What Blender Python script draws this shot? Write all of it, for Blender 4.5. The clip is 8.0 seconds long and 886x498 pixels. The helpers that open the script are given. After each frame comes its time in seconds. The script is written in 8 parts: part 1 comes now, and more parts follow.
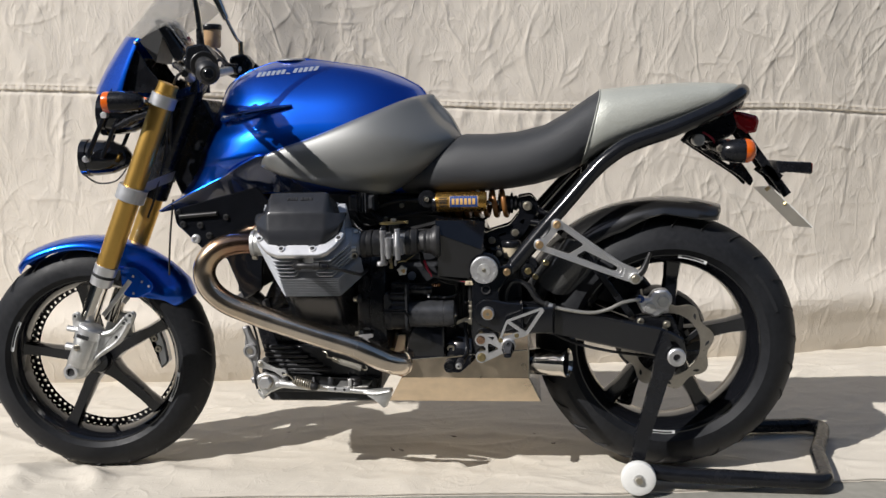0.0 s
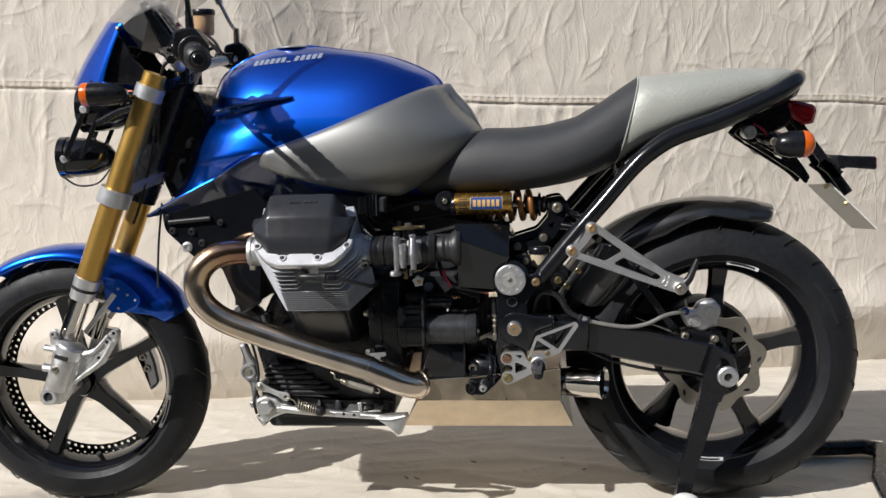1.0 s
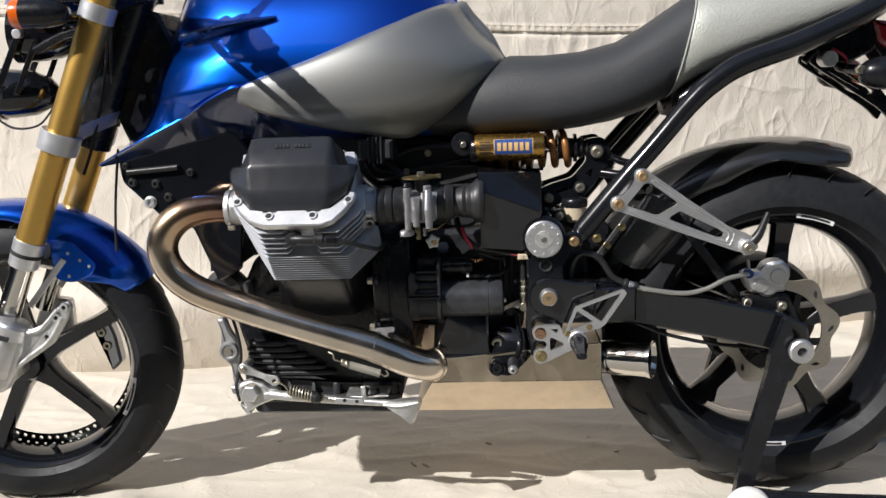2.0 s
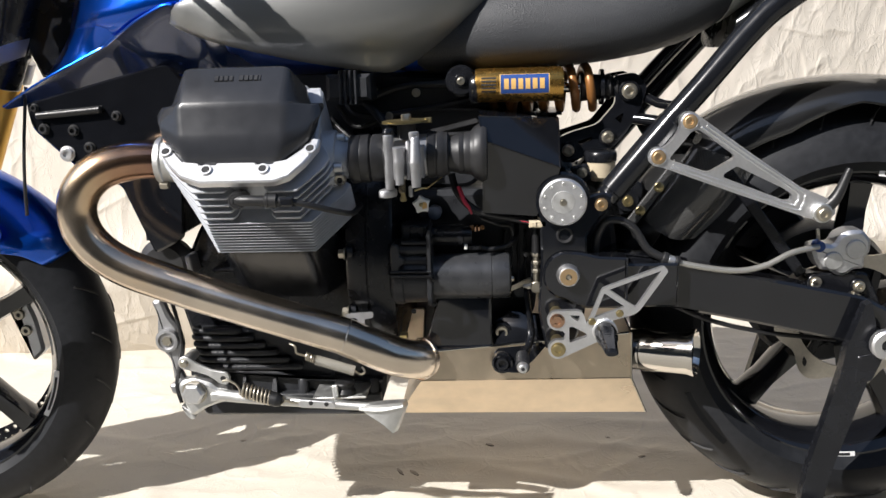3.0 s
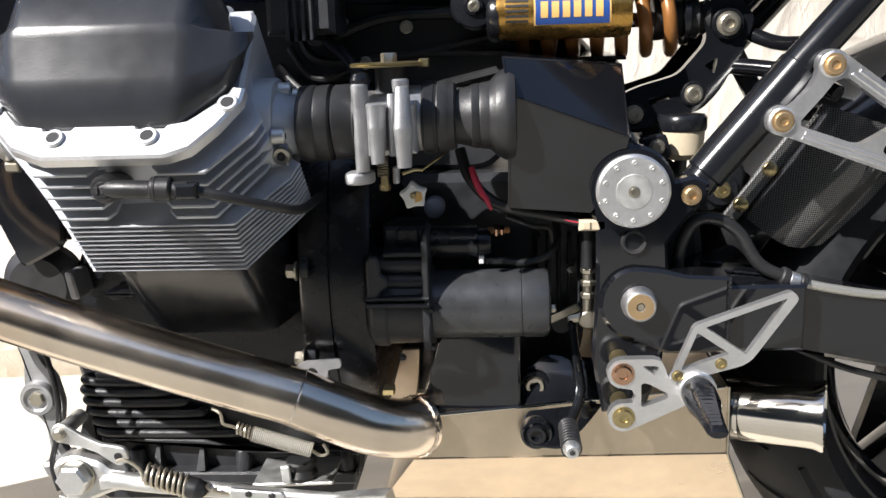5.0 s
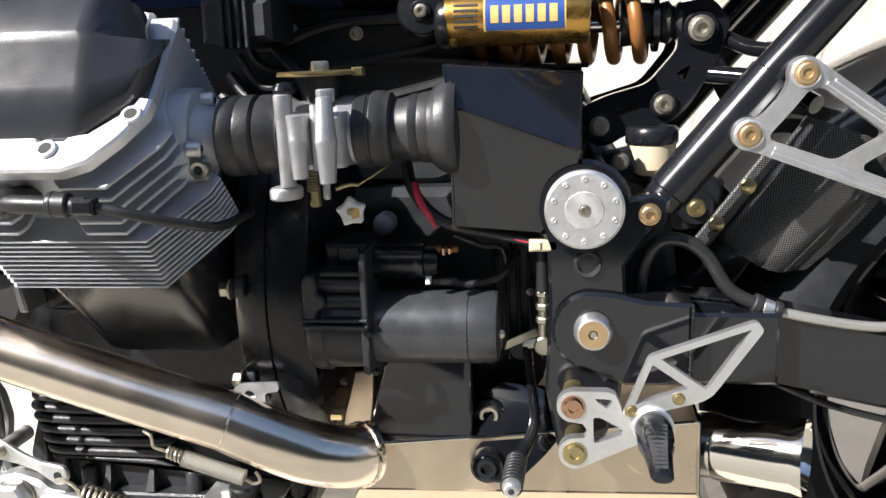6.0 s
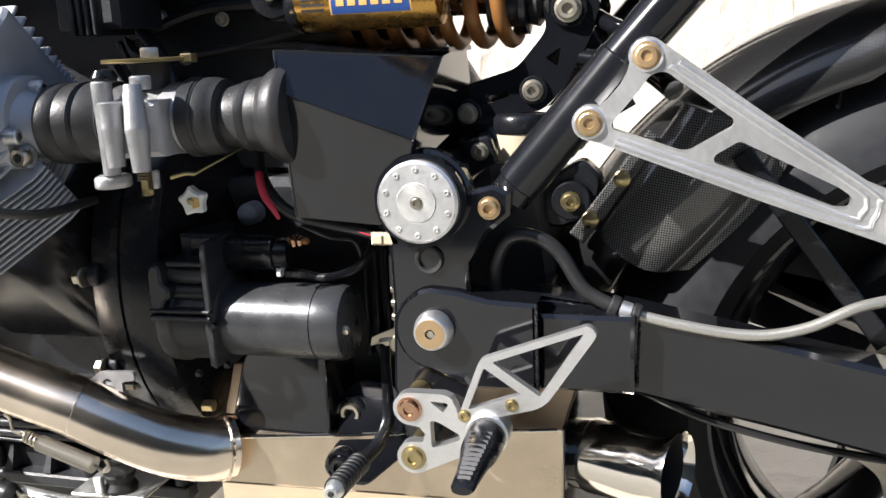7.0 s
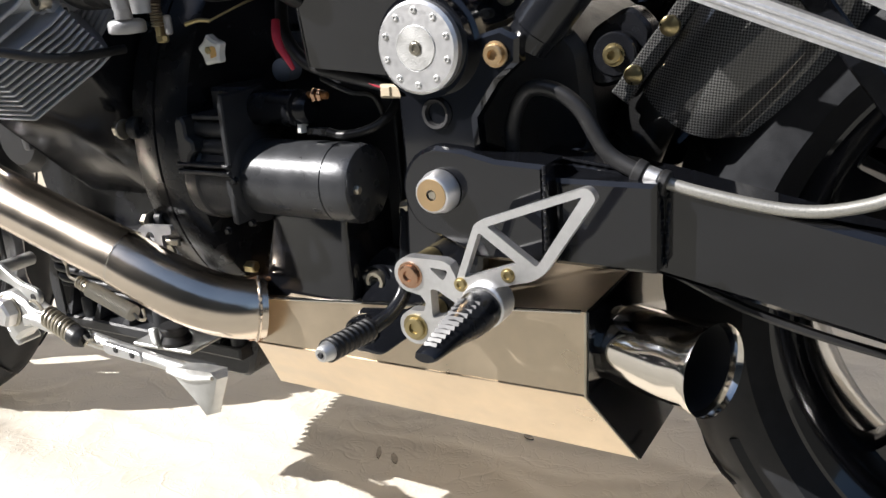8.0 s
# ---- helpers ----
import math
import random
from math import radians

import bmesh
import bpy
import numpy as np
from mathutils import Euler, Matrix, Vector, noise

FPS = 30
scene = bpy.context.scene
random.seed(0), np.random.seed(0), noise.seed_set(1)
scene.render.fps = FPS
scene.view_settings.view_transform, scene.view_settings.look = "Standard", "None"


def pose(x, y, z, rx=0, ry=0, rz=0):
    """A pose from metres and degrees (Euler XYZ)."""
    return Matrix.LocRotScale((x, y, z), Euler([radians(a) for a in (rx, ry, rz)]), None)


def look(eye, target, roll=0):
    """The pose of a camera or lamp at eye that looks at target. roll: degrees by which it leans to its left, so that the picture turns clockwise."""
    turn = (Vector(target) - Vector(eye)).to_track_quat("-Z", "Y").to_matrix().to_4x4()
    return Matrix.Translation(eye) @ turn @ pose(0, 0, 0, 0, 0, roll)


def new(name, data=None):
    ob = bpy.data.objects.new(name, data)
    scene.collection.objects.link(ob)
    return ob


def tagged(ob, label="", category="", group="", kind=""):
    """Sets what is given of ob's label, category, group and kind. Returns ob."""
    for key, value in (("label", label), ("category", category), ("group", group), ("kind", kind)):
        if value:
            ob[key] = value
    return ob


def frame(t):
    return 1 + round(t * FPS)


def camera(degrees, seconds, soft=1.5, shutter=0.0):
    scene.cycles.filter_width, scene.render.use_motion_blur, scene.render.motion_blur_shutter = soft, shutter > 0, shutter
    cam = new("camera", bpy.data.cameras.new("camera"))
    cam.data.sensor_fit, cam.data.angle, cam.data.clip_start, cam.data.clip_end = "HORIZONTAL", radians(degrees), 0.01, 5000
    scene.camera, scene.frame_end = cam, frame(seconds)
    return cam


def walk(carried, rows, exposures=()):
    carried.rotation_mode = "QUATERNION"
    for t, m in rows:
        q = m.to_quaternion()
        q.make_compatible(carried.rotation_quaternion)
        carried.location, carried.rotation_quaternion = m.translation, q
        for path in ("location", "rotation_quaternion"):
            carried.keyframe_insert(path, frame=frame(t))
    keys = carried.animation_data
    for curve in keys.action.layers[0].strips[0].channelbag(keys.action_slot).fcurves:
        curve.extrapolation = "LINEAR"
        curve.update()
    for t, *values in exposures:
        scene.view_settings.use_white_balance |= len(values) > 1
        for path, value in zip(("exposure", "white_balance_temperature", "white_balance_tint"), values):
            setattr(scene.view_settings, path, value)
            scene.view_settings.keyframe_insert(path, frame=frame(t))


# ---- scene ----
cam = camera(52.9, 8.0)
METRES, EYE, TILT, LEAN, TURN = 1.88, 0.855, -7.0, 1.2, 5.15
ROWS = [
    (0.0, 0.0, 0.0, 0.0, -0.0, 0.0, -0.0),
    (0.5, 0.0009, 0.0553, -0.0076, 0.35, -0.08, 0.05),
    (1.0, -0.0207, 0.1193, 0.0056, 0.12, 0.17, 0.4),
    (1.5, -0.0636, 0.1985, 0.0132, -1.39, -1.44, 1.09),
    (3.0, -0.0545, 0.4594, 0.0038, -1.8, -5.61, 0.68),
    (3.5, -0.0594, 0.5229, -0.0026, -1.72, -5.86, 0.31),
    (4.0, -0.0649, 0.587, -0.0079, -2.27, -5.5, 0.69),
    (5.5, -0.0292, 0.7056, -0.0052, -0.32, -6.35, 0.92),
    (6.0, 0.0086, 0.71, -0.004, 2.74, -5.77, 0.41),
    (6.5, 0.0643, 0.7217, -0.0078, 5.58, -5.44, -0.06),
    (7.0, 0.123, 0.7392, -0.0041, 10.14, -6.49, 0.14),
    (7.5, 0.1731, 0.7446, -0.0083, 17.66, -9.14, 0.34),
    (8.0, 0.1968, 0.7912, -0.0299, 24.71, -12.04, -0.14),
]
walk(cam, [(t, pose(0.379, -2.217, EYE, TILT, LEAN, TURN) @ pose(METRES * x, METRES * y, METRES * z, 90 + pitch, roll, yaw)) for t, x, y, z, yaw, pitch, roll in ROWS],
     exposures=[(0, -0.03), (1.7, 0.15), (3, 0.55), (4, 0.76), (5.4, 1.08), (6.5, 1.29), (7, 1.22), (8, 0.85)])

# ---- sky and sun ----
world = bpy.data.worlds.new("world")
scene.world = world
world.use_nodes = True
wt = world.node_tree
sky = wt.nodes.new("ShaderNodeTexSky")
sky.sky_type, sky.sun_disc = "NISHITA", False
SUN = Vector((-0.88, -0.80, 1.0)).normalized()
sky.sun_elevation = math.asin(SUN.z)
sky.sun_rotation = math.atan2(SUN.x, SUN.y)
wt.links.new(sky.outputs[0], wt.nodes["Background"].inputs[0])
wt.nodes["Background"].inputs[1].default_value = 0.085
sun = new("sun", bpy.data.lights.new("sun", "SUN"))
sun.data.energy, sun.data.angle, sun.data.color = 5.0, radians(0.5), (1, 0.965, 0.93)
sun.matrix_world = look(SUN * 5, (0, 0, 0))


# ---- materials ----
def node(nt, kind, **values):
    n = nt.nodes.new(kind)
    for key, v in values.items():
        n.inputs[key.replace("_", " ")].default_value = v
    return n


def surface(name, col, rough=0.5, metal=0.0, coat=0.0, vary=0.15, scale=60.0, dirt=8.0, bump=0.0, bump_scale=400.0, rough_vary=0.12, **extra):
    """Principled material with fine grain, broad stains and relief, in world metres."""
    m = bpy.data.materials.new(name)
    m.use_nodes = True
    nt = m.node_tree
    b = nt.nodes["Principled BSDF"]
    geo = nt.nodes.new("ShaderNodeNewGeometry")
    fine, broad = node(nt, "ShaderNodeTexNoise", Scale=scale, Detail=6.0), node(nt, "ShaderNodeTexNoise", Scale=dirt, Detail=4.0)
    mixf = nt.nodes.new("ShaderNodeMath")
    mixf.operation = "MULTIPLY_ADD"
    for n in (fine, broad):
        nt.links.new(geo.outputs["Position"], n.inputs["Vector"])
    nt.links.new(fine.outputs["Fac"], mixf.inputs[0])
    mixf.inputs[1].default_value = 0.5
    half = nt.nodes.new("ShaderNodeMath")
    half.operation = "MULTIPLY"
    half.inputs[1].default_value = 0.5
    nt.links.new(broad.outputs["Fac"], half.inputs[0])
    nt.links.new(half.outputs[0], mixf.inputs[2])
    ramp = nt.nodes.new("ShaderNodeValToRGB")
    ramp.color_ramp.elements[0].position, ramp.color_ramp.elements[1].position = 0.3, 0.7
    ramp.color_ramp.elements[0].color = (*[c * (1 - vary) for c in col], 1)
    ramp.color_ramp.elements[1].color = (*[min(1, c * (1 + vary)) for c in col], 1)
    nt.links.new(mixf.outputs[0], ramp.inputs[0])
    nt.links.new(ramp.outputs[0], b.inputs["Base Color"])
    rr = nt.nodes.new("ShaderNodeMapRange")
    rr.inputs["From Min"].default_value, rr.inputs["From Max"].default_value = 0.3, 0.7
    rr.inputs["To Min"].default_value, rr.inputs["To Max"].default_value = max(0.02, rough - rough_vary), min(1, rough + rough_vary)
    nt.links.new(mixf.outputs[0], rr.inputs["Value"])
    nt.links.new(rr.outputs[0], b.inputs["Roughness"])
    b.inputs["Metallic"].default_value, b.inputs["Coat Weight"].default_value = metal, coat
    b.inputs["Coat Roughness"].default_value = 0.04
    for key, v in extra.items():
        b.inputs[key.replace("_", " ")].default_value = v
    if bump:
        bn = node(nt, "ShaderNodeTexNoise", Scale=bump_scale, Detail=4.0)
        nt.links.new(geo.outputs["Position"], bn.inputs["Vector"])
        bp = node(nt, "ShaderNodeBump", Strength=bump, Distance=0.001)
        nt.links.new(bn.outputs["Fac"], bp.inputs["Height"])
        nt.links.new(bp.outputs[0], b.inputs["Normal"])
    return m


def cloth_material(name, col, stain, relief):
    """Washed canvas: weave, fine creases and grey stains."""
    m = surface(name, col, 0.92, vary=0.07, scale=14.0, dirt=1.7)
    nt = m.node_tree
    b = nt.nodes["Principled BSDF"]
    geo = nt.nodes.new("ShaderNodeNewGeometry")
    old = b.inputs["Base Color"].links[0].from_socket
    spots = node(nt, "ShaderNodeTexNoise", Scale=9.0, Detail=9.0, Roughness=0.72)
    nt.links.new(geo.outputs["Position"], spots.inputs["Vector"])
    sr = nt.nodes.new("ShaderNodeMapRange")
    sr.inputs["From Min"].default_value, sr.inputs["From Max"].default_value = 0.6, 0.78
    sr.inputs["To Max"].default_value = stain
    nt.links.new(spots.outputs["Fac"], sr.inputs["Value"])
    mx = nt.nodes.new("ShaderNodeMix")
    mx.data_type = "RGBA"
    nt.links.new(sr.outputs[0], mx.inputs["Factor"])
    nt.links.new(old, mx.inputs["A"])
    mx.inputs["B"].default_value = (0.32, 0.27, 0.21, 1)
    nt.links.new(mx.outputs["Result"], b.inputs["Base Color"])
    stretch = node(nt, "ShaderNodeMapping")
    stretch.inputs["Rotation"].default_value = (0, radians(24), 0)
    stretch.inputs["Scale"].default_value = (1.0, 1.0, 0.5)
    nt.links.new(geo.outputs["Position"], stretch.inputs["Vector"])
    last = None
    for size, rough, depth in ((3.2, 0.5, -26.0), (9.0, 0.5, -10.5), (28.0, 0.65, -6.0)):
        n = node(nt, "ShaderNodeTexNoise", Scale=size, Detail=3.0, Roughness=rough, Distortion=0.6)
        nt.links.new(stretch.outputs[0], n.inputs["Vector"])
        fold, sharp, add = (nt.nodes.new("ShaderNodeMath") for _ in range(3))
        fold.operation, sharp.operation, add.operation = "SUBTRACT", "ABSOLUTE", "MULTIPLY_ADD"
        fold.inputs[1].default_value = 0.5
        nt.links.new(n.outputs["Fac"], fold.inputs[0])
        nt.links.new(fold.outputs[0], sharp.inputs[0])
        soft = nt.nodes.new("ShaderNodeMath")
        soft.operation = "SMOOTH_MIN"
        soft.inputs[1].default_value, soft.inputs[2].default_value = 0.035, 0.01
        nt.links.new(sharp.outputs[0], soft.inputs[0])
        nt.links.new(soft.outputs[0], add.inputs[0])
        add.inputs[1].default_value = depth
        if last:
            nt.links.new(last, add.inputs[2])
        last = add.outputs[0]
    weave = node(nt, "ShaderNodeTexNoise", Scale=700.0, Detail=2.0)
    nt.links.new(geo.outputs["Position"], weave.inputs["Vector"])
    fin = nt.nodes.new("ShaderNodeMath")
    fin.operation = "MULTIPLY_ADD"
    fin.inputs[1].default_value = 0.12
    nt.links.new(weave.outputs["Fac"], fin.inputs[0])
    nt.links.new(last, fin.inputs[2])
    bp = node(nt, "ShaderNodeBump", Strength=0.8, Distance=relief)
    nt.links.new(fin.outputs[0], bp.inputs["Height"])
    nt.links.new(bp.outputs[0], b.inputs["Normal"])
    return m


def carbon_material(name, bright=0.03, size=420.0, metal=0.1, dull=0.55, base=0.005):
    """Clear-coated twill of carbon fibre."""
    m = surface(name, (0.02, 0.02, 0.022), 0.25, coat=1.0, vary=0.2)
    nt = m.node_tree
    b = nt.nodes["Principled BSDF"]
    geo = nt.nodes.new("ShaderNodeNewGeometry")
    turn = node(nt, "ShaderNodeMapping")
    turn.inputs["Rotation"].default_value = (0, radians(38), 0)
    nt.links.new(geo.outputs["Position"], turn.inputs["Vector"])
    sep, com = nt.nodes.new("ShaderNodeSeparateXYZ"), nt.nodes.new("ShaderNodeCombineXYZ")
    nt.links.new(turn.outputs[0], sep.inputs[0])
    nt.links.new(sep.outputs["X"], com.inputs["X"])
    nt.links.new(sep.outputs["Z"], com.inputs["Y"])
    ch = node(nt, "ShaderNodeTexChecker", Scale=size)
    ch.inputs["Color1"].default_value, ch.inputs["Color2"].default_value = (base, base, base * 1.1, 1), (bright, bright, bright, 1)
    nt.links.new(com.outputs[0], ch.inputs["Vector"])
    nt.links.new(ch.outputs["Color"], b.inputs["Base Color"])
    rr = nt.nodes.new("ShaderNodeMapRange")
    rr.inputs["To Min"].default_value, rr.inputs["To Max"].default_value = dull, 0.3
    nt.links.new(ch.outputs["Fac"], rr.inputs["Value"])
    nt.links.new(rr.outputs[0], b.inputs["Roughness"])
    b.inputs["Metallic"].default_value = metal
    return m


def glass_material(name, col, rough=0.02, alpha=0.25):
    m = surface(name, col, rough, coat=0.0, vary=0.05, rough_vary=0.01)
    m.node_tree.nodes["Principled BSDF"].inputs["Alpha"].default_value = alpha
    return m


CLOTH = cloth_material("backdrop_canvas", (0.68, 0.625, 0.545), 0.18, 0.0024)
FLOORCLOTH = cloth_material("floor_canvas", (0.585, 0.54, 0.465), 0.34, 0.0016)
CONCRETE = surface("concrete", (0.25, 0.241, 0.21), 0.85, vary=0.22, scale=45, dirt=3, bump=0.5, bump_scale=160)
BLUE = surface("blue_metallic_paint", (0.0022, 0.098, 0.64), 0.285, 0.95, 1.0, vary=0.05, scale=1500, dirt=5, rough_vary=0.03)
# Far darker and less metallic than the tank's blue.
NAVY = surface("dark_navy_gloss", (0.006, 0.026, 0.105), 0.25, 0.4, 1.0, vary=0.1, dirt=6, rough_vary=0.04)
TITAN = surface("grey_metallic_paint", (0.235, 0.238, 0.232), 0.45, 0.60, 0.7, vary=0.06, scale=1200, dirt=4, rough_vary=0.04)
SILVERPAINT = surface("silver_paint", (0.55, 0.56, 0.58), 0.42, 0.7, 0.6, vary=0.05)
GLOSSBLACK = surface("gloss_black_paint", (0.0062, 0.0067, 0.0086), 0.11, 0.0, 0.4, vary=0.25, dirt=14, rough_vary=0.05, Specular_IOR_Level=0.5)
TUBEBLACK = surface("tube_black_paint", (0.0085, 0.0092, 0.0115), 0.17, vary=0.25, dirt=14, rough_vary=0.05, Specular_IOR_Level=0.5)
SATINBLACK = surface("satin_black_paint", (0.0082, 0.0088, 0.0110), 0.25, vary=0.3, dirt=18, bump=0.12, Specular_IOR_Level=0.4)
MATTBLACK = surface("matt_black_casting", (0.022, 0.0232, 0.0265), 0.36, vary=0.35, dirt=20, bump=0.4, bump_scale=700, Specular_IOR_Level=0.4)
CRACKLE = surface("dark_grey_satin_paint", (0.027, 0.0285, 0.033), 0.24, vary=0.10, dirt=15, rough_vary=0.03, bump=0.05, bump_scale=900, Specular_IOR_Level=0.45)
RUBBER = surface("tyre_rubber", (0.017, 0.018, 0.0205), 0.48, vary=0.35, scale=90, dirt=9, bump=0.12, bump_scale=900, Specular_IOR_Level=0.18)
HOSE = surface("black_rubber", (0.015, 0.015, 0.016), 0.42, vary=0.2, bump=0.2)
GREYRUBBER = surface("grey_rubber", (0.024, 0.024, 0.0255), 0.42, vary=0.25, dirt=25, bump=0.2)
GOLD = surface("gold_anodised", (0.68, 0.42, 0.11), 0.40, 0.95, vary=0.04, scale=120, dirt=10, rough_vary=0.03)
SPRINGGOLD = surface("gold_brown_spring_paint", (0.27, 0.115, 0.032), 0.38, 0.25, vary=0.12)
CHROME = surface("polished_steel", (0.74, 0.70, 0.64), 0.10, 1.0, vary=0.08, scale=30, dirt=12, rough_vary=0.03)
HEADER = surface("heat_tinted_steel", (0.78, 0.68, 0.57), 0.22, 1.0, vary=0.16, scale=20, dirt=9, rough_vary=0.06)
COPPERED = surface("heat_browned_steel", (0.50, 0.31, 0.21), 0.20, 1.0, vary=0.2, scale=20, dirt=14, rough_vary=0.06)
PANSTEEL = surface("brushed_stainless_sheet", (0.70, 0.585, 0.445), 0.36, 1.0, vary=0.2, scale=30, dirt=11, rough_vary=0.14, bump=0.25, bump_scale=40)
ALU = surface("brushed_aluminium", (0.76, 0.76, 0.77), 0.45, 1.0, vary=0.08, scale=300, dirt=16, rough_vary=0.06)
CASTALU = surface("cast_aluminium", (0.66, 0.66, 0.65), 0.48, 0.95, vary=0.18, scale=90, dirt=20, bump=0.3, bump_scale=800)
TBALU = surface("dull_cast_aluminium", (0.40, 0.40, 0.41), 0.50, 0.8, vary=0.22, scale=90, dirt=24, bump=0.35, bump_scale=800)
FINALU = surface("blue_grey_engine_paint", (0.44, 0.455, 0.49), 0.55, 0.55, vary=0.14, scale=60, dirt=20, bump=0.3, bump_scale=900)
ZINC = surface("zinc_plated_steel", (0.50, 0.46, 0.38), 0.35, 0.95, vary=0.15)
BRASS = surface("yellow_passivated_steel", (0.44, 0.36, 0.19), 0.33, 0.95, vary=0.15)
DISC = surface("brake_disc_steel", (0.52, 0.48, 0.42), 0.36, 1.0, vary=0.15, scale=200, dirt=14)
VINYL = surface("dark_grey_vinyl", (0.030, 0.032, 0.036), 0.55, vary=0.12, scale=300, dirt=6, bump=0.9, bump_scale=520)
SILVERVINYL = surface("silver_grey_vinyl", (0.42, 0.43, 0.39), 0.40, 0.25, vary=0.07, scale=240, dirt=7, bump=1.0, bump_scale=260)
AMBER = surface("amber_plastic", (0.68, 0.12, 0.008), 0.2, coat=0.6, vary=0.06)
REDLENS = surface("red_plastic", (0.32, 0.008, 0.012), 0.22, coat=0.6, vary=0.08)
WHITE = surface("white_plastic", (0.72, 0.72, 0.70), 0.5, vary=0.08, dirt=12)
CREAM = surface("cream_plastic", (0.55, 0.47, 0.34), 0.35, vary=0.1)
SLEEVE = surface("pale_grey_sleeve", (0.40, 0.38, 0.335), 0.5, vary=0.15)
LABELWHITE = surface("white_decal", (0.75, 0.75, 0.75), 0.4, vary=0.05)
LABELSILVER = surface("silver_decal", (0.30, 0.35, 0.45), 0.4, 0.3, vary=0.05)
LABELBLUE = surface("blue_decal", (0.016, 0.06, 0.24), 0.4, vary=0.05)
LABELYELLOW = surface("orange_gold_decal", (0.62, 0.38, 0.13), 0.4, vary=0.05)
SHOCKGOLD = surface("orange_gold_anodised", (0.58, 0.33, 0.085), 0.28, 0.95, vary=0.06, scale=120, dirt=10)
STARTERGREY = surface("dark_blue_grey_steel", (0.055, 0.057, 0.062), 0.30, 0.45, vary=0.2, dirt=16, bump=0.1)
BOLTGOLD = surface("yellow_plated_bolt_face", (0.62, 0.44, 0.25), 0.38, 0.9, vary=0.1)
FLUID = surface("amber_brake_fluid", (0.55, 0.36, 0.20), 0.3, vary=0.08)
DASHGREY = surface("grey_dash_plastic", (0.10, 0.10, 0.10), 0.4, vary=0.1, bump=0.2)
PEGMETAL = surface("dark_knurled_steel", (0.03, 0.03, 0.033), 0.45, 0.2, vary=0.2, dirt=20)
REDWIRE = surface("red_insulation", (0.5, 0.03, 0.06), 0.5, vary=0.1)
BRAID = surface("braided_steel_hose", (0.42, 0.41, 0.38), 0.4, 0.7, vary=0.25, scale=900)
CARBON = carbon_material("carbon_weave", 0.11, 700.0, 0.35)
DARKCARBON = carbon_material("lacquered_carbon", 0.012, 520.0, 0.0, 0.34, 0.008)
SCREEN = glass_material("smoked_screen", (0.30, 0.29, 0.27), 0.04, 0.26)
PLATE = glass_material("milky_plastic", (0.78, 0.77, 0.73), 0.35, 0.82)
LENS = glass_material("clear_lens", (0.6, 0.62, 0.65), 0.03, 0.35)
DARK = surface("dark_cavity", (0.016, 0.016, 0.0175), 0.7, vary=0.3)


def heat_tint(m, start):
    """Brown by the exhaust port, straw further on, then bare steel."""
    nt = m.node_tree
    b = nt.nodes["Principled BSDF"]
    old = b.inputs["Base Color"].links[0].from_socket
    geo = nt.nodes.new("ShaderNodeNewGeometry")
    far = nt.nodes.new("ShaderNodeVectorMath")
    far.operation = "DISTANCE"
    far.inputs[1].default_value = start
    nt.links.new(geo.outputs["Position"], far.inputs[0])
    wob = node(nt, "ShaderNodeTexNoise", Scale=25.0, Detail=4.0)
    nt.links.new(geo.outputs["Position"], wob.inputs["Vector"])
    mad = nt.nodes.new("ShaderNodeMath")
    mad.operation = "MULTIPLY_ADD"
    mad.inputs[1].default_value = 0.08
    nt.links.new(wob.outputs["Fac"], mad.inputs[0])
    nt.links.new(far.outputs["Value"], mad.inputs[2])
    ramp = nt.nodes.new("ShaderNodeValToRGB")
    e = ramp.color_ramp.elements
    e[0].position, e[0].color = 0.055, (0.42, 0.27, 0.24, 1)
    e[1].position, e[1].color = 0.23, (1, 1, 1, 1)
    e.new(0.095).color = (0.66, 0.45, 0.34, 1)
    e.new(0.15).color = (0.95, 0.80, 0.62, 1)
    nt.links.new(mad.outputs[0], ramp.inputs[0])
    mx = nt.nodes.new("ShaderNodeMix")
    mx.data_type, mx.blend_type = "RGBA", "MULTIPLY"
    mx.inputs["Factor"].default_value = 1.0
    nt.links.new(old, mx.inputs["A"])
    nt.links.new(ramp.outputs[0], mx.inputs["B"])
    nt.links.new(mx.outputs["Result"], b.inputs["Base Color"])


heat_tint(HEADER, (-0.25, -0.207, 0.625))


# ---- mesh helpers ----
def link(name, bm, material, parent=None, label="", smooth=40):
    me = bpy.data.meshes.new(name)
    bmesh.ops.recalc_face_normals(bm, faces=bm.faces)
    lim = radians(smooth)
    for f in bm.faces:
        f.smooth = True
    for e in bm.edges:
        if len(e.link_faces) == 2 and e.calc_face_angle(0) > lim:
            e.smooth = False
    bm.to_mesh(me)
    bm.free()
    me.materials.append(material)
    ob = new(name, me)
    if parent:
        ob.parent = parent
    return tagged(ob, label)


FRONT_END = []   # holds the placing of the steered front end while that is built


def part(name, bm, material, parent, label="", smooth=40):
    """One mesh object under a thing or under a part."""
    for m in FRONT_END:
        bmesh.ops.transform(bm, matrix=m, verts=bm.verts)
    return link(name, bm, material, parent, label, smooth)


def skin(bm, rings, closed=True, cap=True, loop=False):
    """Faces between rings of vertices."""
    n = len(rings[0])
    for a, b in zip(rings, rings[1:] + (rings[:1] if loop else [])):
        for i in range(n if closed else n - 1):
            j = (i + 1) % n
            bm.faces.new((a[i], a[j], b[j], b[i]))
    if cap and closed and not loop:
        bm.faces.new(rings[0])
        bm.faces.new(rings[-1])
    return bm


def rings_from(bm, rows):
    return [[bm.verts.new(p) for p in row] for row in rows]


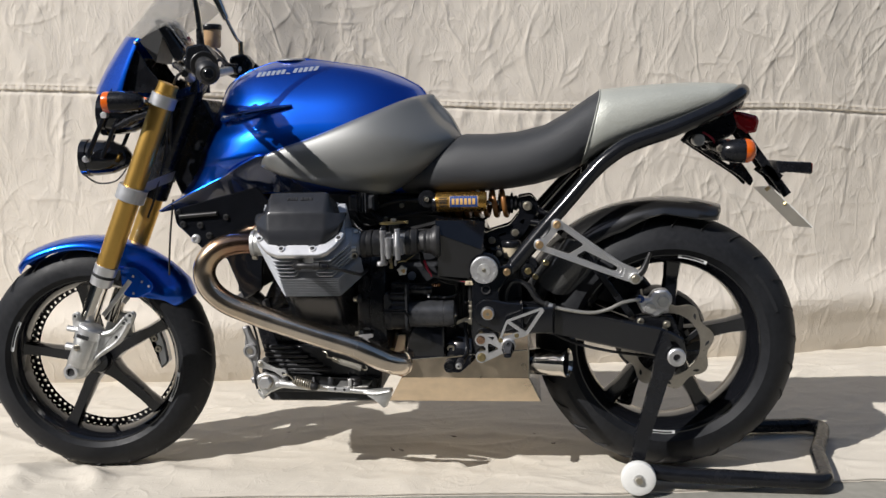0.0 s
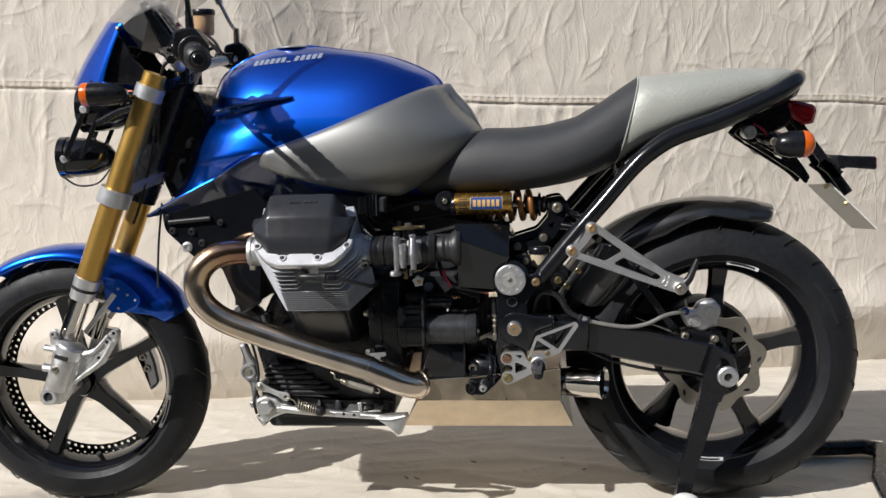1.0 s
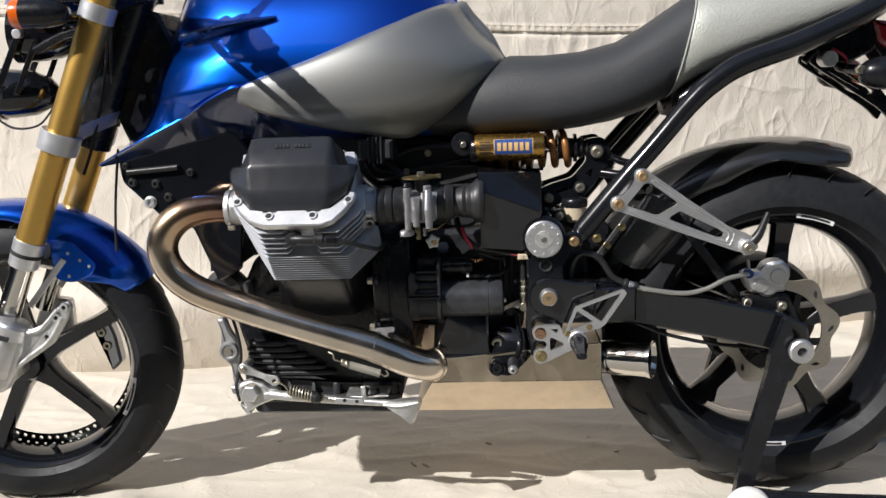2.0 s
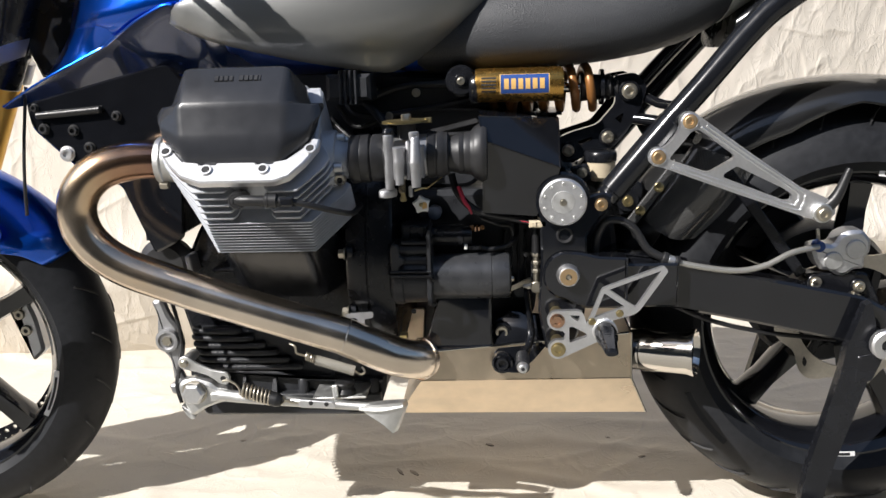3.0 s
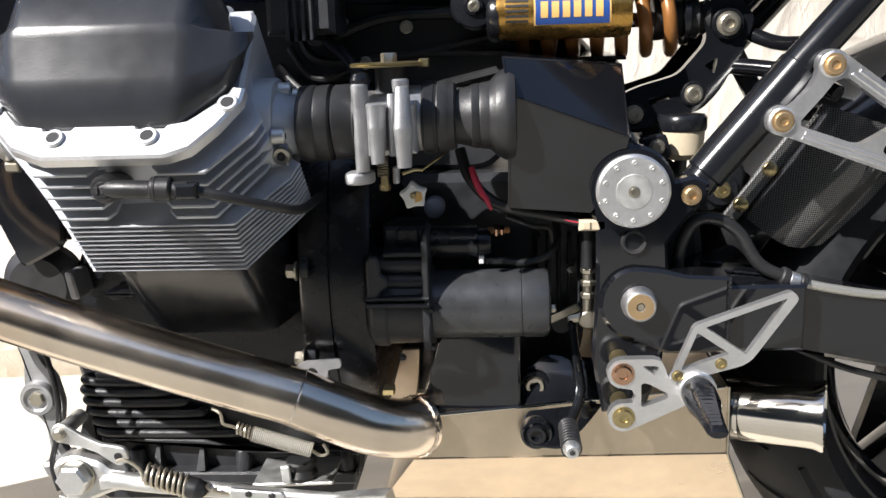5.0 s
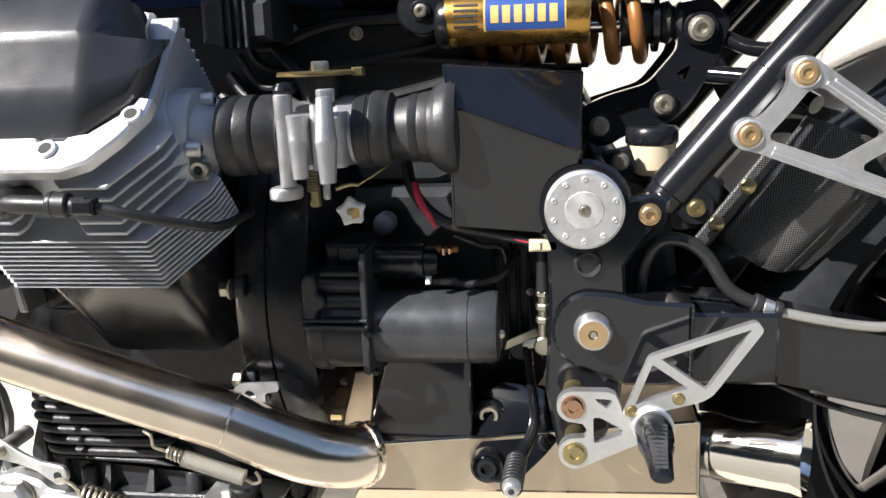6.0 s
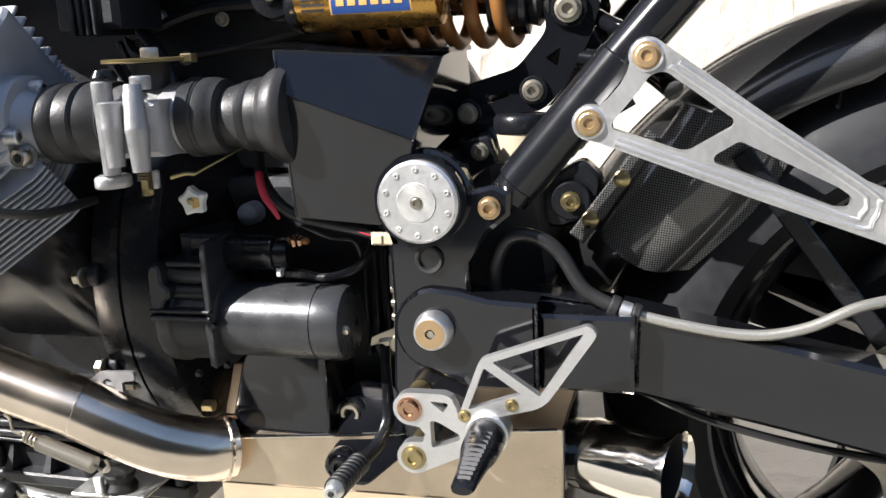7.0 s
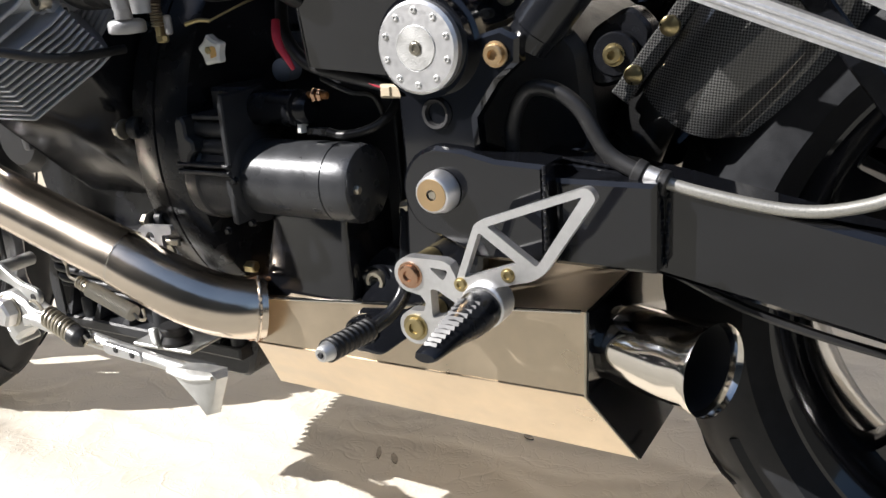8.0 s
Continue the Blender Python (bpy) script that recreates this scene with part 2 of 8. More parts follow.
def lathe(profile, c, n=64, axis="y", bm=None, closed=False):
    """Profile of (radius, height) turned round an axis through c."""
    bm = bm or bmesh.new()
    rows = []
    for r, h in profile:
        r = max(r, 0.0004)
        row = []
        for i in range(n):
            a = 2 * math.pi * i / n
            u, v = r * math.cos(a), r * math.sin(a)
            row.append((c[0] + u, c[1] + h, c[2] + v) if axis == "y" else (c[0] + h, c[1] + u, c[2] + v) if axis == "x" else (c[0] + u, c[1] + v, c[2] + h))
        rows.append(row)
    return skin(bm, rings_from(bm, rows), cap=not closed, loop=closed)


def cyl(p0, p1, r0, r1=None, n=20, bm=None, edge=0.0012):
    """Cylinder or cone between two points, with chamfered ends."""
    bm = bm or bmesh.new()
    p0, p1 = Vector(p0), Vector(p1)
    r1 = r0 if r1 is None else r1
    d = (p1 - p0).normalized()
    u = d.orthogonal().normalized()
    v = d.cross(u)
    edge = min(edge, r0 * 0.4, r1 * 0.4, (p1 - p0).length * 0.3)
    rows = [(p0, r0 - edge), (p0 + d * edge, r0), (p1 - d * edge, r1), (p1, r1 - edge)]
    return skin(bm, rings_from(bm, [[p + u * (r * math.cos(2 * math.pi * i / n)) + v * (r * math.sin(2 * math.pi * i / n)) for i in range(n)] for p, r in rows]))


def spline(points, per=8, closed=False):
    """Catmull-Rom curve through the points."""
    p = [Vector(q) for q in points]
    n = len(p)
    out = []
    for i in range(n if closed else n - 1):
        a, b, c, d = (p[(i + k) % n] for k in (-1, 0, 1, 2)) if closed else (p[max(i - 1, 0)], p[i], p[i + 1], p[min(i + 2, n - 1)])
        for s in range(per):
            t = s / per
            out.append(0.5 * (2 * b + (c - a) * t + (2 * a - 5 * b + 4 * c - d) * t * t + (3 * b - a - 3 * c + d) * t ** 3))
    if not closed:
        out.append(p[-1])
    return out


def tube(points, r, n=14, per=8, bm=None, smooth=True, cap=True, flat=1.0):
    """Round bar along a curve; r is a number or one radius per point."""
    bm = bm or bmesh.new()
    pts = spline(points, per) if smooth and len(points) > 2 else [Vector(q) for q in points]
    m = len(pts)
    rad = [r if not isinstance(r, (list, tuple)) else float(np.interp(i / (m - 1) * (len(r) - 1), range(len(r)), r)) for i in range(m)]
    u = None
    rows = []
    for i, p in enumerate(pts):
        d = (pts[min(i + 1, m - 1)] - pts[max(i - 1, 0)]).normalized()
        u = d.orthogonal().normalized() if u is None else (u - d * u.dot(d)).normalized()
        v = d.cross(u)
        rows.append([p + u * (rad[i] * math.cos(2 * math.pi * k / n)) + v * (rad[i] * flat * math.sin(2 * math.pi * k / n)) for k in range(n)])
    return skin(bm, rings_from(bm, rows), cap=cap)


def prism(poly, y0, y1, edge=0.002, bm=None):
    """Outline in x, z drawn out between two y, with chamfered edges."""
    bm = bm or bmesh.new()
    p = [Vector((a, b)) for a, b in poly]
    area = sum(p[i].x * p[(i + 1) % len(p)].y - p[(i + 1) % len(p)].x * p[i].y for i in range(len(p)))
    if area < 0:
        p.reverse()
    n = len(p)
    ins = []
    for i in range(n):
        e0, e1 = (p[i] - p[i - 1]).normalized(), (p[(i + 1) % n] - p[i]).normalized()
        n0, n1 = Vector((-e0.y, e0.x)), Vector((-e1.y, e1.x))
        k = n0 + n1
        ins.append(p[i] + (k / max(0.35, k.dot(n0)) if k.length > 1e-4 else n0) * edge)
    lo, hi = min(y0, y1), max(y0, y1)
    rows = [[(q.x, lo, q.y) for q in ins], [(q.x, lo + edge, q.y) for q in p], [(q.x, hi - edge, q.y) for q in p], [(q.x, hi, q.y) for q in ins]]
    return skin(bm, rings_from(bm, rows))


def rounded(poly, r=0.006, k=3):
    """The outline with its corners rounded."""
    p = [Vector((a, b)) for a, b in poly]
    out = []
    n = len(p)
    for i in range(n):
        a, b, c = p[i - 1], p[i], p[(i + 1) % n]
        d = min(r, (a - b).length * 0.45, (c - b).length * 0.45)
        s, e = b + (a - b).normalized() * d, b + (c - b).normalized() * d
        for j in range(k + 1):
            t = j / k
            out.append(tuple((1 - t) ** 2 * s + 2 * t * (1 - t) * b + t * t * e))
    return out


def box(x0, x1, y0, y1, z0, z1, edge=0.002, bm=None):
    return prism([(x0, z0), (x1, z0), (x1, z1), (x0, z1)], y0, y1, edge, bm)


def strut(p0, p1, w, y0, y1, edge=0.0015, bm=None):
    """Flat bar of width w in the x, z plane between two points."""
    a, b = Vector(p0), Vector(p1)
    d = (b - a).normalized()
    k = Vector((-d.y, d.x)) * (w / 2)
    return prism([a + k, a - k, b - k, b + k], y0, y1, edge, bm)


def pierced(outer, holes, y0, y1, bm=None):
    """A plate with any number of openings."""
    bm = bm or bmesh.new()
    edges = []
    for loop in [outer] + holes:
        vs = [bm.verts.new((x, y0, z)) for x, z in loop]
        edges += [bm.edges.new((vs[i], vs[(i + 1) % len(vs)])) for i in range(len(vs))]
    made = bmesh.ops.triangle_fill(bm, use_beauty=True, use_dissolve=False, edges=edges)
    faces = [g for g in made["geom"] if isinstance(g, bmesh.types.BMFace)]
    new_geom = bmesh.ops.extrude_face_region(bm, geom=faces, use_keep_orig=True)
    for g in new_geom["geom"]:
        if isinstance(g, bmesh.types.BMVert):
            g.co.y = y1
    return bm


def arc(cx, cz, r, a0, a1, n=12):
    return [(cx + r * math.cos(radians(a0 + (a1 - a0) * i / n)), cz + r * math.sin(radians(a0 + (a1 - a0) * i / n))) for i in range(n + 1)]


def grid(f, nu, nv, bm=None, thick=None):
    """Sheet f(u, v), u and v from 0 to 1; thick: second skin moved by that vector."""
    bm = bm or bmesh.new()
    P = [[Vector(f(i / nu, j / nv)) for j in range(nv + 1)] for i in range(nu + 1)]
    A = rings_from(bm, P)
    skin(bm, A, closed=False)
    if thick is not None:
        t = Vector(thick)
        B = rings_from(bm, [[p + t for p in row] for row in P])
        skin(bm, B, closed=False)
        for E, F in (([r[0] for r in A], [r[0] for r in B]), ([r[-1] for r in A], [r[-1] for r in B]), (A[0], B[0]), (A[-1], B[-1])):
            skin(bm, [E, F], closed=False)
    return bm


def loft(sections, bm=None, cap=True):
    bm = bm or bmesh.new()
    return skin(bm, rings_from(bm, sections), cap=cap)


def curve_at(table, x):
    """Smooth height at x from a short table of (x, height)."""
    xs, zs = [a for a, _ in table], [b for _, b in table]
    if x <= xs[0]:
        return zs[0]
    if x >= xs[-1]:
        return zs[-1]
    i = max(k for k in range(len(xs) - 1) if xs[k] <= x)
    t = (x - xs[i]) / (xs[i + 1] - xs[i])
    m = [(zs[min(k + 1, len(zs) - 1)] - zs[max(k - 1, 0)]) / (xs[min(k + 1, len(xs) - 1)] - xs[max(k - 1, 0)]) for k in (i, i + 1)]
    h = xs[i + 1] - xs[i]
    return (2 * t ** 3 - 3 * t * t + 1) * zs[i] + (t ** 3 - 2 * t * t + t) * h * m[0] + (-2 * t ** 3 + 3 * t * t) * zs[i + 1] + (t ** 3 - t * t) * h * m[1]


BOLTS = {}


def bolt(parent, x, y, z, r=0.006, mat=None, hexed=False, h=0.006, axis="y", name="bolt"):
    """A socket or hexagon head that faces the near side."""
    mat = mat or ALU
    key = (r, mat.name, hexed, h)
    if key not in BOLTS:
        bm = bmesh.new()
        if hexed:
            lathe([(r * 1.3, 0), (r * 1.3, -h * 0.25), (r * 1.25, -h * 0.3)], (0, 0, 0), 20, bm=bm)
            lathe([(r, -h * 0.3), (r, -h * 0.9), (r * 0.85, -h)], (0, 0, 0), 6, bm=bm)
        else:
            lathe([(r * 1.25, 0), (r * 1.25, -h * 0.2), (r, -h * 0.25), (r, -h * 0.85), (r * 0.86, -h), (r * 0.5, -h), (r * 0.46, -h * 0.45), (0, -h * 0.45)], (0, 0, 0), 16, bm=bm)
        bmesh.ops.recalc_face_normals(bm, faces=bm.faces)
        for f in bm.faces:
            f.smooth = False
        me = bpy.data.meshes.new(name)
        bm.to_mesh(me)
        bm.free()
        me.materials.append(mat)
        BOLTS[key] = me
    ob = new(name, BOLTS[key])
    ob.parent = parent
    ob.location = (x, y, z)
    if axis == "z":
        ob.rotation_euler = (-math.pi / 2, 0, 0)
    if axis == "far":
        ob.rotation_euler = (0, 0, math.pi)
    return ob


# ---- ground, floor cloth and backdrop ----
def base_y(x):
    """Foot line of the backdrop."""
    return curve_at([(-6, 0.56), (-1.45, 0.618), (-0.575, 0.671), (-0.2, 0.79), (0.4, 0.88), (1.35, 1.06), (1.8, 1.2), (6, 2.4)], x)


GROUND = 0.024
bm = bmesh.new()
S = 400.0
skin(bm, rings_from(bm, [[(x, y, GROUND) for x in (-S, -3, 0, 3, S)] for y in (-S, -3, 0, 3, S)]), closed=False)
tagged(link("ground", bm, CONCRETE), "grey concrete yard that runs out under the canvas", "ground", kind="structure")


# Walls out of view, added to close the place and darken reflections.
def unseen_wall(name, x0, x1, y0, y1, h):
    return tagged(link(name, box(x0, x1, y0, y1, -0.02, h, 0.01), UNSEENWALL), "plain dark wall out of view, added to shape light and reflections", "wall", kind="structure")


UNSEENWALL = surface("dull_unseen_wall", (0.075, 0.075, 0.07), 0.9, vary=0.2, scale=20, dirt=1.5)
# South wall is added tall, to shade the ground ahead and dim its reflection.
unseen_wall("wall_south", -14, 9, -6.7, -6.5, 5.4)
unseen_wall("wall_west", -9.2, -9.0, -7, 5, 3.0)
unseen_wall("wall_east", 9.0, 9.2, -7, 5, 3.0)
unseen_wall("wall_north", -9, 9, 5.0, 5.2, 3.0)


def near_edge(x):
    return curve_at([(-6, -0.80), (-0.885, -0.325), (-0.25, -0.25), (0.07, -0.232), (0.33, -0.21), (0.65, -0.193), (1.18, -0.10), (1.32, -0.085), (6, 0.5)], x) + 0.006 * noise.noise((x * 3, 0, 0))


def ridged(x, y, seed):
    """Sharp-crested noise between 0 and 1."""
    return 1 - abs(noise.noise((x, y, seed)))


def creases(X, Y, count, seed, pick):
    """Heights of many straight, tapering pressed creases over a sheet."""
    rng = np.random.default_rng(seed)
    h = np.zeros_like(X)
    for _ in range(count):
        cx, cy, ang, ln, wd, dp = pick(rng)
        c, s = math.cos(ang), math.sin(ang)
        reach = ln + 3 * wd
        k = (abs(X - cx) < reach) & (abs(Y - cy) < reach)
        if not k.any():
            continue
        u = (X[k] - cx) * c + (Y[k] - cy) * s
        v = -(X[k] - cx) * s + (Y[k] - cy) * c
        v = v - rng.normal(0, 0.12) * u * u / ln - wd * 0.8 * np.sin(u / ln * 4 + cx * 9)
        win = np.clip(1 - (u / ln) ** 2, 0, 1)
        step = np.where(v > 0, np.exp(-v / (wd * 3.2)), np.exp(v / wd))
        h[k] += dp * win * step
    return h


def sheet(name, P, material, thick):
    """A grid of places as a closed thin sheet."""
    nu, nv = P.shape[0], P.shape[1]
    back = P + np.array(thick)
    verts = np.concatenate([P.reshape(-1, 3), back.reshape(-1, 3)])
    idx = np.arange(nu * nv).reshape(nu, nv)
    q = np.stack([idx[:-1, :-1], idx[1:, :-1], idx[1:, 1:], idx[:-1, 1:]], -1).reshape(-1, 4)
    faces = [q, q[:, ::-1] + nu * nv]
    for e in (idx[0], idx[-1], idx[:, 0], idx[:, -1]):
        faces.append(np.stack([e[:-1], e[1:], e[1:] + nu * nv, e[:-1] + nu * nv], -1))
    me = bpy.data.meshes.new(name)
    me.from_pydata(verts.tolist(), [], np.concatenate(faces).tolist())
    me.polygons.foreach_set("use_smooth", np.ones(len(me.polygons), bool))
    me.materials.append(material)
    return new(name, me)


def floor_height(x, y):
    h = 0.003 * noise.noise((x * 1.6, y * 2.0, 1)) + 0.0012 * noise.noise((x * 6, y * 9, 2))
    h += 0.005 * max(0, ridged(x * 2.4 + y * 1.2, y * 5.0, 5) - 0.86) / 0.14
    h += 0.003 * max(0, ridged(x * 5.2 - y * 2.2, y * 9.0, 6) - 0.84) / 0.16
    front = math.exp(-((x + 0.75) / 0.32) ** 2 - ((y + 0.16) / 0.10) ** 2)
    h += front * (0.008 + 0.026 * max(0, ridged(x * 4.2 - y * 3, y * 5 + x, 9) - 0.65) / 0.35)
    edge = max(0.0, min(1.0, (y - near_edge(x)) / 0.10))
    wheel = math.exp(-((x + 0.71) / 0.13) ** 4 - ((y + 0.04) / 0.085) ** 4)
    return max(h, -0.002) * (0.12 + 0.88 * edge) * (1 - wheel) + GROUND + 0.0065 - 0.003 * (1 - edge)


FX = np.linspace(-3.0, 3.2, 560)
FV = np.linspace(0, 1, 130)
FP = np.array([[(x, near_edge(x) * (1 - v) + (base_y(x) + 0.12) * v, 0) for v in FV] for x in FX])
FP[:, :, 2] = [[floor_height(p[0], p[1]) for p in row] for row in FP]
FP[:, :, 2] += creases(FP[:, :, 0], FP[:, :, 1], 70, 4, lambda r: (r.uniform(-1.6, 1.9), r.uniform(-0.2, 1.1), r.normal(0.1, 0.45), r.uniform(0.08, 0.35), r.uniform(0.004, 0.009), r.uniform(0.001, 0.0035)))
tagged(sheet("floor", FP, FLOORCLOTH, (0, 0, -0.004)), "creased cream canvas laid out under the motorcycle", "floor cloth", kind="structure")


def seam_z(x):
    return curve_at([(-3, 1.12), (-1.25, 1.056), (-0.6, 1.018), (0.05, 0.982), (0.45, 0.962), (1.35, 0.950), (1.7, 0.926), (3, 0.88)], x)


def backdrop_y(x, z):
    y = base_y(x) + 0.035
    tuck = max(0.0, 1 - z / (0.20 + 0.03 * math.sin(x * 2.0)))
    y += 0.075 * tuck ** 1.6 - 0.03 * math.exp(-((z - 0.24) / 0.07) ** 2)
    y += 0.035 * noise.noise((x * 0.9, z * 0.7, 11)) + 0.005 * noise.noise((x * 2.6, z * 1.6, 12))
    y -= 0.0016 * noise.noise((x * 9, z * 7, 14)) + 0.0010 * noise.noise((x * 21, z * 17, 15))
    s = z - seam_z(x)
    above = max(0.0, min(1.0, s / 0.05)) * math.exp(-max(0.0, s) / 0.35)
    y -= above * 0.005 * max(0, ridged(x * 9 + z * 1.5, z * 1.6, 21) - 0.55) / 0.45
    below = max(0.0, min(1.0, -s / 0.03)) * math.exp(min(0.0, s) / 0.16)
    y -= below * 0.006 * max(0, ridged(x * 14 - z * 2.0, z * 2.5, 22) - 0.5) / 0.5
    band = math.exp(-((s - 0.0) / 0.011) ** 4)
    y -= band * (0.0028 + 0.0007 * math.sin(x * 260 + 3 * noise.noise((x * 9, 0, 3)))) - 0.005 * math.exp(-((s + 0.014) / 0.0035) ** 2)
    return y


BX = np.concatenate([np.linspace(-2.7, -1.45, 90), np.linspace(-1.44, 2.0, 900), np.linspace(2.01, 3.0, 70)])
BZ = np.concatenate([np.linspace(0.0, 1.5, 340), np.linspace(1.506, 2.3, 60)])
BP = np.array([[(x, backdrop_y(x, z), z) for z in BZ] for x in BX])
BP[:, :, 1] -= creases(BP[:, :, 0], BP[:, :, 2], 900, 8, lambda r: (r.uniform(-2.2, 2.4), r.uniform(0.1, 1.6), r.choice([r.normal(1.05, 0.3), r.normal(1.5, 0.2), r.normal(-0.6, 0.6), r.normal(0.2, 0.4)]), r.uniform(0.02, 0.13), r.uniform(0.002, 0.005), r.uniform(0.0008, 0.0028)))
BP[:, :, 1] -= creases(BP[:, :, 0], BP[:, :, 2], 60, 9, lambda r: (r.uniform(0.6, 2.2), r.uniform(0.7, 1.6), r.normal(1.0, 0.14), r.uniform(0.06, 0.22), r.uniform(0.002, 0.004), r.uniform(0.001, 0.0026)))
backdrop = tagged(sheet("backdrop", BP, CLOTH, (0, 0.006, 0)), "wrinkled cream canvas sheet with one sewn seam", "backdrop cloth", kind="structure")


def seam_stitches():
    bm = bmesh.new()
    for row in (0, 1):
        for i in range(500):
            x = -2.2 + i * 0.009
            z = seam_z(x) + (0.007 if row else -0.007)
            y = backdrop_y(x, z) - 0.0005
            box(x, x + 0.0055, y - 0.0012, y + 0.002, z - 0.0007, z + 0.0007, 0.0003, bm)
    return bm


tagged(part("stitch_line", seam_stitches(), CREAM, backdrop, "two rows of cream stitches"), kind="stuff")


def floor_stain(name, x, y, rx, ry, turn):
    bm = bmesh.new()
    ring = []
    for i in range(14):
        a = 2 * math.pi * i / 14
        r = 1 + 0.25 * noise.noise((x * 9 + math.cos(a) * 2, y * 9 + math.sin(a) * 2, 3))
        c, s = r * rx * math.cos(a), r * ry * math.sin(a)
        px, py = x + c * math.cos(turn) - s * math.sin(turn), y + c * math.sin(turn) + s * math.cos(turn)
        ring.append((px, py))
    heights = [floor_height(px, py) for px, py in ring]
    z = max(heights)
    skin(bm, rings_from(bm, [[(a, b, z - 0.004) for a, b in ring], [(a, b, z + 0.0004) for a, b in ring]]))
    return tagged(link(name, bm, STAIN), "dark oily spot soaked into the floor canvas", "stain", group="spots on the floor canvas")


STAIN = surface("oil_spot", (0.30, 0.265, 0.22), 0.8, vary=0.4, scale=200, dirt=90)
for sx, sy, rx, ry, turn in ((0.018, 0.075, 0.003, 0.013, 0.5), (0.043, 0.072, 0.004, 0.012, 0.7), (0.176, 0.18, 0.009, 0.004, -0.5), (0.40, 0.217, 0.004, 0.003, 0), (0.45, 0.13, 0.007, 0.003, 0.4), (-0.3, 0.2, 0.006, 0.004, 0)):
    floor_stain("floor_stain", sx, sy, rx, ry, turn)


# ---- the motorcycle ----
bike = new("motorcycle")
bike.location = (0, 0, 0)
tagged(bike, "blue and grey naked motorcycle with gold fork, on a rear stand", "motorcycle")
FW, RW = Vector((-0.74, 0, 0.302)), Vector((0.72, 0, 0.352))
STEER = Matrix.Translation((-0.50, 0, 0.98)) @ Matrix.Rotation(radians(6), 4, Vector((0.39, 0, 0.92))) @ Matrix.Translation((0.50, 0, -0.98))


def turned(bm):
    bmesh.ops.transform(bm, matrix=STEER, verts=bm.verts)
    return bm


def tyre(c, R, w, bead, by):
    prof = []
    for i in range(25):
        a = math.pi * i / 24
        y = -w * math.cos(a)
        k = math.sin(a) ** 0.85
        r = bead + (R - bead) * k
        prof.append((r, y if 0.15 < k else y * (by / w + (1 - by / w) * k / 0.15)))
    return lathe(prof, c, 128, closed=True)


def tyre_marks(c, R, w, step, steer=False):
    """Slim slanted tread cuts, as dark slivers let into the rubber."""
    bm = bmesh.new()
    n = step
    for i in range(n):
        for side in (-1, 1):
            a0 = 2 * math.pi * (i + 0.5 * (side > 0)) / n
            rows = []
            for k in range(5):
                t = k / 4
                y = side * w * (0.30 + 0.50 * t)
                r = R - (R - (R - w * 0.9)) * (1 - math.sqrt(max(0.02, 1 - (y / w) ** 2))) * 0.82
                a = a0 + 0.10 * t
                o = Vector((math.cos(a), 0, math.sin(a)))
                tan = Vector((-math.sin(a), 0, math.cos(a)))
                p = Vector(c) + o * r + Vector((0, y, 0))
                ww = 0.0024 * (1 - 0.5 * t)
                rows.append([p + tan * ww + o * 0.0006, p - tan * ww + o * 0.0006, p - tan * ww - o * 0.003, p + tan * ww - o * 0.003])
            loft(rows, bm)
    return turned(bm) if steer else bm


def rim(c, half, lip, barrel, steer=False):
    bm = lathe([(lip, -half), (lip + 0.004, -half + 0.003), (lip - 0.004, -half + 0.010), (lip - 0.016, -half + 0.014), (barrel + 0.004, -half + 0.03), (barrel + 0.002, 0), (barrel + 0.004, half - 0.03), (lip - 0.016, half - 0.014), (lip - 0.004, half - 0.010), (lip + 0.004, half - 0.003), (lip, half),
                (lip - 0.009, half - 0.001), (lip - 0.022, half - 0.016), (barrel - 0.008, half - 0.034), (barrel - 0.011, 0), (barrel - 0.008, -half + 0.034), (lip - 0.022, -half + 0.016), (lip - 0.009, -half + 0.001)], c, 120, closed=True)
    return turned(bm) if steer else bm


def hub_and_spokes(wheel, c, barrel, hub_r, hub_w, spokes, phase, sw, steer=False):
    fix = turned if steer else (lambda b: b)
    part("hub", fix(lathe([(0.012, -hub_w), (hub_r * 0.8, -hub_w), (hub_r, -hub_w + 0.01), (hub_r * 1.06, 0), (hub_r, hub_w - 0.01), (hub_r * 0.8, hub_w), (0.012, hub_w)], c, 40)), GLOSSBLACK, wheel)
    for i in range(spokes):
        a = phase + 2 * math.pi * i / spokes
        o, tan = Vector((math.cos(a), 0, math.sin(a))), Vector((-math.sin(a), 0, math.cos(a)))
        rows = []
        for r, w, t in ((hub_r * 0.7, sw * 1.7, 0.030), (hub_r * 1.25, sw * 1.25, 0.026), (hub_r * 1.8, sw, 0.023), (barrel * 0.75, sw * 0.86, 0.019), (barrel - 0.012, sw * 1.02, 0.021), (barrel - 0.002, sw * 1.5, 0.024)):
            p = Vector(c) + o * r
            row = [p + tan * (w * k) + Vector((0, t * h, 0)) for k, h in ((1, -0.3), (0.75, -1), (-0.75, -1), (-1, -0.3), (-1, 0.3), (-0.75, 1), (0.75, 1), (1, 0.3))]
            rows.append(row)
        part("spoke", fix(loft(rows)), GLOSSBLACK, wheel)


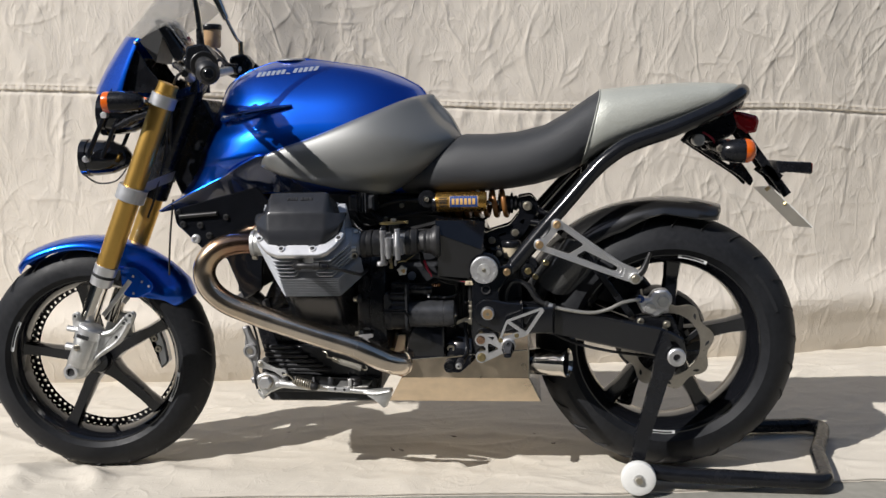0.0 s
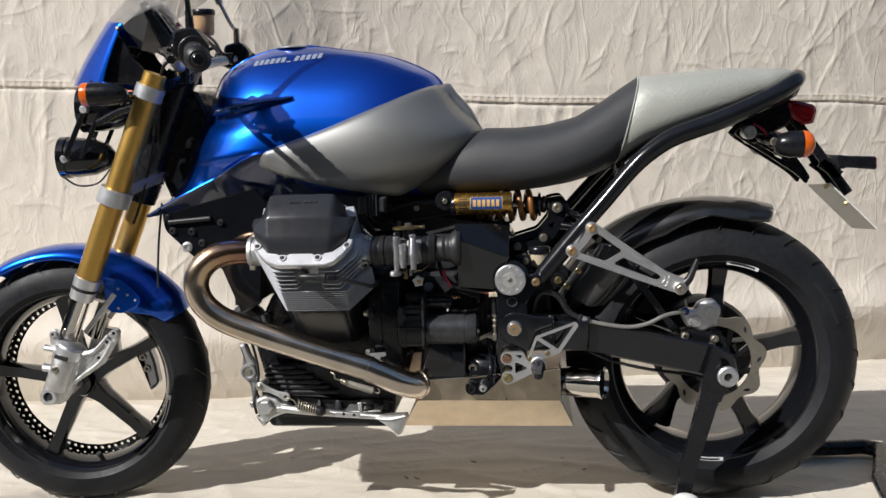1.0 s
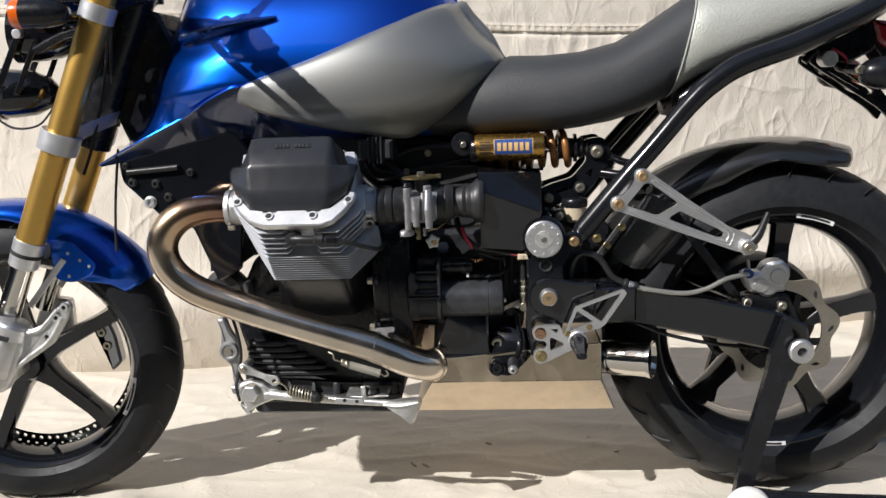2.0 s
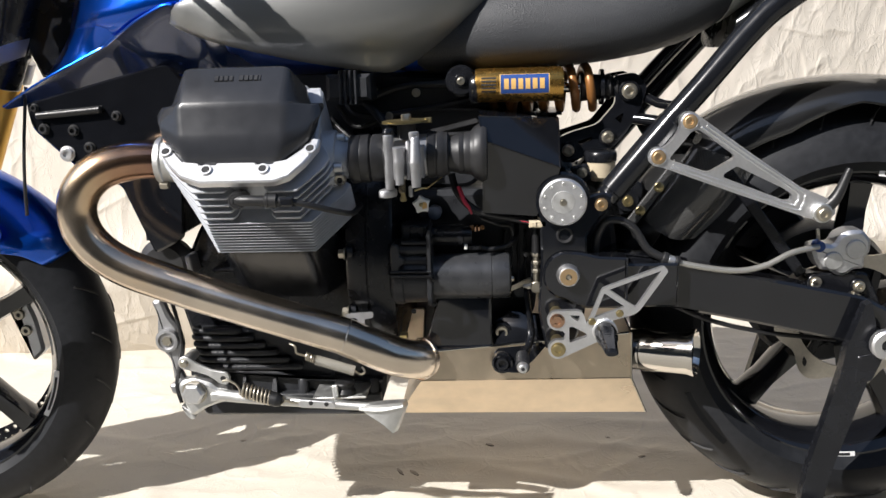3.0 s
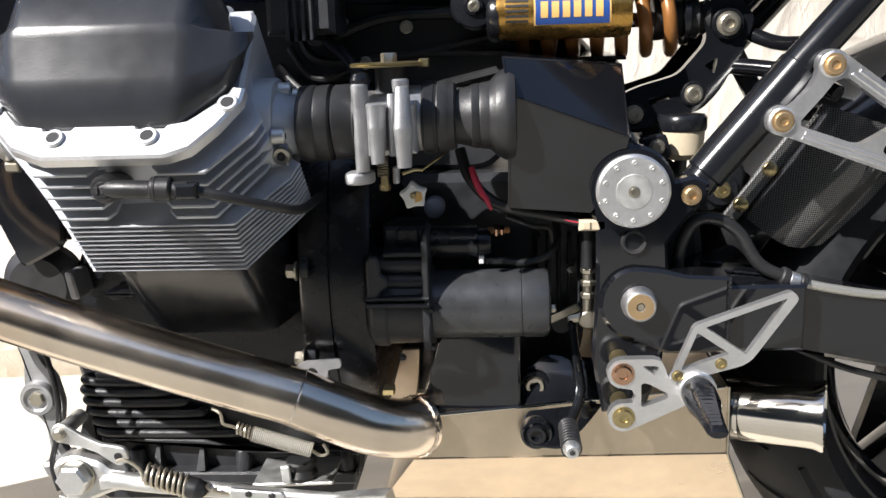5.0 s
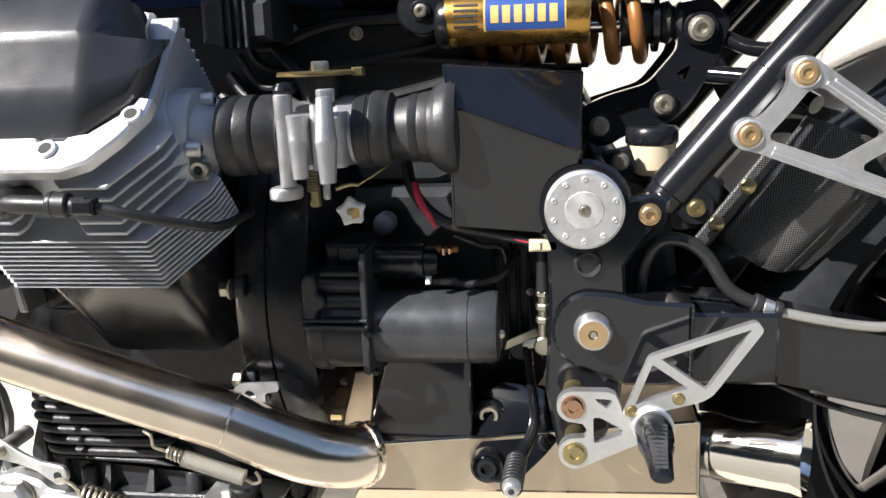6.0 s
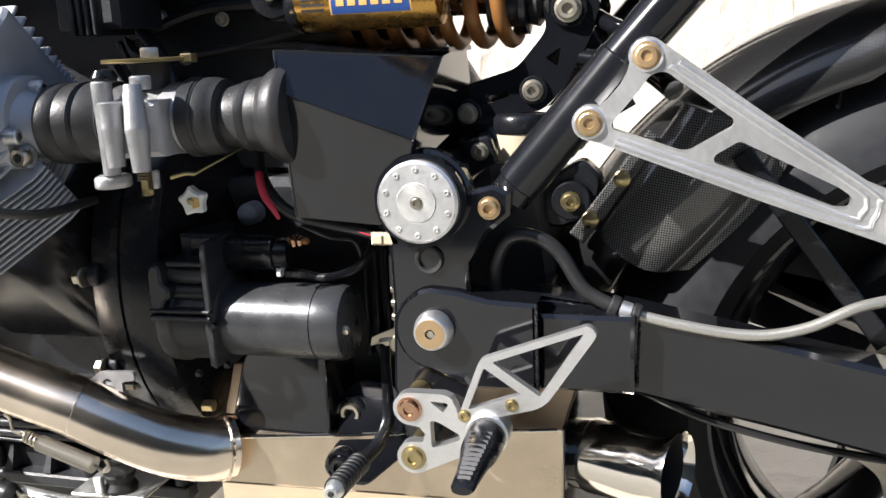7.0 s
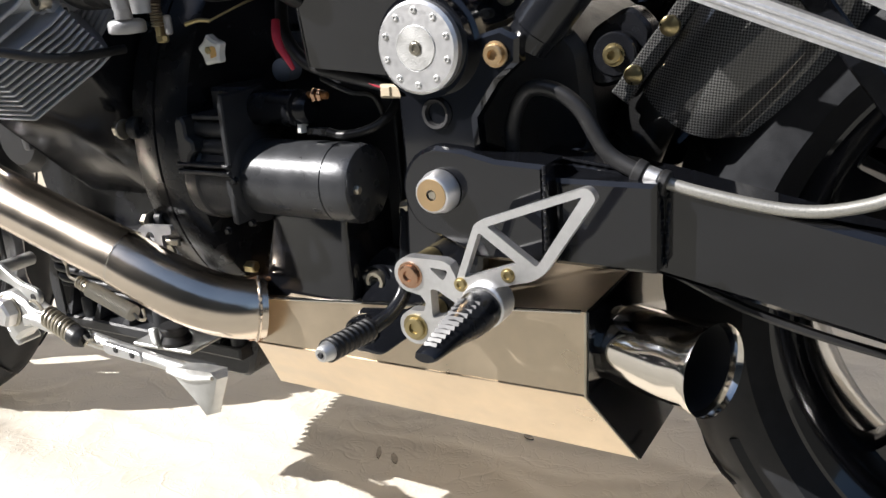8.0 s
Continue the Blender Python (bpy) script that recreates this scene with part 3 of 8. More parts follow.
def drilled_disc(c, y, r0, r1, th, rows, wave=0, amp=0.0, n=240):
    """Disc with round holes right through it: a grid of cells, each holed cell a ring."""
    bm = bmesh.new()

    def edge_r(a):
        return r1 + amp * math.sin(wave * a)
    prof = lambda a: [(r0, -th / 2), (edge_r(a), -th / 2), (edge_r(a), th / 2), (r0, th / 2)]
    if not rows:
        rr = [[(c[0] + r * math.cos(a), c[1] + y + h, c[2] + r * math.sin(a)) for r, h in prof(a)] for a in [2 * math.pi * i / n for i in range(n)]]
        return skin(bm, rings_from(bm, rr), loop=True)
    cells = rows
    per = 8
    bands = [r0, (r0 + r1) / 2, r1]
    for band in (0, 1):
        for i in range(cells):
            a0, a1 = 2 * math.pi * (i + 0.5 * band) / cells, 2 * math.pi * (i + 1 + 0.5 * band) / cells
            q0, q1 = bands[band], bands[band + 1]
            outer = []
            for k in range(4):
                A, B = [((q0, a0), (q1, a0)), ((q1, a0), (q1, a1)), ((q1, a1), (q0, a1)), ((q0, a1), (q0, a0))][k]
                for s in (0, 0.5):
                    outer.append((A[0] + (B[0] - A[0]) * s, A[1] + (B[1] - A[1]) * s))
            am, rm = (a0 + a1) / 2, (q0 + q1) / 2
            hr = 0.0042
            inner = []
            for r, a in outer:
                d = Vector(((r - rm), (a - am) * rm)).normalized() * hr
                inner.append((rm + d.x, am + d.y / rm))
            P = lambda r, a, h: (c[0] + r * math.cos(a), c[1] + y + h, c[2] + r * math.sin(a))
            R = rings_from(bm, [[P(r, a, -th / 2) for r, a in outer], [P(r, a, -th / 2) for r, a in inner], [P(r, a, th / 2) for r, a in inner], [P(r, a, th / 2) for r, a in outer]])
            skin(bm, R, cap=False)
    return bm


def arc_bar(c, y, r, a0, a1, w, th=0.0008):
    """Flat curved sticker on the side of a rim."""
    return grid(lambda u, v: (c[0] + (r + w * (v - 0.5)) * math.cos(a0 + (a1 - a0) * u), c[1] + y, c[2] + (r + w * (v - 0.5)) * math.sin(a0 + (a1 - a0) * u)), 16, 1, thick=(0, th, 0))


# front wheel; the whole front end stands a little towards the near side
FRONT_END.append(Matrix.Translation((0.0107, -0.0621, 0.0240)) @ Matrix.Scale(0.972, 4))
front_wheel = part("front_wheel", rim(FW, 0.050, 0.224, 0.206, True), GLOSSBLACK, bike, "gloss black five-spoke cast wheel")
hub_and_spokes(front_wheel, FW, 0.206, 0.036, 0.045, 5, radians(-45), 0.018, True)
part("tyre", turned(tyre(FW, 0.298, 0.060, 0.216, 0.047)), RUBBER, front_wheel, "black road tyre")
tagged(part("tread", tyre_marks(FW, 0.298, 0.060, 22, True), DARK, front_wheel), kind="stuff")
part("brake_disc", turned(drilled_disc(FW, 0.040, 0.184, 0.213, 0.005, 72)), SATINBLACK, front_wheel, "black drilled perimeter brake disc")
for a in (-20, 160):
    part("rim_sticker", turned(arc_bar(FW, -0.0508, 0.2155, radians(a - 11), radians(a + 11), 0.008)), LABELWHITE, front_wheel, "white rim sticker with plain dark bars")
    part("sticker_bar", turned(arc_bar(FW, -0.0514, 0.2155, radians(a - 8), radians(a + 8), 0.004)), DARK, front_wheel)
part("valve", turned(cyl(FW + Vector((0.03, -0.012, -0.205)), FW + Vector((0.026, -0.03, -0.178)), 0.006)), HOSE, front_wheel)
part("axle", turned(cyl(FW + Vector((0, -0.125, 0)), FW + Vector((0, 0.125, 0)), 0.011)), CASTALU, front_wheel)

# fork
F0, F1 = Vector((-0.492, 0, 0.985)), Vector((-0.745, 0, 0.385))
FD = (F1 - F0).normalized()


def on_fork(s, y, off=0.0):
    return F0 + FD * s + Vector((off * 0.92, y, off * 0.39))


for side in (-1, 1):
    y = side * 0.104
    leg = part("fork_leg", turned(cyl(on_fork(0.0, y), on_fork(0.47, y), 0.0262, 0.0262, 32)), GOLD, bike, "gold anodised upside-down fork tube")
    part("cap", turned(cyl(on_fork(-0.024, y), on_fork(0.006, y), 0.0245, None, 28)), GOLD, leg)
    part("collar", turned(cyl(on_fork(0.455, y), on_fork(0.508, y), 0.0285, 0.0265, 32)), ALU, leg, "silver fork collar with a plain dark band")
    part("collar_band", turned(cyl(on_fork(0.478, y), on_fork(0.486, y), 0.0287, 0.0284, 32)), DARK, leg)
    part("stanchion", turned(cyl(on_fork(0.48, y), on_fork(0.66, y), 0.021, None, 28)), CHROME, leg, "bright steel inner fork tube")
    if side > 0:
        br = rounded([(-0.745, 0.405), (-0.69, 0.394), (-0.69, 0.328), (-0.735, 0.272), (-0.78, 0.275), (-0.784, 0.310)], 0.008)
        part("axle_clamp", turned(prism(br, y - 0.010, y + 0.016, 0.004)), CASTALU, leg, "cast aluminium axle clamp")
        continue
    # near axle clamp: split barrel, foot, two ears and the brake lug arm
    foot = part("axle_clamp", prism(rounded([(-0.729, 0.412), (-0.668, 0.396), (-0.676, 0.365), (-0.690, 0.326), (-0.719, 0.282), (-0.766, 0.280), (-0.770, 0.296), (-0.760, 0.323), (-0.736, 0.385)], 0.010), -0.152, -0.118, 0.008), CASTALU, leg, "polished cast axle clamp with brake lug arm", smooth=50)
    part("clamp_barrel", cyl((-0.6915, -0.132, 0.415), (-0.733, -0.137, 0.315), 0.0318, 0.0285, 36, None, 0.004), CASTALU, foot, smooth=50)
    part("clamp_band", cyl((-0.6935, -0.1325, 0.410), (-0.703, -0.1335, 0.388), 0.0330, None, 36), ALU, foot, "raised band with plain dark bar")
    part("band_bar", prism(rounded([(-0.716, 0.402), (-0.687, 0.393), (-0.690, 0.384), (-0.719, 0.393)], 0.002), -0.1672, -0.160, 0.0006), GREYRUBBER, foot)
    part("lug_arm", prism(rounded([(-0.690, 0.402), (-0.655, 0.401), (-0.636, 0.409), (-0.596, 0.448), (-0.584, 0.452), (-0.577, 0.444), (-0.587, 0.420), (-0.619, 0.373), (-0.664, 0.343), (-0.700, 0.322)], 0.005), -0.142, -0.128, 0.003), CASTALU, foot)
    part("lug_rib", tube([(-0.694, -0.142, 0.328), (-0.664, -0.144, 0.350), (-0.624, -0.144, 0.379), (-0.594, -0.143, 0.424)], 0.0045, 10), CASTALU, foot)
    part("lug_rib", tube([(-0.668, -0.142, 0.394), (-0.638, -0.144, 0.402), (-0.602, -0.143, 0.438)], 0.0042, 10), CASTALU, foot)
    for bx, bz in ((-0.589, 0.442), (-0.606, 0.423), (-0.627, 0.388)):
        part("lug_eye", lathe([(0.0042, 0.006), (0.0042, -0.003), (0.0082, -0.003), (0.0088, 0.0), (0.0088, 0.006)], (bx, -0.143, bz), 20, closed=True), CASTALU, foot)
        part("lug_hole", cyl((bx, -0.1432, bz), (bx, -0.136, bz), 0.0044, None, 14), DARK, foot)
    part("ear", prism(rounded([(-0.742, 0.444), (-0.733, 0.450), (-0.723, 0.447), (-0.719, 0.414), (-0.724, 0.395), (-0.742, 0.405)], 0.005), -0.138, -0.124, 0.003), CASTALU, foot)
    part("ear_eye", lathe([(0.0035, 0.004), (0.0035, -0.003), (0.0072, -0.003), (0.0075, 0.004)], (-0.732, -0.139, 0.440), 18, closed=True), CASTALU, foot)
    part("ear_hole", cyl((-0.732, -0.1395, 0.440), (-0.732, -0.13, 0.440), 0.0036, None, 12), DARK, foot)
    for bx, bz, r in ((-0.748, 0.408, 0.0075), (-0.755, 0.363, 0.0095)):
        part("pinch_bolt", cyl((bx - 0.007, -0.138, bz + 0.002), (bx + 0.02, -0.136, bz - 0.003), r, None, 8), ALU, foot)
    part("cross_screw", lathe([(0.0, -0.003), (0.0055, -0.003), (0.0075, -0.002), (0.0082, 0.0), (0.0082, 0.006)], (-0.720, -0.166, 0.366), 20), ZINC, foot)
    part("screw_slot", box(-0.7248, -0.7152, -0.1695, -0.167, 0.3653, 0.3667, 0.0002), DARK, foot)
    part("axle_nut", lathe([(0.019, 0.004), (0.019, -0.004), (0.0175, -0.006), (0.0108, -0.006), (0.0105, 0.002), (0, 0.002)], (-0.745, -0.152, 0.302), 28), ALU, foot)
    part("socket", cyl((-0.745, -0.1535, 0.302), (-0.745, -0.146, 0.302), 0.0102, None, 20), DARK, foot)

# far caliper and its carrier
fcal = part("front_caliper", prism(rounded([(-0.640, 0.356), (-0.601, 0.379), (-0.585, 0.333), (-0.577, 0.278), (-0.600, 0.257), (-0.609, 0.280), (-0.613, 0.312), (-0.614, 0.340)], 0.007), 0.045, 0.075, 0.005), SILVERPAINT, bike, "silver brake caliper beyond the wheel")
for bx, bz, r in ((-0.612, 0.342, 0.009), (-0.603, 0.314, 0.009)):
    part("caliper_bolt", cyl((bx, 0.040, bz), (bx, 0.05, bz), r, None, 18), ZINC, fcal)
    part("bolt_socket", cyl((bx, 0.0392, bz), (bx, 0.045, bz), r * 0.5, None, 6), DARK, fcal)
flange = part("mudguard_flange", prism(rounded([(-0.645, 0.556), (-0.60, 0.550), (-0.557, 0.505), (-0.568, 0.486), (-0.606, 0.470), (-0.640, 0.478)], 0.012), -0.066, -0.062, 0.0015), BLUE, bike, "blue mudguard side with rivets")
for bx, bz in ((-0.610, 0.528), (-0.588, 0.514), (-0.571, 0.502), (-0.612, 0.484)):
    part("rivet", lathe([(0.0, -0.002), (0.0025, -0.0018), (0.0034, 0.0)], (bx, -0.0665, bz), 12), CASTALU, flange)


def triple_clamp(s, h, r, bridge=False, side=-1):
    bm = bmesh.new()
    if bridge:
        return clamp_bridge(s, h, bm)
    cyl(on_fork(s - h / 2, side * 0.104), on_fork(s + h / 2, side * 0.104), r, None, 32, bm)
    return turned(bm)


def clamp_bridge(s, h, bm):
    rows = []
    for t in (-1, -0.5, 0, 0.5, 1):
        k = 0.02 + 0.028 * (1 - t * t)
        c = on_fork(s, t * 0.104, 0.03 * (1 - t * t) + 0.012)
        up, out = -FD * (h * 0.42), Vector((0.92, 0, 0.39)) * k
        rows.append([c + up - out, c + up + out, c - up + out, c - up - out])
    loft(rows, bm)
    return turned(bm)


part("lower_clamp", triple_clamp(0.262, 0.036, 0.036, side=1), SILVERPAINT, bike, "silver-painted lower fork clamp")
part("upper_clamp", triple_clamp(0.020, 0.030, 0.0315, side=1), SILVERPAINT, bike, "silver-painted upper fork clamp")
lower = part("lower_clamp", triple_clamp(0.262, 0.036, 0.036), SILVERPAINT, bike, "silver-painted lower fork clamp")
part("bridge", triple_clamp(0.262, 0.034, 0.036, True), SILVERPAINT, lower)
upper = part("upper_clamp", triple_clamp(0.020, 0.030, 0.0315), SILVERPAINT, bike, "silver-painted upper fork clamp")
part("bridge", triple_clamp(0.020, 0.028, 0.0315, True), SATINBLACK, upper, "black yoke between the clamps")
part("steering_head", cyl(on_fork(-0.01, 0, 0.04), on_fork(0.3, 0, 0.04), 0.034, None, 24), SATINBLACK, bike)
part("fork_cable", turned(tube([(-0.49, -0.07, 0.98), (-0.515, -0.055, 0.86), (-0.545, -0.07, 0.74), (-0.565, -0.085, 0.68)], 0.003, 8)), HOSE, bike)
part("speedo_cable", tube([(-0.50, -0.05, 0.72), (-0.508, -0.06, 0.64), (-0.512, -0.066, 0.58), (-0.515, -0.066, 0.53)], 0.0026, 8), GREYRUBBER, bike)
part("clutch_cable", turned(tube([(-0.40, -0.17, 1.035), (-0.46, -0.12, 1.02), (-0.498, -0.05, 0.93), (-0.515, -0.03, 0.82)], 0.0035, 8)), HOSE, bike)
part("wiring_loom", tube([(-0.47, 0.02, 0.93), (-0.475, 0.015, 0.86), (-0.485, 0.01, 0.78), (-0.49, 0.01, 0.71)], 0.006, 10), HOSE, bike)


# front mudguard
def mudguard(c, r, a0, a1, w0, w1, drop, nu=48, nv=22, steer=False, thick=0.0035, grow=0.0, lift=0.0):
    def f(u, v):
        a = a0 + (a1 - a0) * u
        s = 2 * v - 1
        end = min(1.0, min(u, 1 - u) / 0.08)
        w = (w0 + (w1 - w0) * u) * (0.72 + 0.28 * math.sqrt(end))
        side = abs(s) ** 2.6
        d = drop(u) if callable(drop) else drop
        rr = r + grow * u + lift * max(0.0, 1 - u / 0.4) ** 2 - d * side - (0.0 if lift else 0.012) * (1 - end)
        y = w * (s if abs(s) < 0.8 else math.copysign(0.8 + (abs(s) - 0.8) * 0.35, s)) / 0.87
        return (c[0] + rr * math.cos(a), c[1] + y, c[2] + rr * math.sin(a))
    bm = bmesh.new()
    P = [[Vector(f(i / nu, j / nv)) for j in range(nv + 1)] for i in range(nu + 1)]
    A = rings_from(bm, P)
    skin(bm, A, closed=False)
    B = rings_from(bm, [[Vector((c[0], p.y * 0.97, c[2])) + (p - Vector((c[0], p.y, c[2]))) * (1 - thick / r) for p in row] for row in P])
    skin(bm, B, closed=False)
    for E, F in (([q[0] for q in A], [q[0] for q in B]), ([q[-1] for q in A], [q[-1] for q in B]), (A[0], B[0]), (A[-1], B[-1])):
        skin(bm, [E, F], closed=False)
    return turned(bm) if steer else bm


front_mudguard = part("front_mudguard", mudguard(FW, 0.318, radians(32.5), radians(127), 0.066, 0.056, lambda u: 0.025 + 0.075 * math.exp(-((u - 0.24) / 0.2) ** 2), steer=True, grow=0.014), BLUE, bike, "blue metallic front mudguard", smooth=60)
for side in (-1, 1):
    part("mudguard_stay", turned(strut((-0.70, 0.43), (-0.625, 0.52), 0.012, side * 0.075 - 0.002, side * 0.075 + 0.002)), CASTALU, front_mudguard)


# handlebar and controls
bar = part("handlebar", turned(tube([(-0.322, -0.36, 1.022), (-0.345, -0.29, 1.035), (-0.375, -0.2, 1.05), (-0.43, -0.13, 1.035), (-0.44, -0.06, 1.02), (-0.44, 0.06, 1.02), (-0.43, 0.13, 1.035), (-0.375, 0.2, 1.05), (-0.345, 0.29, 1.035), (-0.322, 0.36, 1.022)], 0.0115, 16)), CASTALU, bike, "bare aluminium handlebar")
for side in (-1, 1):
    gp = lambda t: (-0.322 - 0.050 * t, side * (0.365 - 0.16 * t), 1.021 + 0.029 * t)
    part("grip", turned(tube([gp(0.76 * k / 36) for k in range(37)], [0.0205 if k % 4 < 3 else 0.0185 for k in range(37)], 20, smooth=False)), HOSE, bar, "black rubber grip")
    part("bar_end", turned(cyl(gp(-0.09), gp(0.02), 0.0225, 0.0255, 32, None, 0.006)), HOSE, bar, "black rubber grip end")
    part("bar_end_ring", turned(cyl(gp(-0.10), gp(-0.08), 0.0125, None, 28)), GREYRUBBER, bar)
    part("bar_end_cap", turned(cyl(gp(-0.112), gp(-0.09), 0.0098, None, 24, None, 0.004)), GLOSSBLACK, bar)
    part("flange", turned(cyl(gp(0.70), gp(0.75), 0.031, None, 28)), HOSE, bar)
    part("switch_housing", turned(prism(rounded([(-0.405, 1.03), (-0.375, 1.022), (-0.345, 1.03), (-0.338, 1.066), (-0.36, 1.092), (-0.40, 1.084)], 0.010), side * 0.190, side * 0.245, 0.005)), SATINBLACK, bar, "black handlebar switch housing")
    part("lever_perch", turned(cyl((-0.375, side * 0.18, 1.05), (-0.42, side * 0.185, 1.055), 0.016, 0.012, 14)), SATINBLACK, bar)
    part("lever", turned(tube([(-0.43, side * 0.17, 1.05), (-0.425, side * 0.24, 1.045), (-0.40, side * 0.30, 1.035), (-0.37, side * 0.37, 1.02)], [0.009, 0.008, 0.006, 0.008], 10)), SATINBLACK, bar, "black hand lever")
    mb = part("mirror_mount", turned(cyl((-0.372, side * 0.215, 1.06), (-0.372, side * 0.215, 1.125), 0.010, 0.008, 16)), CHROME if side > 0 else SATINBLACK, bar)
    if side < 0:
        part("mirror_stalk", turned(tube([(-0.37, -0.215, 1.10), (-0.374, -0.22, 1.17), (-0.385, -0.232, 1.26), (-0.39, -0.25, 1.36)], 0.0068, 12)), CHROME, bar, "chromed mirror stalk")
    else:
        part("mirror_stalk", turned(tube([(-0.372, 0.215, 1.12), (-0.385, 0.220, 1.135), (-0.412, 0.228, 1.19)], 0.0052, 12)), CHROME, bar, "chromed mirror stalk")
        part("mirror_socket", turned(cyl((-0.410, 0.2275, 1.185), (-0.440, 0.236, 1.255), 0.0095, 0.0135, 20)), CHROME, bar, "chromed mirror socket")
        part("mirror_arm", turned(tube([(-0.437, 0.235, 1.25), (-0.452, 0.245, 1.30), (-0.46, 0.26, 1.36)], 0.007, 12)), CHROME, bar)
    part("riser", turned(cyl((-0.44, side * 0.05, 0.985), (-0.44, side * 0.05, 1.035), 0.017, None, 18)), SATINBLACK, bar)
part("ignition_barrel", turned(cyl((-0.455, -0.005, 0.98), (-0.46, -0.005, 1.01), 0.018, None, 18)), SATINBLACK, bike)
res = part("fluid_cup", turned(lathe([(0.0, 0.0), (0.02, 0.0), (0.0235, 0.006), (0.0255, 0.042), (0.0255, 0.05)], (-0.435, 0.15, 1.105), 28, "z")), FLUID, bike, "brake fluid cup half full of amber fluid")
part("lid", turned(lathe([(0.0275, 0), (0.0285, 0.003), (0.0285, 0.011), (0.026, 0.014), (0, 0.014)], (-0.435, 0.15, 1.152), 28, "z")), SATINBLACK, res, "black screw lid")
part("cup_bracket", turned(tube([(-0.40, 0.17, 1.06), (-0.415, 0.165, 1.09), (-0.43, 0.155, 1.105)], 0.004, 8)), ZINC, bike)
for k in range(3):
    part("brake_line", turned(tube([(-0.39, 0.13 - 0.02 * k, 1.06), (-0.41 - 0.01 * k, 0.10, 1.07 + 0.012 * k), (-0.46, 0.06, 1.02), (-0.50, 0.03 - 0.02 * k, 0.9), (-0.52, 0.0, 0.76)], 0.004, 8)), HOSE, bike)

# headlights, flyscreen, instruments
for nm, c, r, ln in (("headlight", (-0.682, 0, 0.936), 0.053, 0.122), ("headlight", (-0.738, 0, 0.828), 0.048, 0.116)):
    c = Vector(c)
    h = part(nm, turned(lathe([(r - 0.006, -0.006), (r, -0.004), (r, 0.012), (r - 0.003, 0.014), (r * 0.96, 0.03), (r * 0.86, ln * 0.62), (r * 0.55, ln * 0.9), (r * 0.2, ln)], c, 40, "x")), GLOSSBLACK, bike, "round black headlight in an open bracket")
    part("lens", turned(lathe([(r - 0.007, -0.004), (r - 0.016, -0.010), (r * 0.3, -0.014), (0, -0.0145)], c, 40, "x")), LENS, h, "clear glass lens")
    for side in (-1, 1):
        part("mounting_bolt", turned(cyl(c + Vector((0.022, side * (r - 0.002), 0)), c + Vector((0.022, side * (r + 0.016), 0)), 0.0085, None, 12)), ALU, h)
part("lamp_wire", turned(tube([(-0.63, -0.02, 0.80), (-0.655, -0.035, 0.770), (-0.70, -0.035, 0.766), (-0.735, -0.03, 0.787)], 0.0022, 8)), HOSE, bike)
for side in (-1, 1):
    y = side * 0.062
    part("lamp_bracket", turned(strut((-0.716, 0.824), (-0.660, 0.934), 0.012, y - 0.002, y + 0.002)), SATINBLACK, bike)
    part("lamp_bracket", turned(strut((-0.676, 0.828), (-0.628, 0.925), 0.010, y - 0.003, y + 0.001)), SATINBLACK, bike)
    part("lamp_stay", turned(tube([(-0.632, y, 0.905), (-0.575, side * 0.075, 0.93), (-0.50, side * 0.1, 0.945)], 0.008, 10)), SATINBLACK, bike)
    y = side * 0.145
    ind = part("indicator", turned(lathe([(0.006, 0.080), (0.014, 0.076), (0.0205, 0.062), (0.0245, 0.040), (0.0256, 0.018), (0.0254, 0.0), (0.0, 0.0)], (-0.612, y, 0.966), 28, "x")), SATINBLACK, bike, "round black indicator with amber lens")
    part("lens", turned(lathe([(0.0252, 0.001), (0.0252, -0.010), (0.0235, -0.016), (0.015, -0.0195), (0, -0.020)], (-0.612, y, 0.966), 28, "x")), AMBER, ind, "amber lens")
    part("stem", turned(cyl((-0.555, side * 0.13, 0.962), (-0.53, side * 0.085, 0.962), 0.009, None, 12)), SATINBLACK, ind)


def fairing_point(u, v, out=0.0):
    """Nose cowl: u from its lower edge to the screen's foot, v across."""
    s = 2 * v - 1
    x = -0.694 + 0.088 * u ** 1.2 + 0.092 * abs(s) ** 2.0 * (1 - 0.42 * u)
    z = 0.990 + 0.138 * u - 0.012 * s * s
    y = (0.112 - 0.014 * u) * math.copysign(abs(s) ** 0.85, s)
    return Vector((x - out, y, z))


part("flyscreen_cowl", turned(grid(lambda u, v: fairing_point(u, v), 18, 30, thick=(0.006, 0, 0))), BLUE, bike, "blue metallic headlight cowl", smooth=60)


def screen_point(u, v):
    s = 2 * v - 1
    p = fairing_point(1.0, v)
    x = p.x + 0.10 * u + 0.085 * math.sin(u * 1.57) * s * s * (1 - 0.3 * s * s)
    z = p.z + 0.115 * u - 0.035 * u * s ** 4
    return Vector((x, p.y * (1 + 0.12 * math.sin(u * 3.0) - 0.15 * u * u), z))


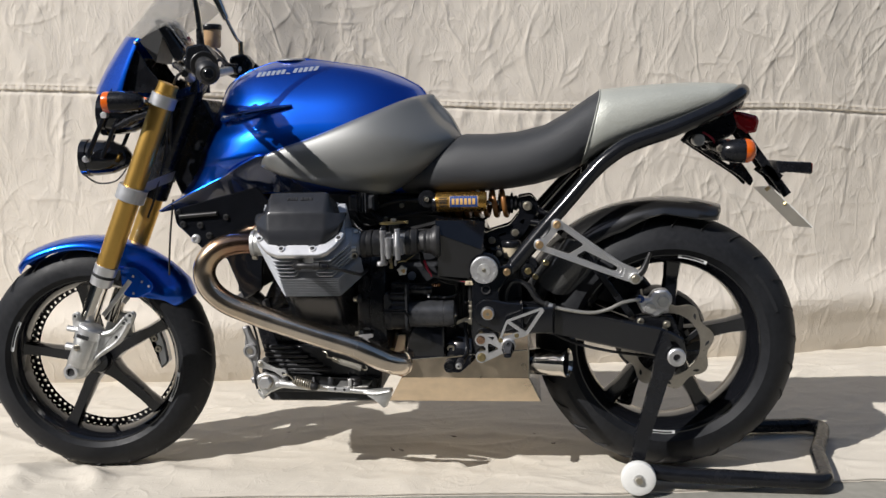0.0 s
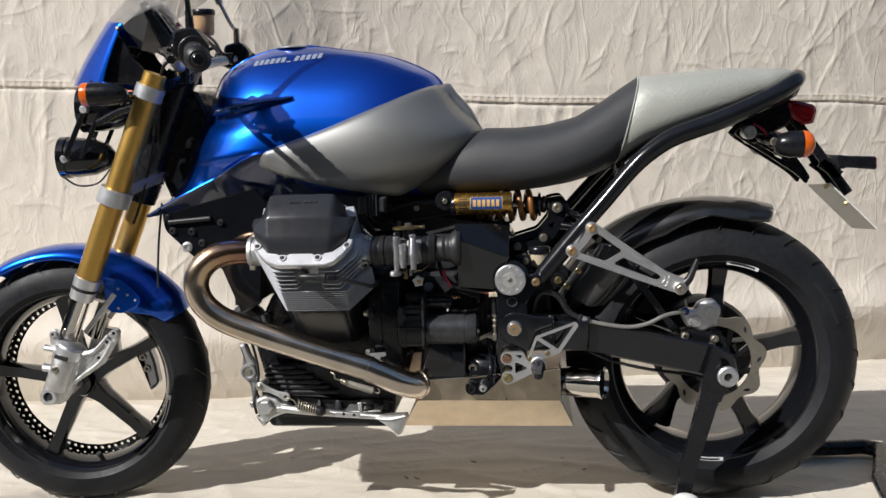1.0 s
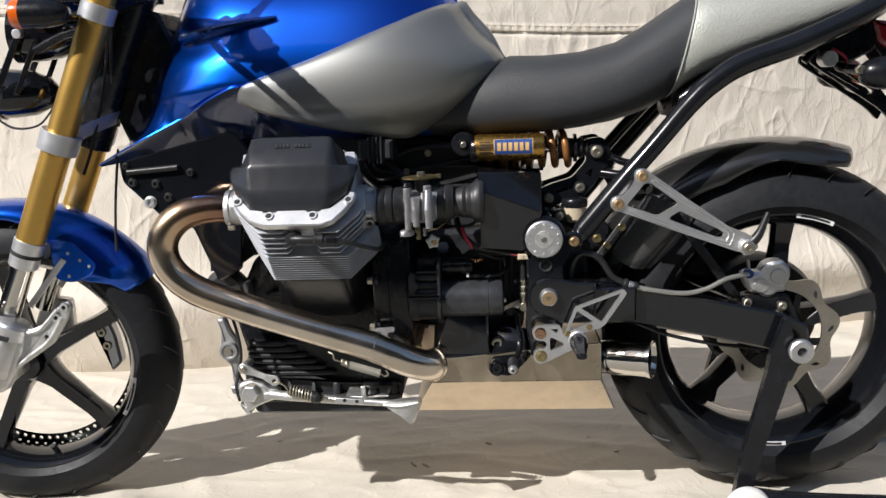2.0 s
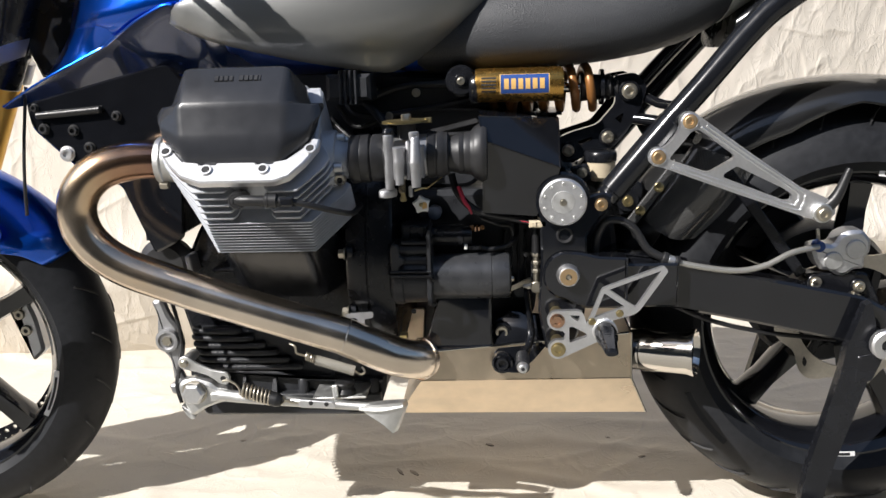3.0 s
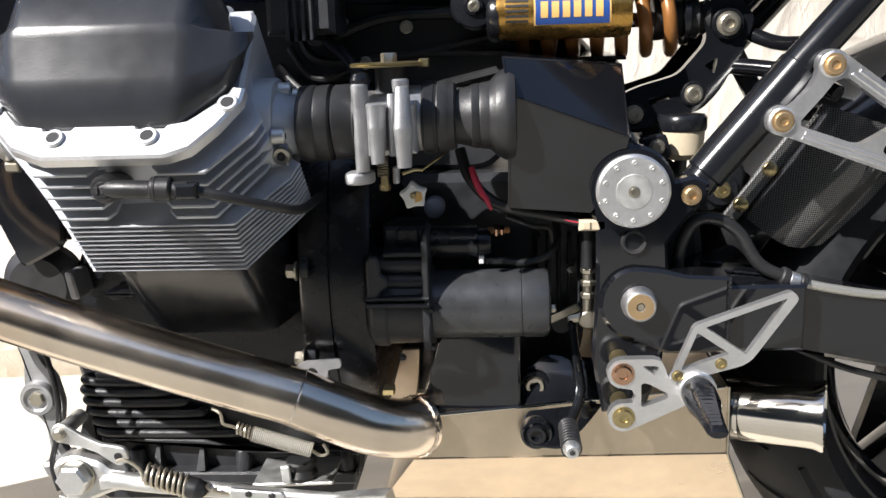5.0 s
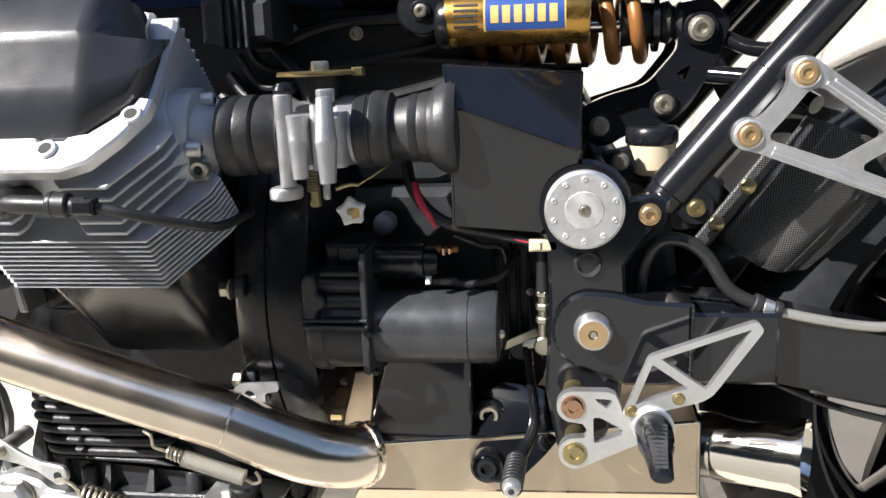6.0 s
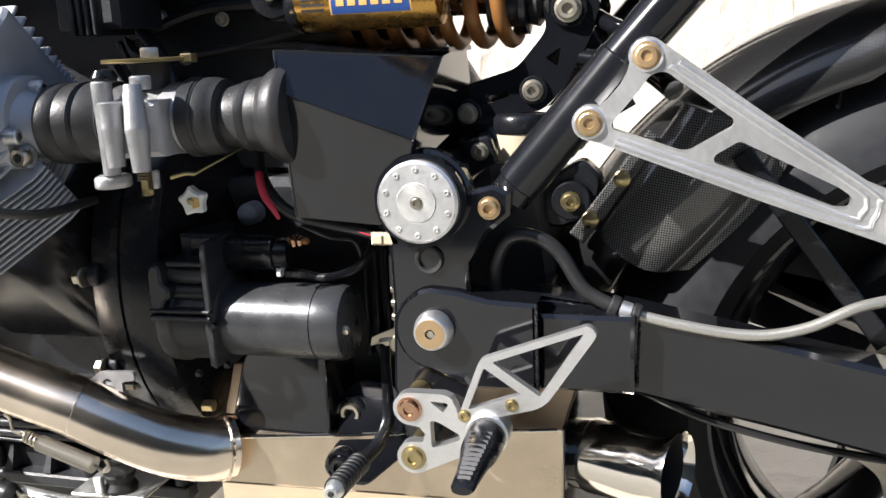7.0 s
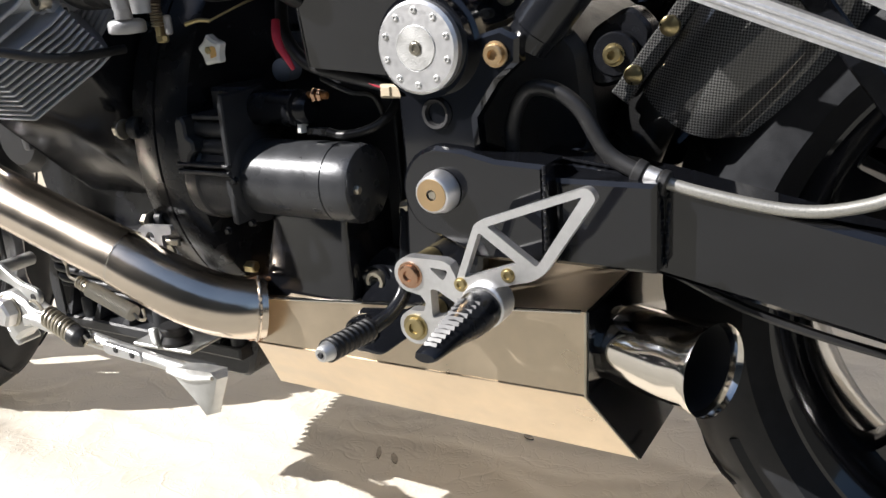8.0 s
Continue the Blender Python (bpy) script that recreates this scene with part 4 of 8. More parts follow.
ws = part("windscreen", turned(grid(screen_point, 18, 26, thick=(0.002, 0, -0.002))), SCREEN, bike, "smoke-tinted windscreen")
ws.visible_shadow = True
for side in (-1, 1):
    part("screen_screw", turned(cyl((-0.555, side * 0.098, 1.103), (-0.557, side * 0.106, 1.106), 0.005, None, 10)), HOSE, bike)
pod = part("instrument_panel", turned(loft([[(x, s * w, z) for x, z in ((-0.558, 1.112), (-0.512, 1.152), (-0.498, 1.134), (-0.522, 1.060))] for s, w in ((-1, 0.066), (-0.9, 0.072), (0.9, 0.072), (1, 0.066))])), DASHGREY, bike, "grey instrument pod with a black bezel")
part("bezel", turned(prism(rounded([(-0.516, 1.158), (-0.500, 1.164), (-0.446, 1.080), (-0.462, 1.058), (-0.474, 1.062)], 0.004), -0.078, 0.078, 0.005)), GLOSSBLACK, pod, "black bezel")
part("instrument_glass", turned(grid(lambda u, v: Vector((-0.497 + 0.052 * u, -0.068 + 0.136 * v, 1.166 - 0.078 * u)), 4, 8, thick=(0.002, 0, 0.0015))), LENS, pod)
part("gauge", turned(cyl((-0.474, -0.03, 1.122), (-0.4665, -0.03, 1.127), 0.031, None, 36)), SATINBLACK, pod, "round gauge")
part("warning_lamp", turned(cyl((-0.470, 0.042, 1.12), (-0.464, 0.042, 1.124), 0.006, None, 16)), REDWIRE, pod)
for side in (-1, 1):
    part("cowl_side", turned(prism(rounded([(-0.612, 0.992), (-0.596, 1.04), (-0.566, 1.096), (-0.552, 1.084), (-0.534, 1.046), (-0.508, 1.012), (-0.525, 0.985)], 0.008), side * 0.088, side * 0.094, 0.002)), SATINBLACK, bike, "black inner cowl side")
part("cowl_infill", turned(grid(lambda u, v: Vector((-0.640 + 0.10 * u, (0.098 - 0.01 * u) * (2 * v - 1), 0.985 + 0.085 * u)), 6, 10, thick=(0.004, 0, -0.004))), SATINBLACK, bike)

FRONT_END.clear()


# tank
XF = [(0.70, -0.46), (0.76, -0.445), (0.80, -0.44), (0.86, -0.422), (0.95, -0.376), (1.0, -0.352), (1.03, -0.31), (1.05, -0.255), (1.061, -0.20)]
XR = [(0.70, 0.13), (0.76, 0.18), (0.80, 0.215), (0.86, 0.230), (0.92, 0.178), (0.96, 0.148), (0.99, 0.122), (1.03, 0.03), (1.05, -0.08), (1.061, -0.15)]
HW = [(0.70, 0.11), (0.76, 0.155), (0.80, 0.172), (0.86, 0.172), (0.92, 0.156), (0.96, 0.138), (1.0, 0.108), (1.03, 0.076), (1.05, 0.042), (1.061, 0.012)]


def tank_y(x, z):
    """Half width of the tank at a place of its side view."""
    a, b = curve_at(XF, z), curve_at(XR, z)
    t = max(0.002, min(0.998, (x - a) / (b - a)))
    w = curve_at(HW, z) * (1 - abs(2 * t - 1) ** 3.8) ** 0.62
    knee = math.exp(-((x - 0.17) / 0.10) ** 2 - ((z - 0.90) / 0.09) ** 2)
    dent = math.exp(-((x + 0.345) / 0.07) ** 2 - ((z - 0.905) / 0.022) ** 2)
    crease = 0.805 + 0.15 * (x + 0.382)
    under = max(0.0, crease - z) * max(0.0, min(1.0, (-0.17 - x) / 0.08))
    bulge = 0.012 * math.exp(-max(0.0, z - crease) / 0.05) * math.exp(-((x + 0.33) / 0.11) ** 2) if z > crease else 0.012 * math.exp(-((x + 0.33) / 0.11) ** 2)
    return max(0.02, w * (1 - 0.10 * knee - 0.16 * dent) + bulge - 0.75 * under)


def wing_crease(x):
    """Height of the sharp edge that runs along the wing below the tank."""
    return curve_at([(-0.512, 0.696), (-0.456, 0.7235), (-0.387, 0.755), (-0.319, 0.788), (-0.264, 0.815), (-0.223, 0.826), (-0.19, 0.797), (-0.10, 0.765), (0.073, 0.735)], x)


def tank_shell():
    rows = []
    zs = [0.73 + 0.331 * (1 - (1 - i / 44) ** 1.5) for i in range(45)]
    m = 40
    for z in zs:
        a, b = curve_at(XF, z), curve_at(XR, z)
        row = []
        for k in range(2 * m):
            side = -1 if k < m else 1
            q = k if k < m else 2 * m - 1 - k
            t = 0.5 - 0.5 * math.cos(math.pi * (q + 0.5) / m)
            x = a + (b - a) * t
            row.append((x, side * max(0.02, tank_y(x, z) - 1.4 * max(0.0, wing_crease(x) - 0.004 - z)), z))
        rows.append(row)
    return loft(rows)


tank = part("fuel_tank", tank_shell(), BLUE, bike, "blue metallic fuel tank", smooth=75)
part("filler_cap", lathe([(0.042, 0), (0.042, 0.002), (0.038, 0.004), (0.012, 0.005), (0, 0.005)], (-0.19, 0, 1.056), 36, "z"), ALU, tank)
PU = [(-0.236, 0.808), (-0.222, 0.828), (-0.10, 0.871), (0.03, 0.922), (0.153, 0.968), (0.172, 0.946), (0.204, 0.909), (0.228, 0.862)]
PL = [(-0.236, 0.804), (-0.225, 0.795), (-0.184, 0.779), (-0.10, 0.757), (-0.04, 0.744), (0.052, 0.730), (0.075, 0.738), (0.10, 0.752), (0.15, 0.790), (0.228, 0.846)]


def side_panel(side):
    """Grey cover let on to the tank's flank, with a rolled edge."""
    bm = bmesh.new()
    nu, nv = 60, 20
    rows = []
    for i in range(nu + 1):
        x = -0.236 + 0.464 * (i / nu)
        zu, zl = curve_at(PU, x), curve_at(PL, x)
        row = []
        for j in range(-1, nv + 2):
            v = min(max(j, 0), nv) / nv
            z = zl + (zu - zl) * v
            proud = 0.016 * math.sin(math.pi * min(1, max(0, v))) ** 0.35 * min(1, i / 3, (nu - i) / 3) ** 0.5
            flare = 0.018 * (1 - v) ** 2 * math.exp(-((x + 0.08) / 0.16) ** 2)
            o = tank_y(x, max(z, 0.75)) + 0.001 + proud + flare
            if j in (-1, nv + 1):
                o -= 0.02
            row.append((x, side * o, z))
        rows.append(row)
    skin(bm, rings_from(bm, rows), closed=False)
    return bm


for side in (-1, 1):
    part("tank_cover", side_panel(side), TITAN, bike, "satin grey metallic tank side cover", smooth=60)


def chin_point(u, v, side):
    """Lower wing: from its sharp edge down and in to the engine."""
    x = -0.512 + 0.585 * u
    crease = wing_crease(x)
    low = curve_at([(-0.512, 0.692), (-0.44, 0.704), (-0.323, 0.727), (-0.2, 0.737), (-0.05, 0.728), (0.073, 0.722)], x)
    yc = max(curve_at([(-0.512, 0.112), (-0.46, 0.130), (-0.40, 0.140), (-0.2, 0.12)], x), tank_y(x, max(crease, 0.745)) + 0.007)
    yl = yc - curve_at([(-0.512, 0.008), (-0.42, 0.05), (-0.2, 0.085), (0.073, 0.055)], x)
    z = crease + (low - crease) * v
    y = yc + (yl - yc) * v ** 0.8
    return (x, side * y, z)


def wing_shelf(u, v, side):
    """The wing's hollow upper face, from its edge in to the fold of the tank."""
    p = Vector(chin_point(0.468 * u, 0, side))
    xf = -0.425 + 0.190 * u
    zf = 0.803 + 0.15 * (xf + 0.382)
    q = Vector((xf, side * (tank_y(xf, zf + 0.004) - 0.004), zf + 0.004))
    hollow = 0.014 * math.sin(math.pi * v) * (1 - u)
    return p.lerp(q, v) - Vector((0, side * hollow, hollow))


for side in (-1, 1):
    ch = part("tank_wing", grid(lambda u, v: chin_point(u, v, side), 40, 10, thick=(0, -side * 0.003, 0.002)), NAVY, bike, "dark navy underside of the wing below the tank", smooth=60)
    part("wing_top", grid(lambda u, v: wing_shelf(u, v, side), 26, 10), BLUE, ch, "blue metallic shelf above the edge", smooth=60)
    part("wing_edge", tube([chin_point(k / 40 * 0.49, 0, side) for k in range(41)], 0.0016, 8, smooth=False), BLUE, ch)
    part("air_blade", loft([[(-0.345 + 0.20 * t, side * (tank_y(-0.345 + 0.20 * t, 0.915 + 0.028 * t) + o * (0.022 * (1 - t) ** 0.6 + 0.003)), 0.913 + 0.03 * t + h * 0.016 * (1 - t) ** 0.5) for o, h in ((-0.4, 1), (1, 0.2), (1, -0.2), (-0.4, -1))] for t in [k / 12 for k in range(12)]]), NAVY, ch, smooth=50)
    for x0 in [-0.262 + 0.0122 * k for k in range(6)] + [-0.172 + 0.0125 * k for k in range(5)]:
        part("tank_lettering", grid(lambda u, v: (x0 + 0.0088 * u + 0.003 * v, side * (tank_y(x0 + 0.0088 * u, 1.014 + 0.085 * (x0 + 0.262) + 0.012 * v) + 0.0012), 1.014 + 0.085 * (x0 + 0.262) + 0.012 * v), 4, 3), LABELSILVER, tank, "plain silver bar in place of a letter")
    part("tank_lettering", grid(lambda u, v: (-0.187 + 0.009 * u, side * (tank_y(-0.187, 1.018 + 0.003 * v) + 0.0012), 1.019 + 0.003 * v), 2, 1), LABELSILVER, tank)


# seat
def ring_section(xb, zb, xt, zt, w, wt, n=28, sq=0.55):
    row = []
    for i in range(n):
        a = 2 * math.pi * i / n
        c, s = math.cos(a), math.sin(a)
        yy = math.copysign(abs(c) ** sq, c)
        vv = 0.5 + 0.5 * math.copysign(abs(s) ** 0.75, s)
        row.append((xb + (xt - xb) * vv, yy * (w + (wt - w) * vv ** 1.5), zb + (zt - zb) * vv))
    return row


SEAT = [(0.056, 0.736, 0.064, 0.758, 0.108, 0.104), (0.062, 0.728, 0.082, 0.792, 0.118, 0.112), (0.10, 0.724, 0.14, 0.824, 0.122, 0.112), (0.156, 0.722, 0.20, 0.852, 0.128, 0.112), (0.22, 0.724, 0.235, 0.868, 0.134, 0.110), (0.30, 0.729, 0.30, 0.8665, 0.140, 0.110), (0.355, 0.735, 0.365, 0.871, 0.142, 0.115), (0.41, 0.744, 0.43, 0.886, 0.138, 0.115), (0.455, 0.756, 0.485, 0.916, 0.132, 0.112), (0.49, 0.771, 0.53, 0.946, 0.128, 0.105), (0.511, 0.784, 0.560, 0.965, 0.124, 0.10)]
seat = part("seat", loft([ring_section(*s) for s in SEAT]), VINYL, bike, "dark grey vinyl saddle", smooth=60)
TAIL = [(0.511, 0.784, 0.560, 0.965, 0.123, 0.099), (0.522, 0.789, 0.566, 0.968, 0.125, 0.101), (0.551, 0.808, 0.60, 0.970, 0.123, 0.10), (0.60, 0.830, 0.64, 0.973, 0.120, 0.10), (0.66, 0.852, 0.69, 0.976, 0.115, 0.098), (0.74, 0.879, 0.76, 0.978, 0.108, 0.094), (0.81, 0.909, 0.825, 0.976, 0.098, 0.086), (0.862, 0.935, 0.868, 0.973, 0.082, 0.072), (0.888, 0.953, 0.892, 0.966, 0.05, 0.045)]
part("tail_cover", loft([ring_section(*s) for s in TAIL]), SILVERVINYL, seat, "silver grey leather-grained tail pad", smooth=60)
edge = sorted([Vector(p) for p in ring_section(0.512, 0.785, 0.561, 0.966, 0.1255, 0.1015) if p[1] < 0.001], key=lambda p: p.z)
part("piping", tube(edge, 0.0018, 8, 2), SILVERVINYL, seat)
part("tail_tray", loft([ring_section(x, z - 0.035, x + 0.01, z + 0.018, w, w) for x, z, w in ((0.52, 0.785, 0.10), (0.56, 0.812, 0.112), (0.64, 0.852, 0.112), (0.74, 0.887, 0.10), (0.83, 0.918, 0.088), (0.89, 0.947, 0.05))]), SATINBLACK, bike)
for side in (-1, 1):
    y = side * 0.128
    part("subframe_tube", tube([(0.347, side * 0.150, 0.553), (0.409, side * 0.148, 0.629), (0.474, side * 0.144, 0.702), (0.535, side * 0.136, 0.771), (0.574, side * 0.133, 0.807), (0.625, y, 0.838), (0.72, side * 0.122, 0.870), (0.82, side * 0.106, 0.912), (0.864, side * 0.086, 0.937), (0.889, side * 0.045, 0.952), (0.895, 0, 0.954)], [0.0165, 0.0165, 0.0165, 0.017, 0.0185, 0.020, 0.020, 0.019, 0.018, 0.0175, 0.0175], 24), TUBEBLACK, bike, "black painted tail frame tube")
    part("subframe_sleeve", cyl((0.354, side * 0.150, 0.562), (0.433, side * 0.147, 0.655), 0.0186, None, 36), TUBEBLACK, bike)
    if side > 0:
        part("subframe_stay", tube([(0.36, side * 0.085, 0.62), (0.45, side * 0.09, 0.72), (0.53, side * 0.095, 0.80)], 0.012, 14), GLOSSBLACK, bike)

# tail end
part("tail_bracket", prism(rounded([(0.76, 0.865), (0.80, 0.905), (0.872, 0.925), (0.885, 0.88), (0.875, 0.855), (0.835, 0.835), (0.79, 0.845)], 0.008), -0.045, 0.045, 0.004), SATINBLACK, bike, "black tail bracket")
light = part("tail_light", prism(rounded([(0.868, 0.907), (0.890, 0.905), (0.925, 0.895), (0.930, 0.884), (0.924, 0.857), (0.902, 0.854), (0.878, 0.872)], 0.005), -0.05, 0.05, 0.006), REDLENS, bike, "red plastic tail light")
for side in (-1, 1):
    y = side * 0.03
    part("plate_arm", pierced(rounded([(0.771, 0.852), (0.797, 0.845), (0.851, 0.807), (0.892, 0.789), (0.908, 0.768), (0.923, 0.744), (0.915, 0.729), (0.900, 0.745), (0.886, 0.757), (0.783, 0.826), (0.767, 0.838)], 0.005), [rounded([(0.795, 0.833), (0.809, 0.830), (0.856, 0.800), (0.880, 0.786), (0.882, 0.781), (0.872, 0.778), (0.833, 0.800), (0.799, 0.821)], 0.003)], y - 0.004, y + 0.004), SATINBLACK, bike, "black slotted number plate arm", smooth=30)
    part("plate_arm", strut((0.885, 0.872), (1.003, 0.707), 0.02, y - 0.004, y + 0.004), SATINBLACK, bike)
    part("plate_arm", strut((0.945, 0.775), (0.985, 0.745), 0.022, y - 0.004, y + 0.004), SATINBLACK, bike)
    ind = part("indicator", lathe([(0.004, -0.056), (0.014, -0.053), (0.022, -0.043), (0.027, -0.026), (0.0285, -0.01), (0.028, 0.0), (0.0, 0.0)], (0.884, side * 0.10, 0.815), 28, "x"), SATINBLACK, bike, "round black indicator with amber lens")
    part("lens", lathe([(0.028, -0.001), (0.028, 0.008), (0.024, 0.018), (0.014, 0.024), (0, 0.025)], (0.884, side * 0.10, 0.815), 28, "x"), AMBER, ind, "amber lens")
    part("stem", cyl((0.835, side * 0.095, 0.82), (0.82, side * 0.03, 0.828), 0.009, None, 12), SATINBLACK, ind)
    part("stem_nut", cyl((0.828, side * 0.101, 0.822), (0.828, side * 0.112, 0.822), 0.008, None, 6), ZINC, ind)
part("reflector_holder", prism(rounded([(0.972, 0.79), (1.005, 0.786), (1.055, 0.784), (1.056, 0.756), (1.0, 0.762), (0.978, 0.758)], 0.004), -0.04, 0.04, 0.003), SATINBLACK, bike, "black reflector holder")
part("reflector", box(1.055, 1.058, -0.036, 0.036, 0.759, 0.781, 0.001), REDLENS, bike)
plate = part("number_plate", loft([[(0.952 + 0.098 * t + o - 0.07 * y, y, 0.726 - 0.098 * t + o - 0.07 * y) for o, y in ((-0.001, -0.06), (0.001, -0.06), (0.001, 0.06), (-0.001, 0.06))] for t in (0, 0.25, 0.5, 0.75, 1)]), PLATE, bike, "milky white plastic number plate")
for px, pz in ((0.956, 0.728), (0.998, 0.692)):
    part("plate_bolt", cyl((px, -0.05, pz), (px - 0.009, -0.05, pz - 0.007), 0.005, None, 6), BRASS, plate)
part("seat_lock", cyl((0.752, -0.05, 0.838), (0.77, -0.05, 0.858), 0.007, None, 12), SATINBLACK, bike)
part("lock_barrel", cyl((0.785, -0.055, 0.842), (0.785, -0.085, 0.842), 0.014, None, 18), CASTALU, bike)
part("tail_wire", tube([(0.80, -0.05, 0.86), (0.815, -0.055, 0.85), (0.825, -0.05, 0.84), (0.83, -0.04, 0.826)], 0.0025, 8), REDWIRE, bike)
for bx, bz in ((0.822, 0.882), (0.858, 0.875), (0.845, 0.855)):
    bolt(bike, bx, -0.045, bz, 0.004, SATINBLACK)


# rear wheel
rear_wheel = part("rear_wheel", rim(RW, 0.073, 0.226, 0.205), GLOSSBLACK, bike, "gloss black five-spoke cast rear wheel")
hub_and_spokes(rear_wheel, RW, 0.205, 0.05, 0.06, 5, radians(12), 0.021)
part("tyre", tyre(RW, 0.316, 0.091, 0.218, 0.070), RUBBER, rear_wheel, "wide black rear tyre")
tagged(part("tread", tyre_marks(RW, 0.316, 0.091, 26), DARK, rear_wheel), kind="stuff")
for a in (75, 266):
    part("rim_sticker", arc_bar(RW, -0.0738, 0.2175, radians(a - 9), radians(a + 9), 0.008), LABELWHITE, rear_wheel, "white rim sticker with plain dark bars")
    part("sticker_bar", arc_bar(RW, -0.0744, 0.2175, radians(a - 7), radians(a + 7), 0.004), DARK, rear_wheel)
part("brake_disc", drilled_disc(RW, -0.066, 0.078, 0.104, 0.005, 0, wave=8, amp=0.0075), DISC, rear_wheel, "wavy stainless brake disc")
for i in range(9):
    a = 2 * math.pi * i / 9 + 0.2
    part("disc_carrier_arm", strut((RW.x + 0.045 * math.cos(a), RW.z + 0.045 * math.sin(a)), (RW.x + 0.088 * math.cos(a + 0.25), RW.z + 0.088 * math.sin(a + 0.25)), 0.014, -0.068, -0.063), SATINBLACK, rear_wheel)
for i in range(8):
    a = 2 * math.pi * i / 8 + 0.05
    p = lambda r, d: (RW.x + r * math.cos(a + d), RW.z + r * math.sin(a + d))
    part("disc_slot", prism(rounded([p(0.088, -0.10), p(0.098, -0.02), p(0.100, 0.06), p(0.091, 0.02)], 0.003, 2), -0.0692, -0.068, 0.0003), DARK, rear_wheel)
part("hub_drive", lathe([(0.05, 0.05), (0.11, 0.055), (0.118, 0.07), (0.115, 0.13), (0.08, 0.15), (0, 0.15)], RW, 40), MATTBLACK, rear_wheel)
part("axle", cyl(RW + Vector((0, -0.15, 0)), RW + Vector((0, 0.15, 0)), 0.0125, None, 20), CASTALU, rear_wheel)
for a in (18, 205):
    part("sidewall_bar", arc_bar(RW, -0.0845, 0.262, radians(a), radians(a + 22), 0.012, 0.004), RUBBER, rear_wheel, "raised plain bar on the tyre wall")

# carbon mudguard over the rear wheel
rear_mudguard = part("rear_mudguard", mudguard(RW, 0.343, radians(69), radians(163), 0.092, 0.088, lambda u: 0.030 + 0.012 * math.exp(-((u - 0.12) / 0.13) ** 2) + 0.030 * min(1.0, max(0.0, (u - 0.25) / 0.2)), nu=60, grow=0.04, lift=0.016), DARKCARBON, bike, "glossy carbon-fibre rear mudguard", smooth=60)
part("mudguard_flap", grid(lambda u, v: Vector((0.407 + 0.070 * u + 0.088 * v - 0.012 * v * (1 - u) + 0.010 * math.sin(math.pi * u) * v, -0.086 - 0.022 * math.sin(math.pi * min(1.0, 1.15 * v)) ** 0.7 * (0.45 + 0.55 * math.sin(math.pi * (0.12 + 0.6 * u))), 0.512 + 0.105 * u - 0.032 * v - 0.012 * math.sin(math.pi * v) * (1 - u))), 24, 24, thick=(0, 0.004, 0)), CARBON, rear_mudguard, "glossy carbon side flap", smooth=60)
part("mudguard_strip", strut((0.391, 0.506), (0.456, 0.592), 0.015, -0.090, -0.084), CARBON, rear_mudguard)
for bx, bz in ((0.403, 0.523), (0.429, 0.557)):
    part("dome_bolt", lathe([(0.0075, 0), (0.007, -0.003), (0.004, -0.005), (0, -0.0055)], (bx, -0.0905, bz), 18), BRASS, rear_mudguard)
part("mudguard_stay", strut((0.52, 0.58), (0.63, 0.43), 0.016, -0.112, -0.107), SATINBLACK, rear_mudguard)

# swingarm
arm = part("swingarm", prism(rounded([(0.345, 0.475), (0.40, 0.470), (0.445, 0.462), (0.56, 0.437), (0.70, 0.408), (0.745, 0.385), (0.752, 0.345), (0.735, 0.327), (0.69, 0.340), (0.56, 0.369), (0.41, 0.400), (0.345, 0.402)], 0.006), -0.150, -0.108, 0.004), GLOSSBLACK, bike, "black painted steel swingarm")
part("swingarm_far", prism(rounded([(0.345, 0.475), (0.445, 0.462), (0.70, 0.408), (0.75, 0.38), (0.74, 0.33), (0.69, 0.340), (0.41, 0.400)], 0.006), 0.105, 0.150, 0.004), GLOSSBLACK, arm)
part("final_drive", prism(rounded([(0.40, 0.42), (0.43, 0.50), (0.52, 0.545), (0.63, 0.535), (0.70, 0.48), (0.725, 0.42), (0.68, 0.38)], 0.02), 0.105, 0.165, 0.008), MATTBLACK, arm, "black shaft drive housing on the far side")
part("cross_tube", cyl((0.37, -0.12, 0.44), (0.37, 0.12, 0.44), 0.034, None, 24), GLOSSBLACK, arm)
n_arc = [(0.291 + 0.033 * math.cos(a), 0.452 + 0.034 * math.sin(a)) for a in [radians(d) for d in range(95, 266, 12)]]
part("pivot_plate", prism(n_arc + [(0.318, 0.405), (0.372, 0.405), (0.372, 0.476), (0.335, 0.478), (0.31, 0.484)], -0.186, -0.150, 0.003), GLOSSBLACK, arm, "black swingarm end plate with weld beads")
for x0, z0, x1, z1, yy in ((0.372, 0.405, 0.372, 0.476, -0.186), (0.445, 0.400, 0.447, 0.462, -0.150), (0.345, 0.476, 0.446, 0.464, -0.149)):
    pts = [(x0 + (x1 - x0) * k / 40, yy + 0.0006 * math.sin(k * 2.1), z0 + (z1 - z0) * k / 40) for k in range(41)]
    part("weld_bead", tube(pts, [0.0012 + 0.0003 * (k % 2) for k in range(41)], 8, smooth=False), SATINBLACK, arm)
part("step_plate", box(0.372, 0.444, -0.172, -0.148, 0.402, 0.464, 0.003), GLOSSBLACK, arm)
pb = part("pivot_bolt", lathe([(0.0, -0.010), (0.0055, -0.010), (0.0055, -0.014), (0.0125, -0.014), (0.0138, -0.0125), (0.0146, -0.006), (0.0158, -0.004), (0.0158, 0.0)], (0.292, -0.187, 0.454), 40), ALU, bike, "machined swingarm pivot bolt")
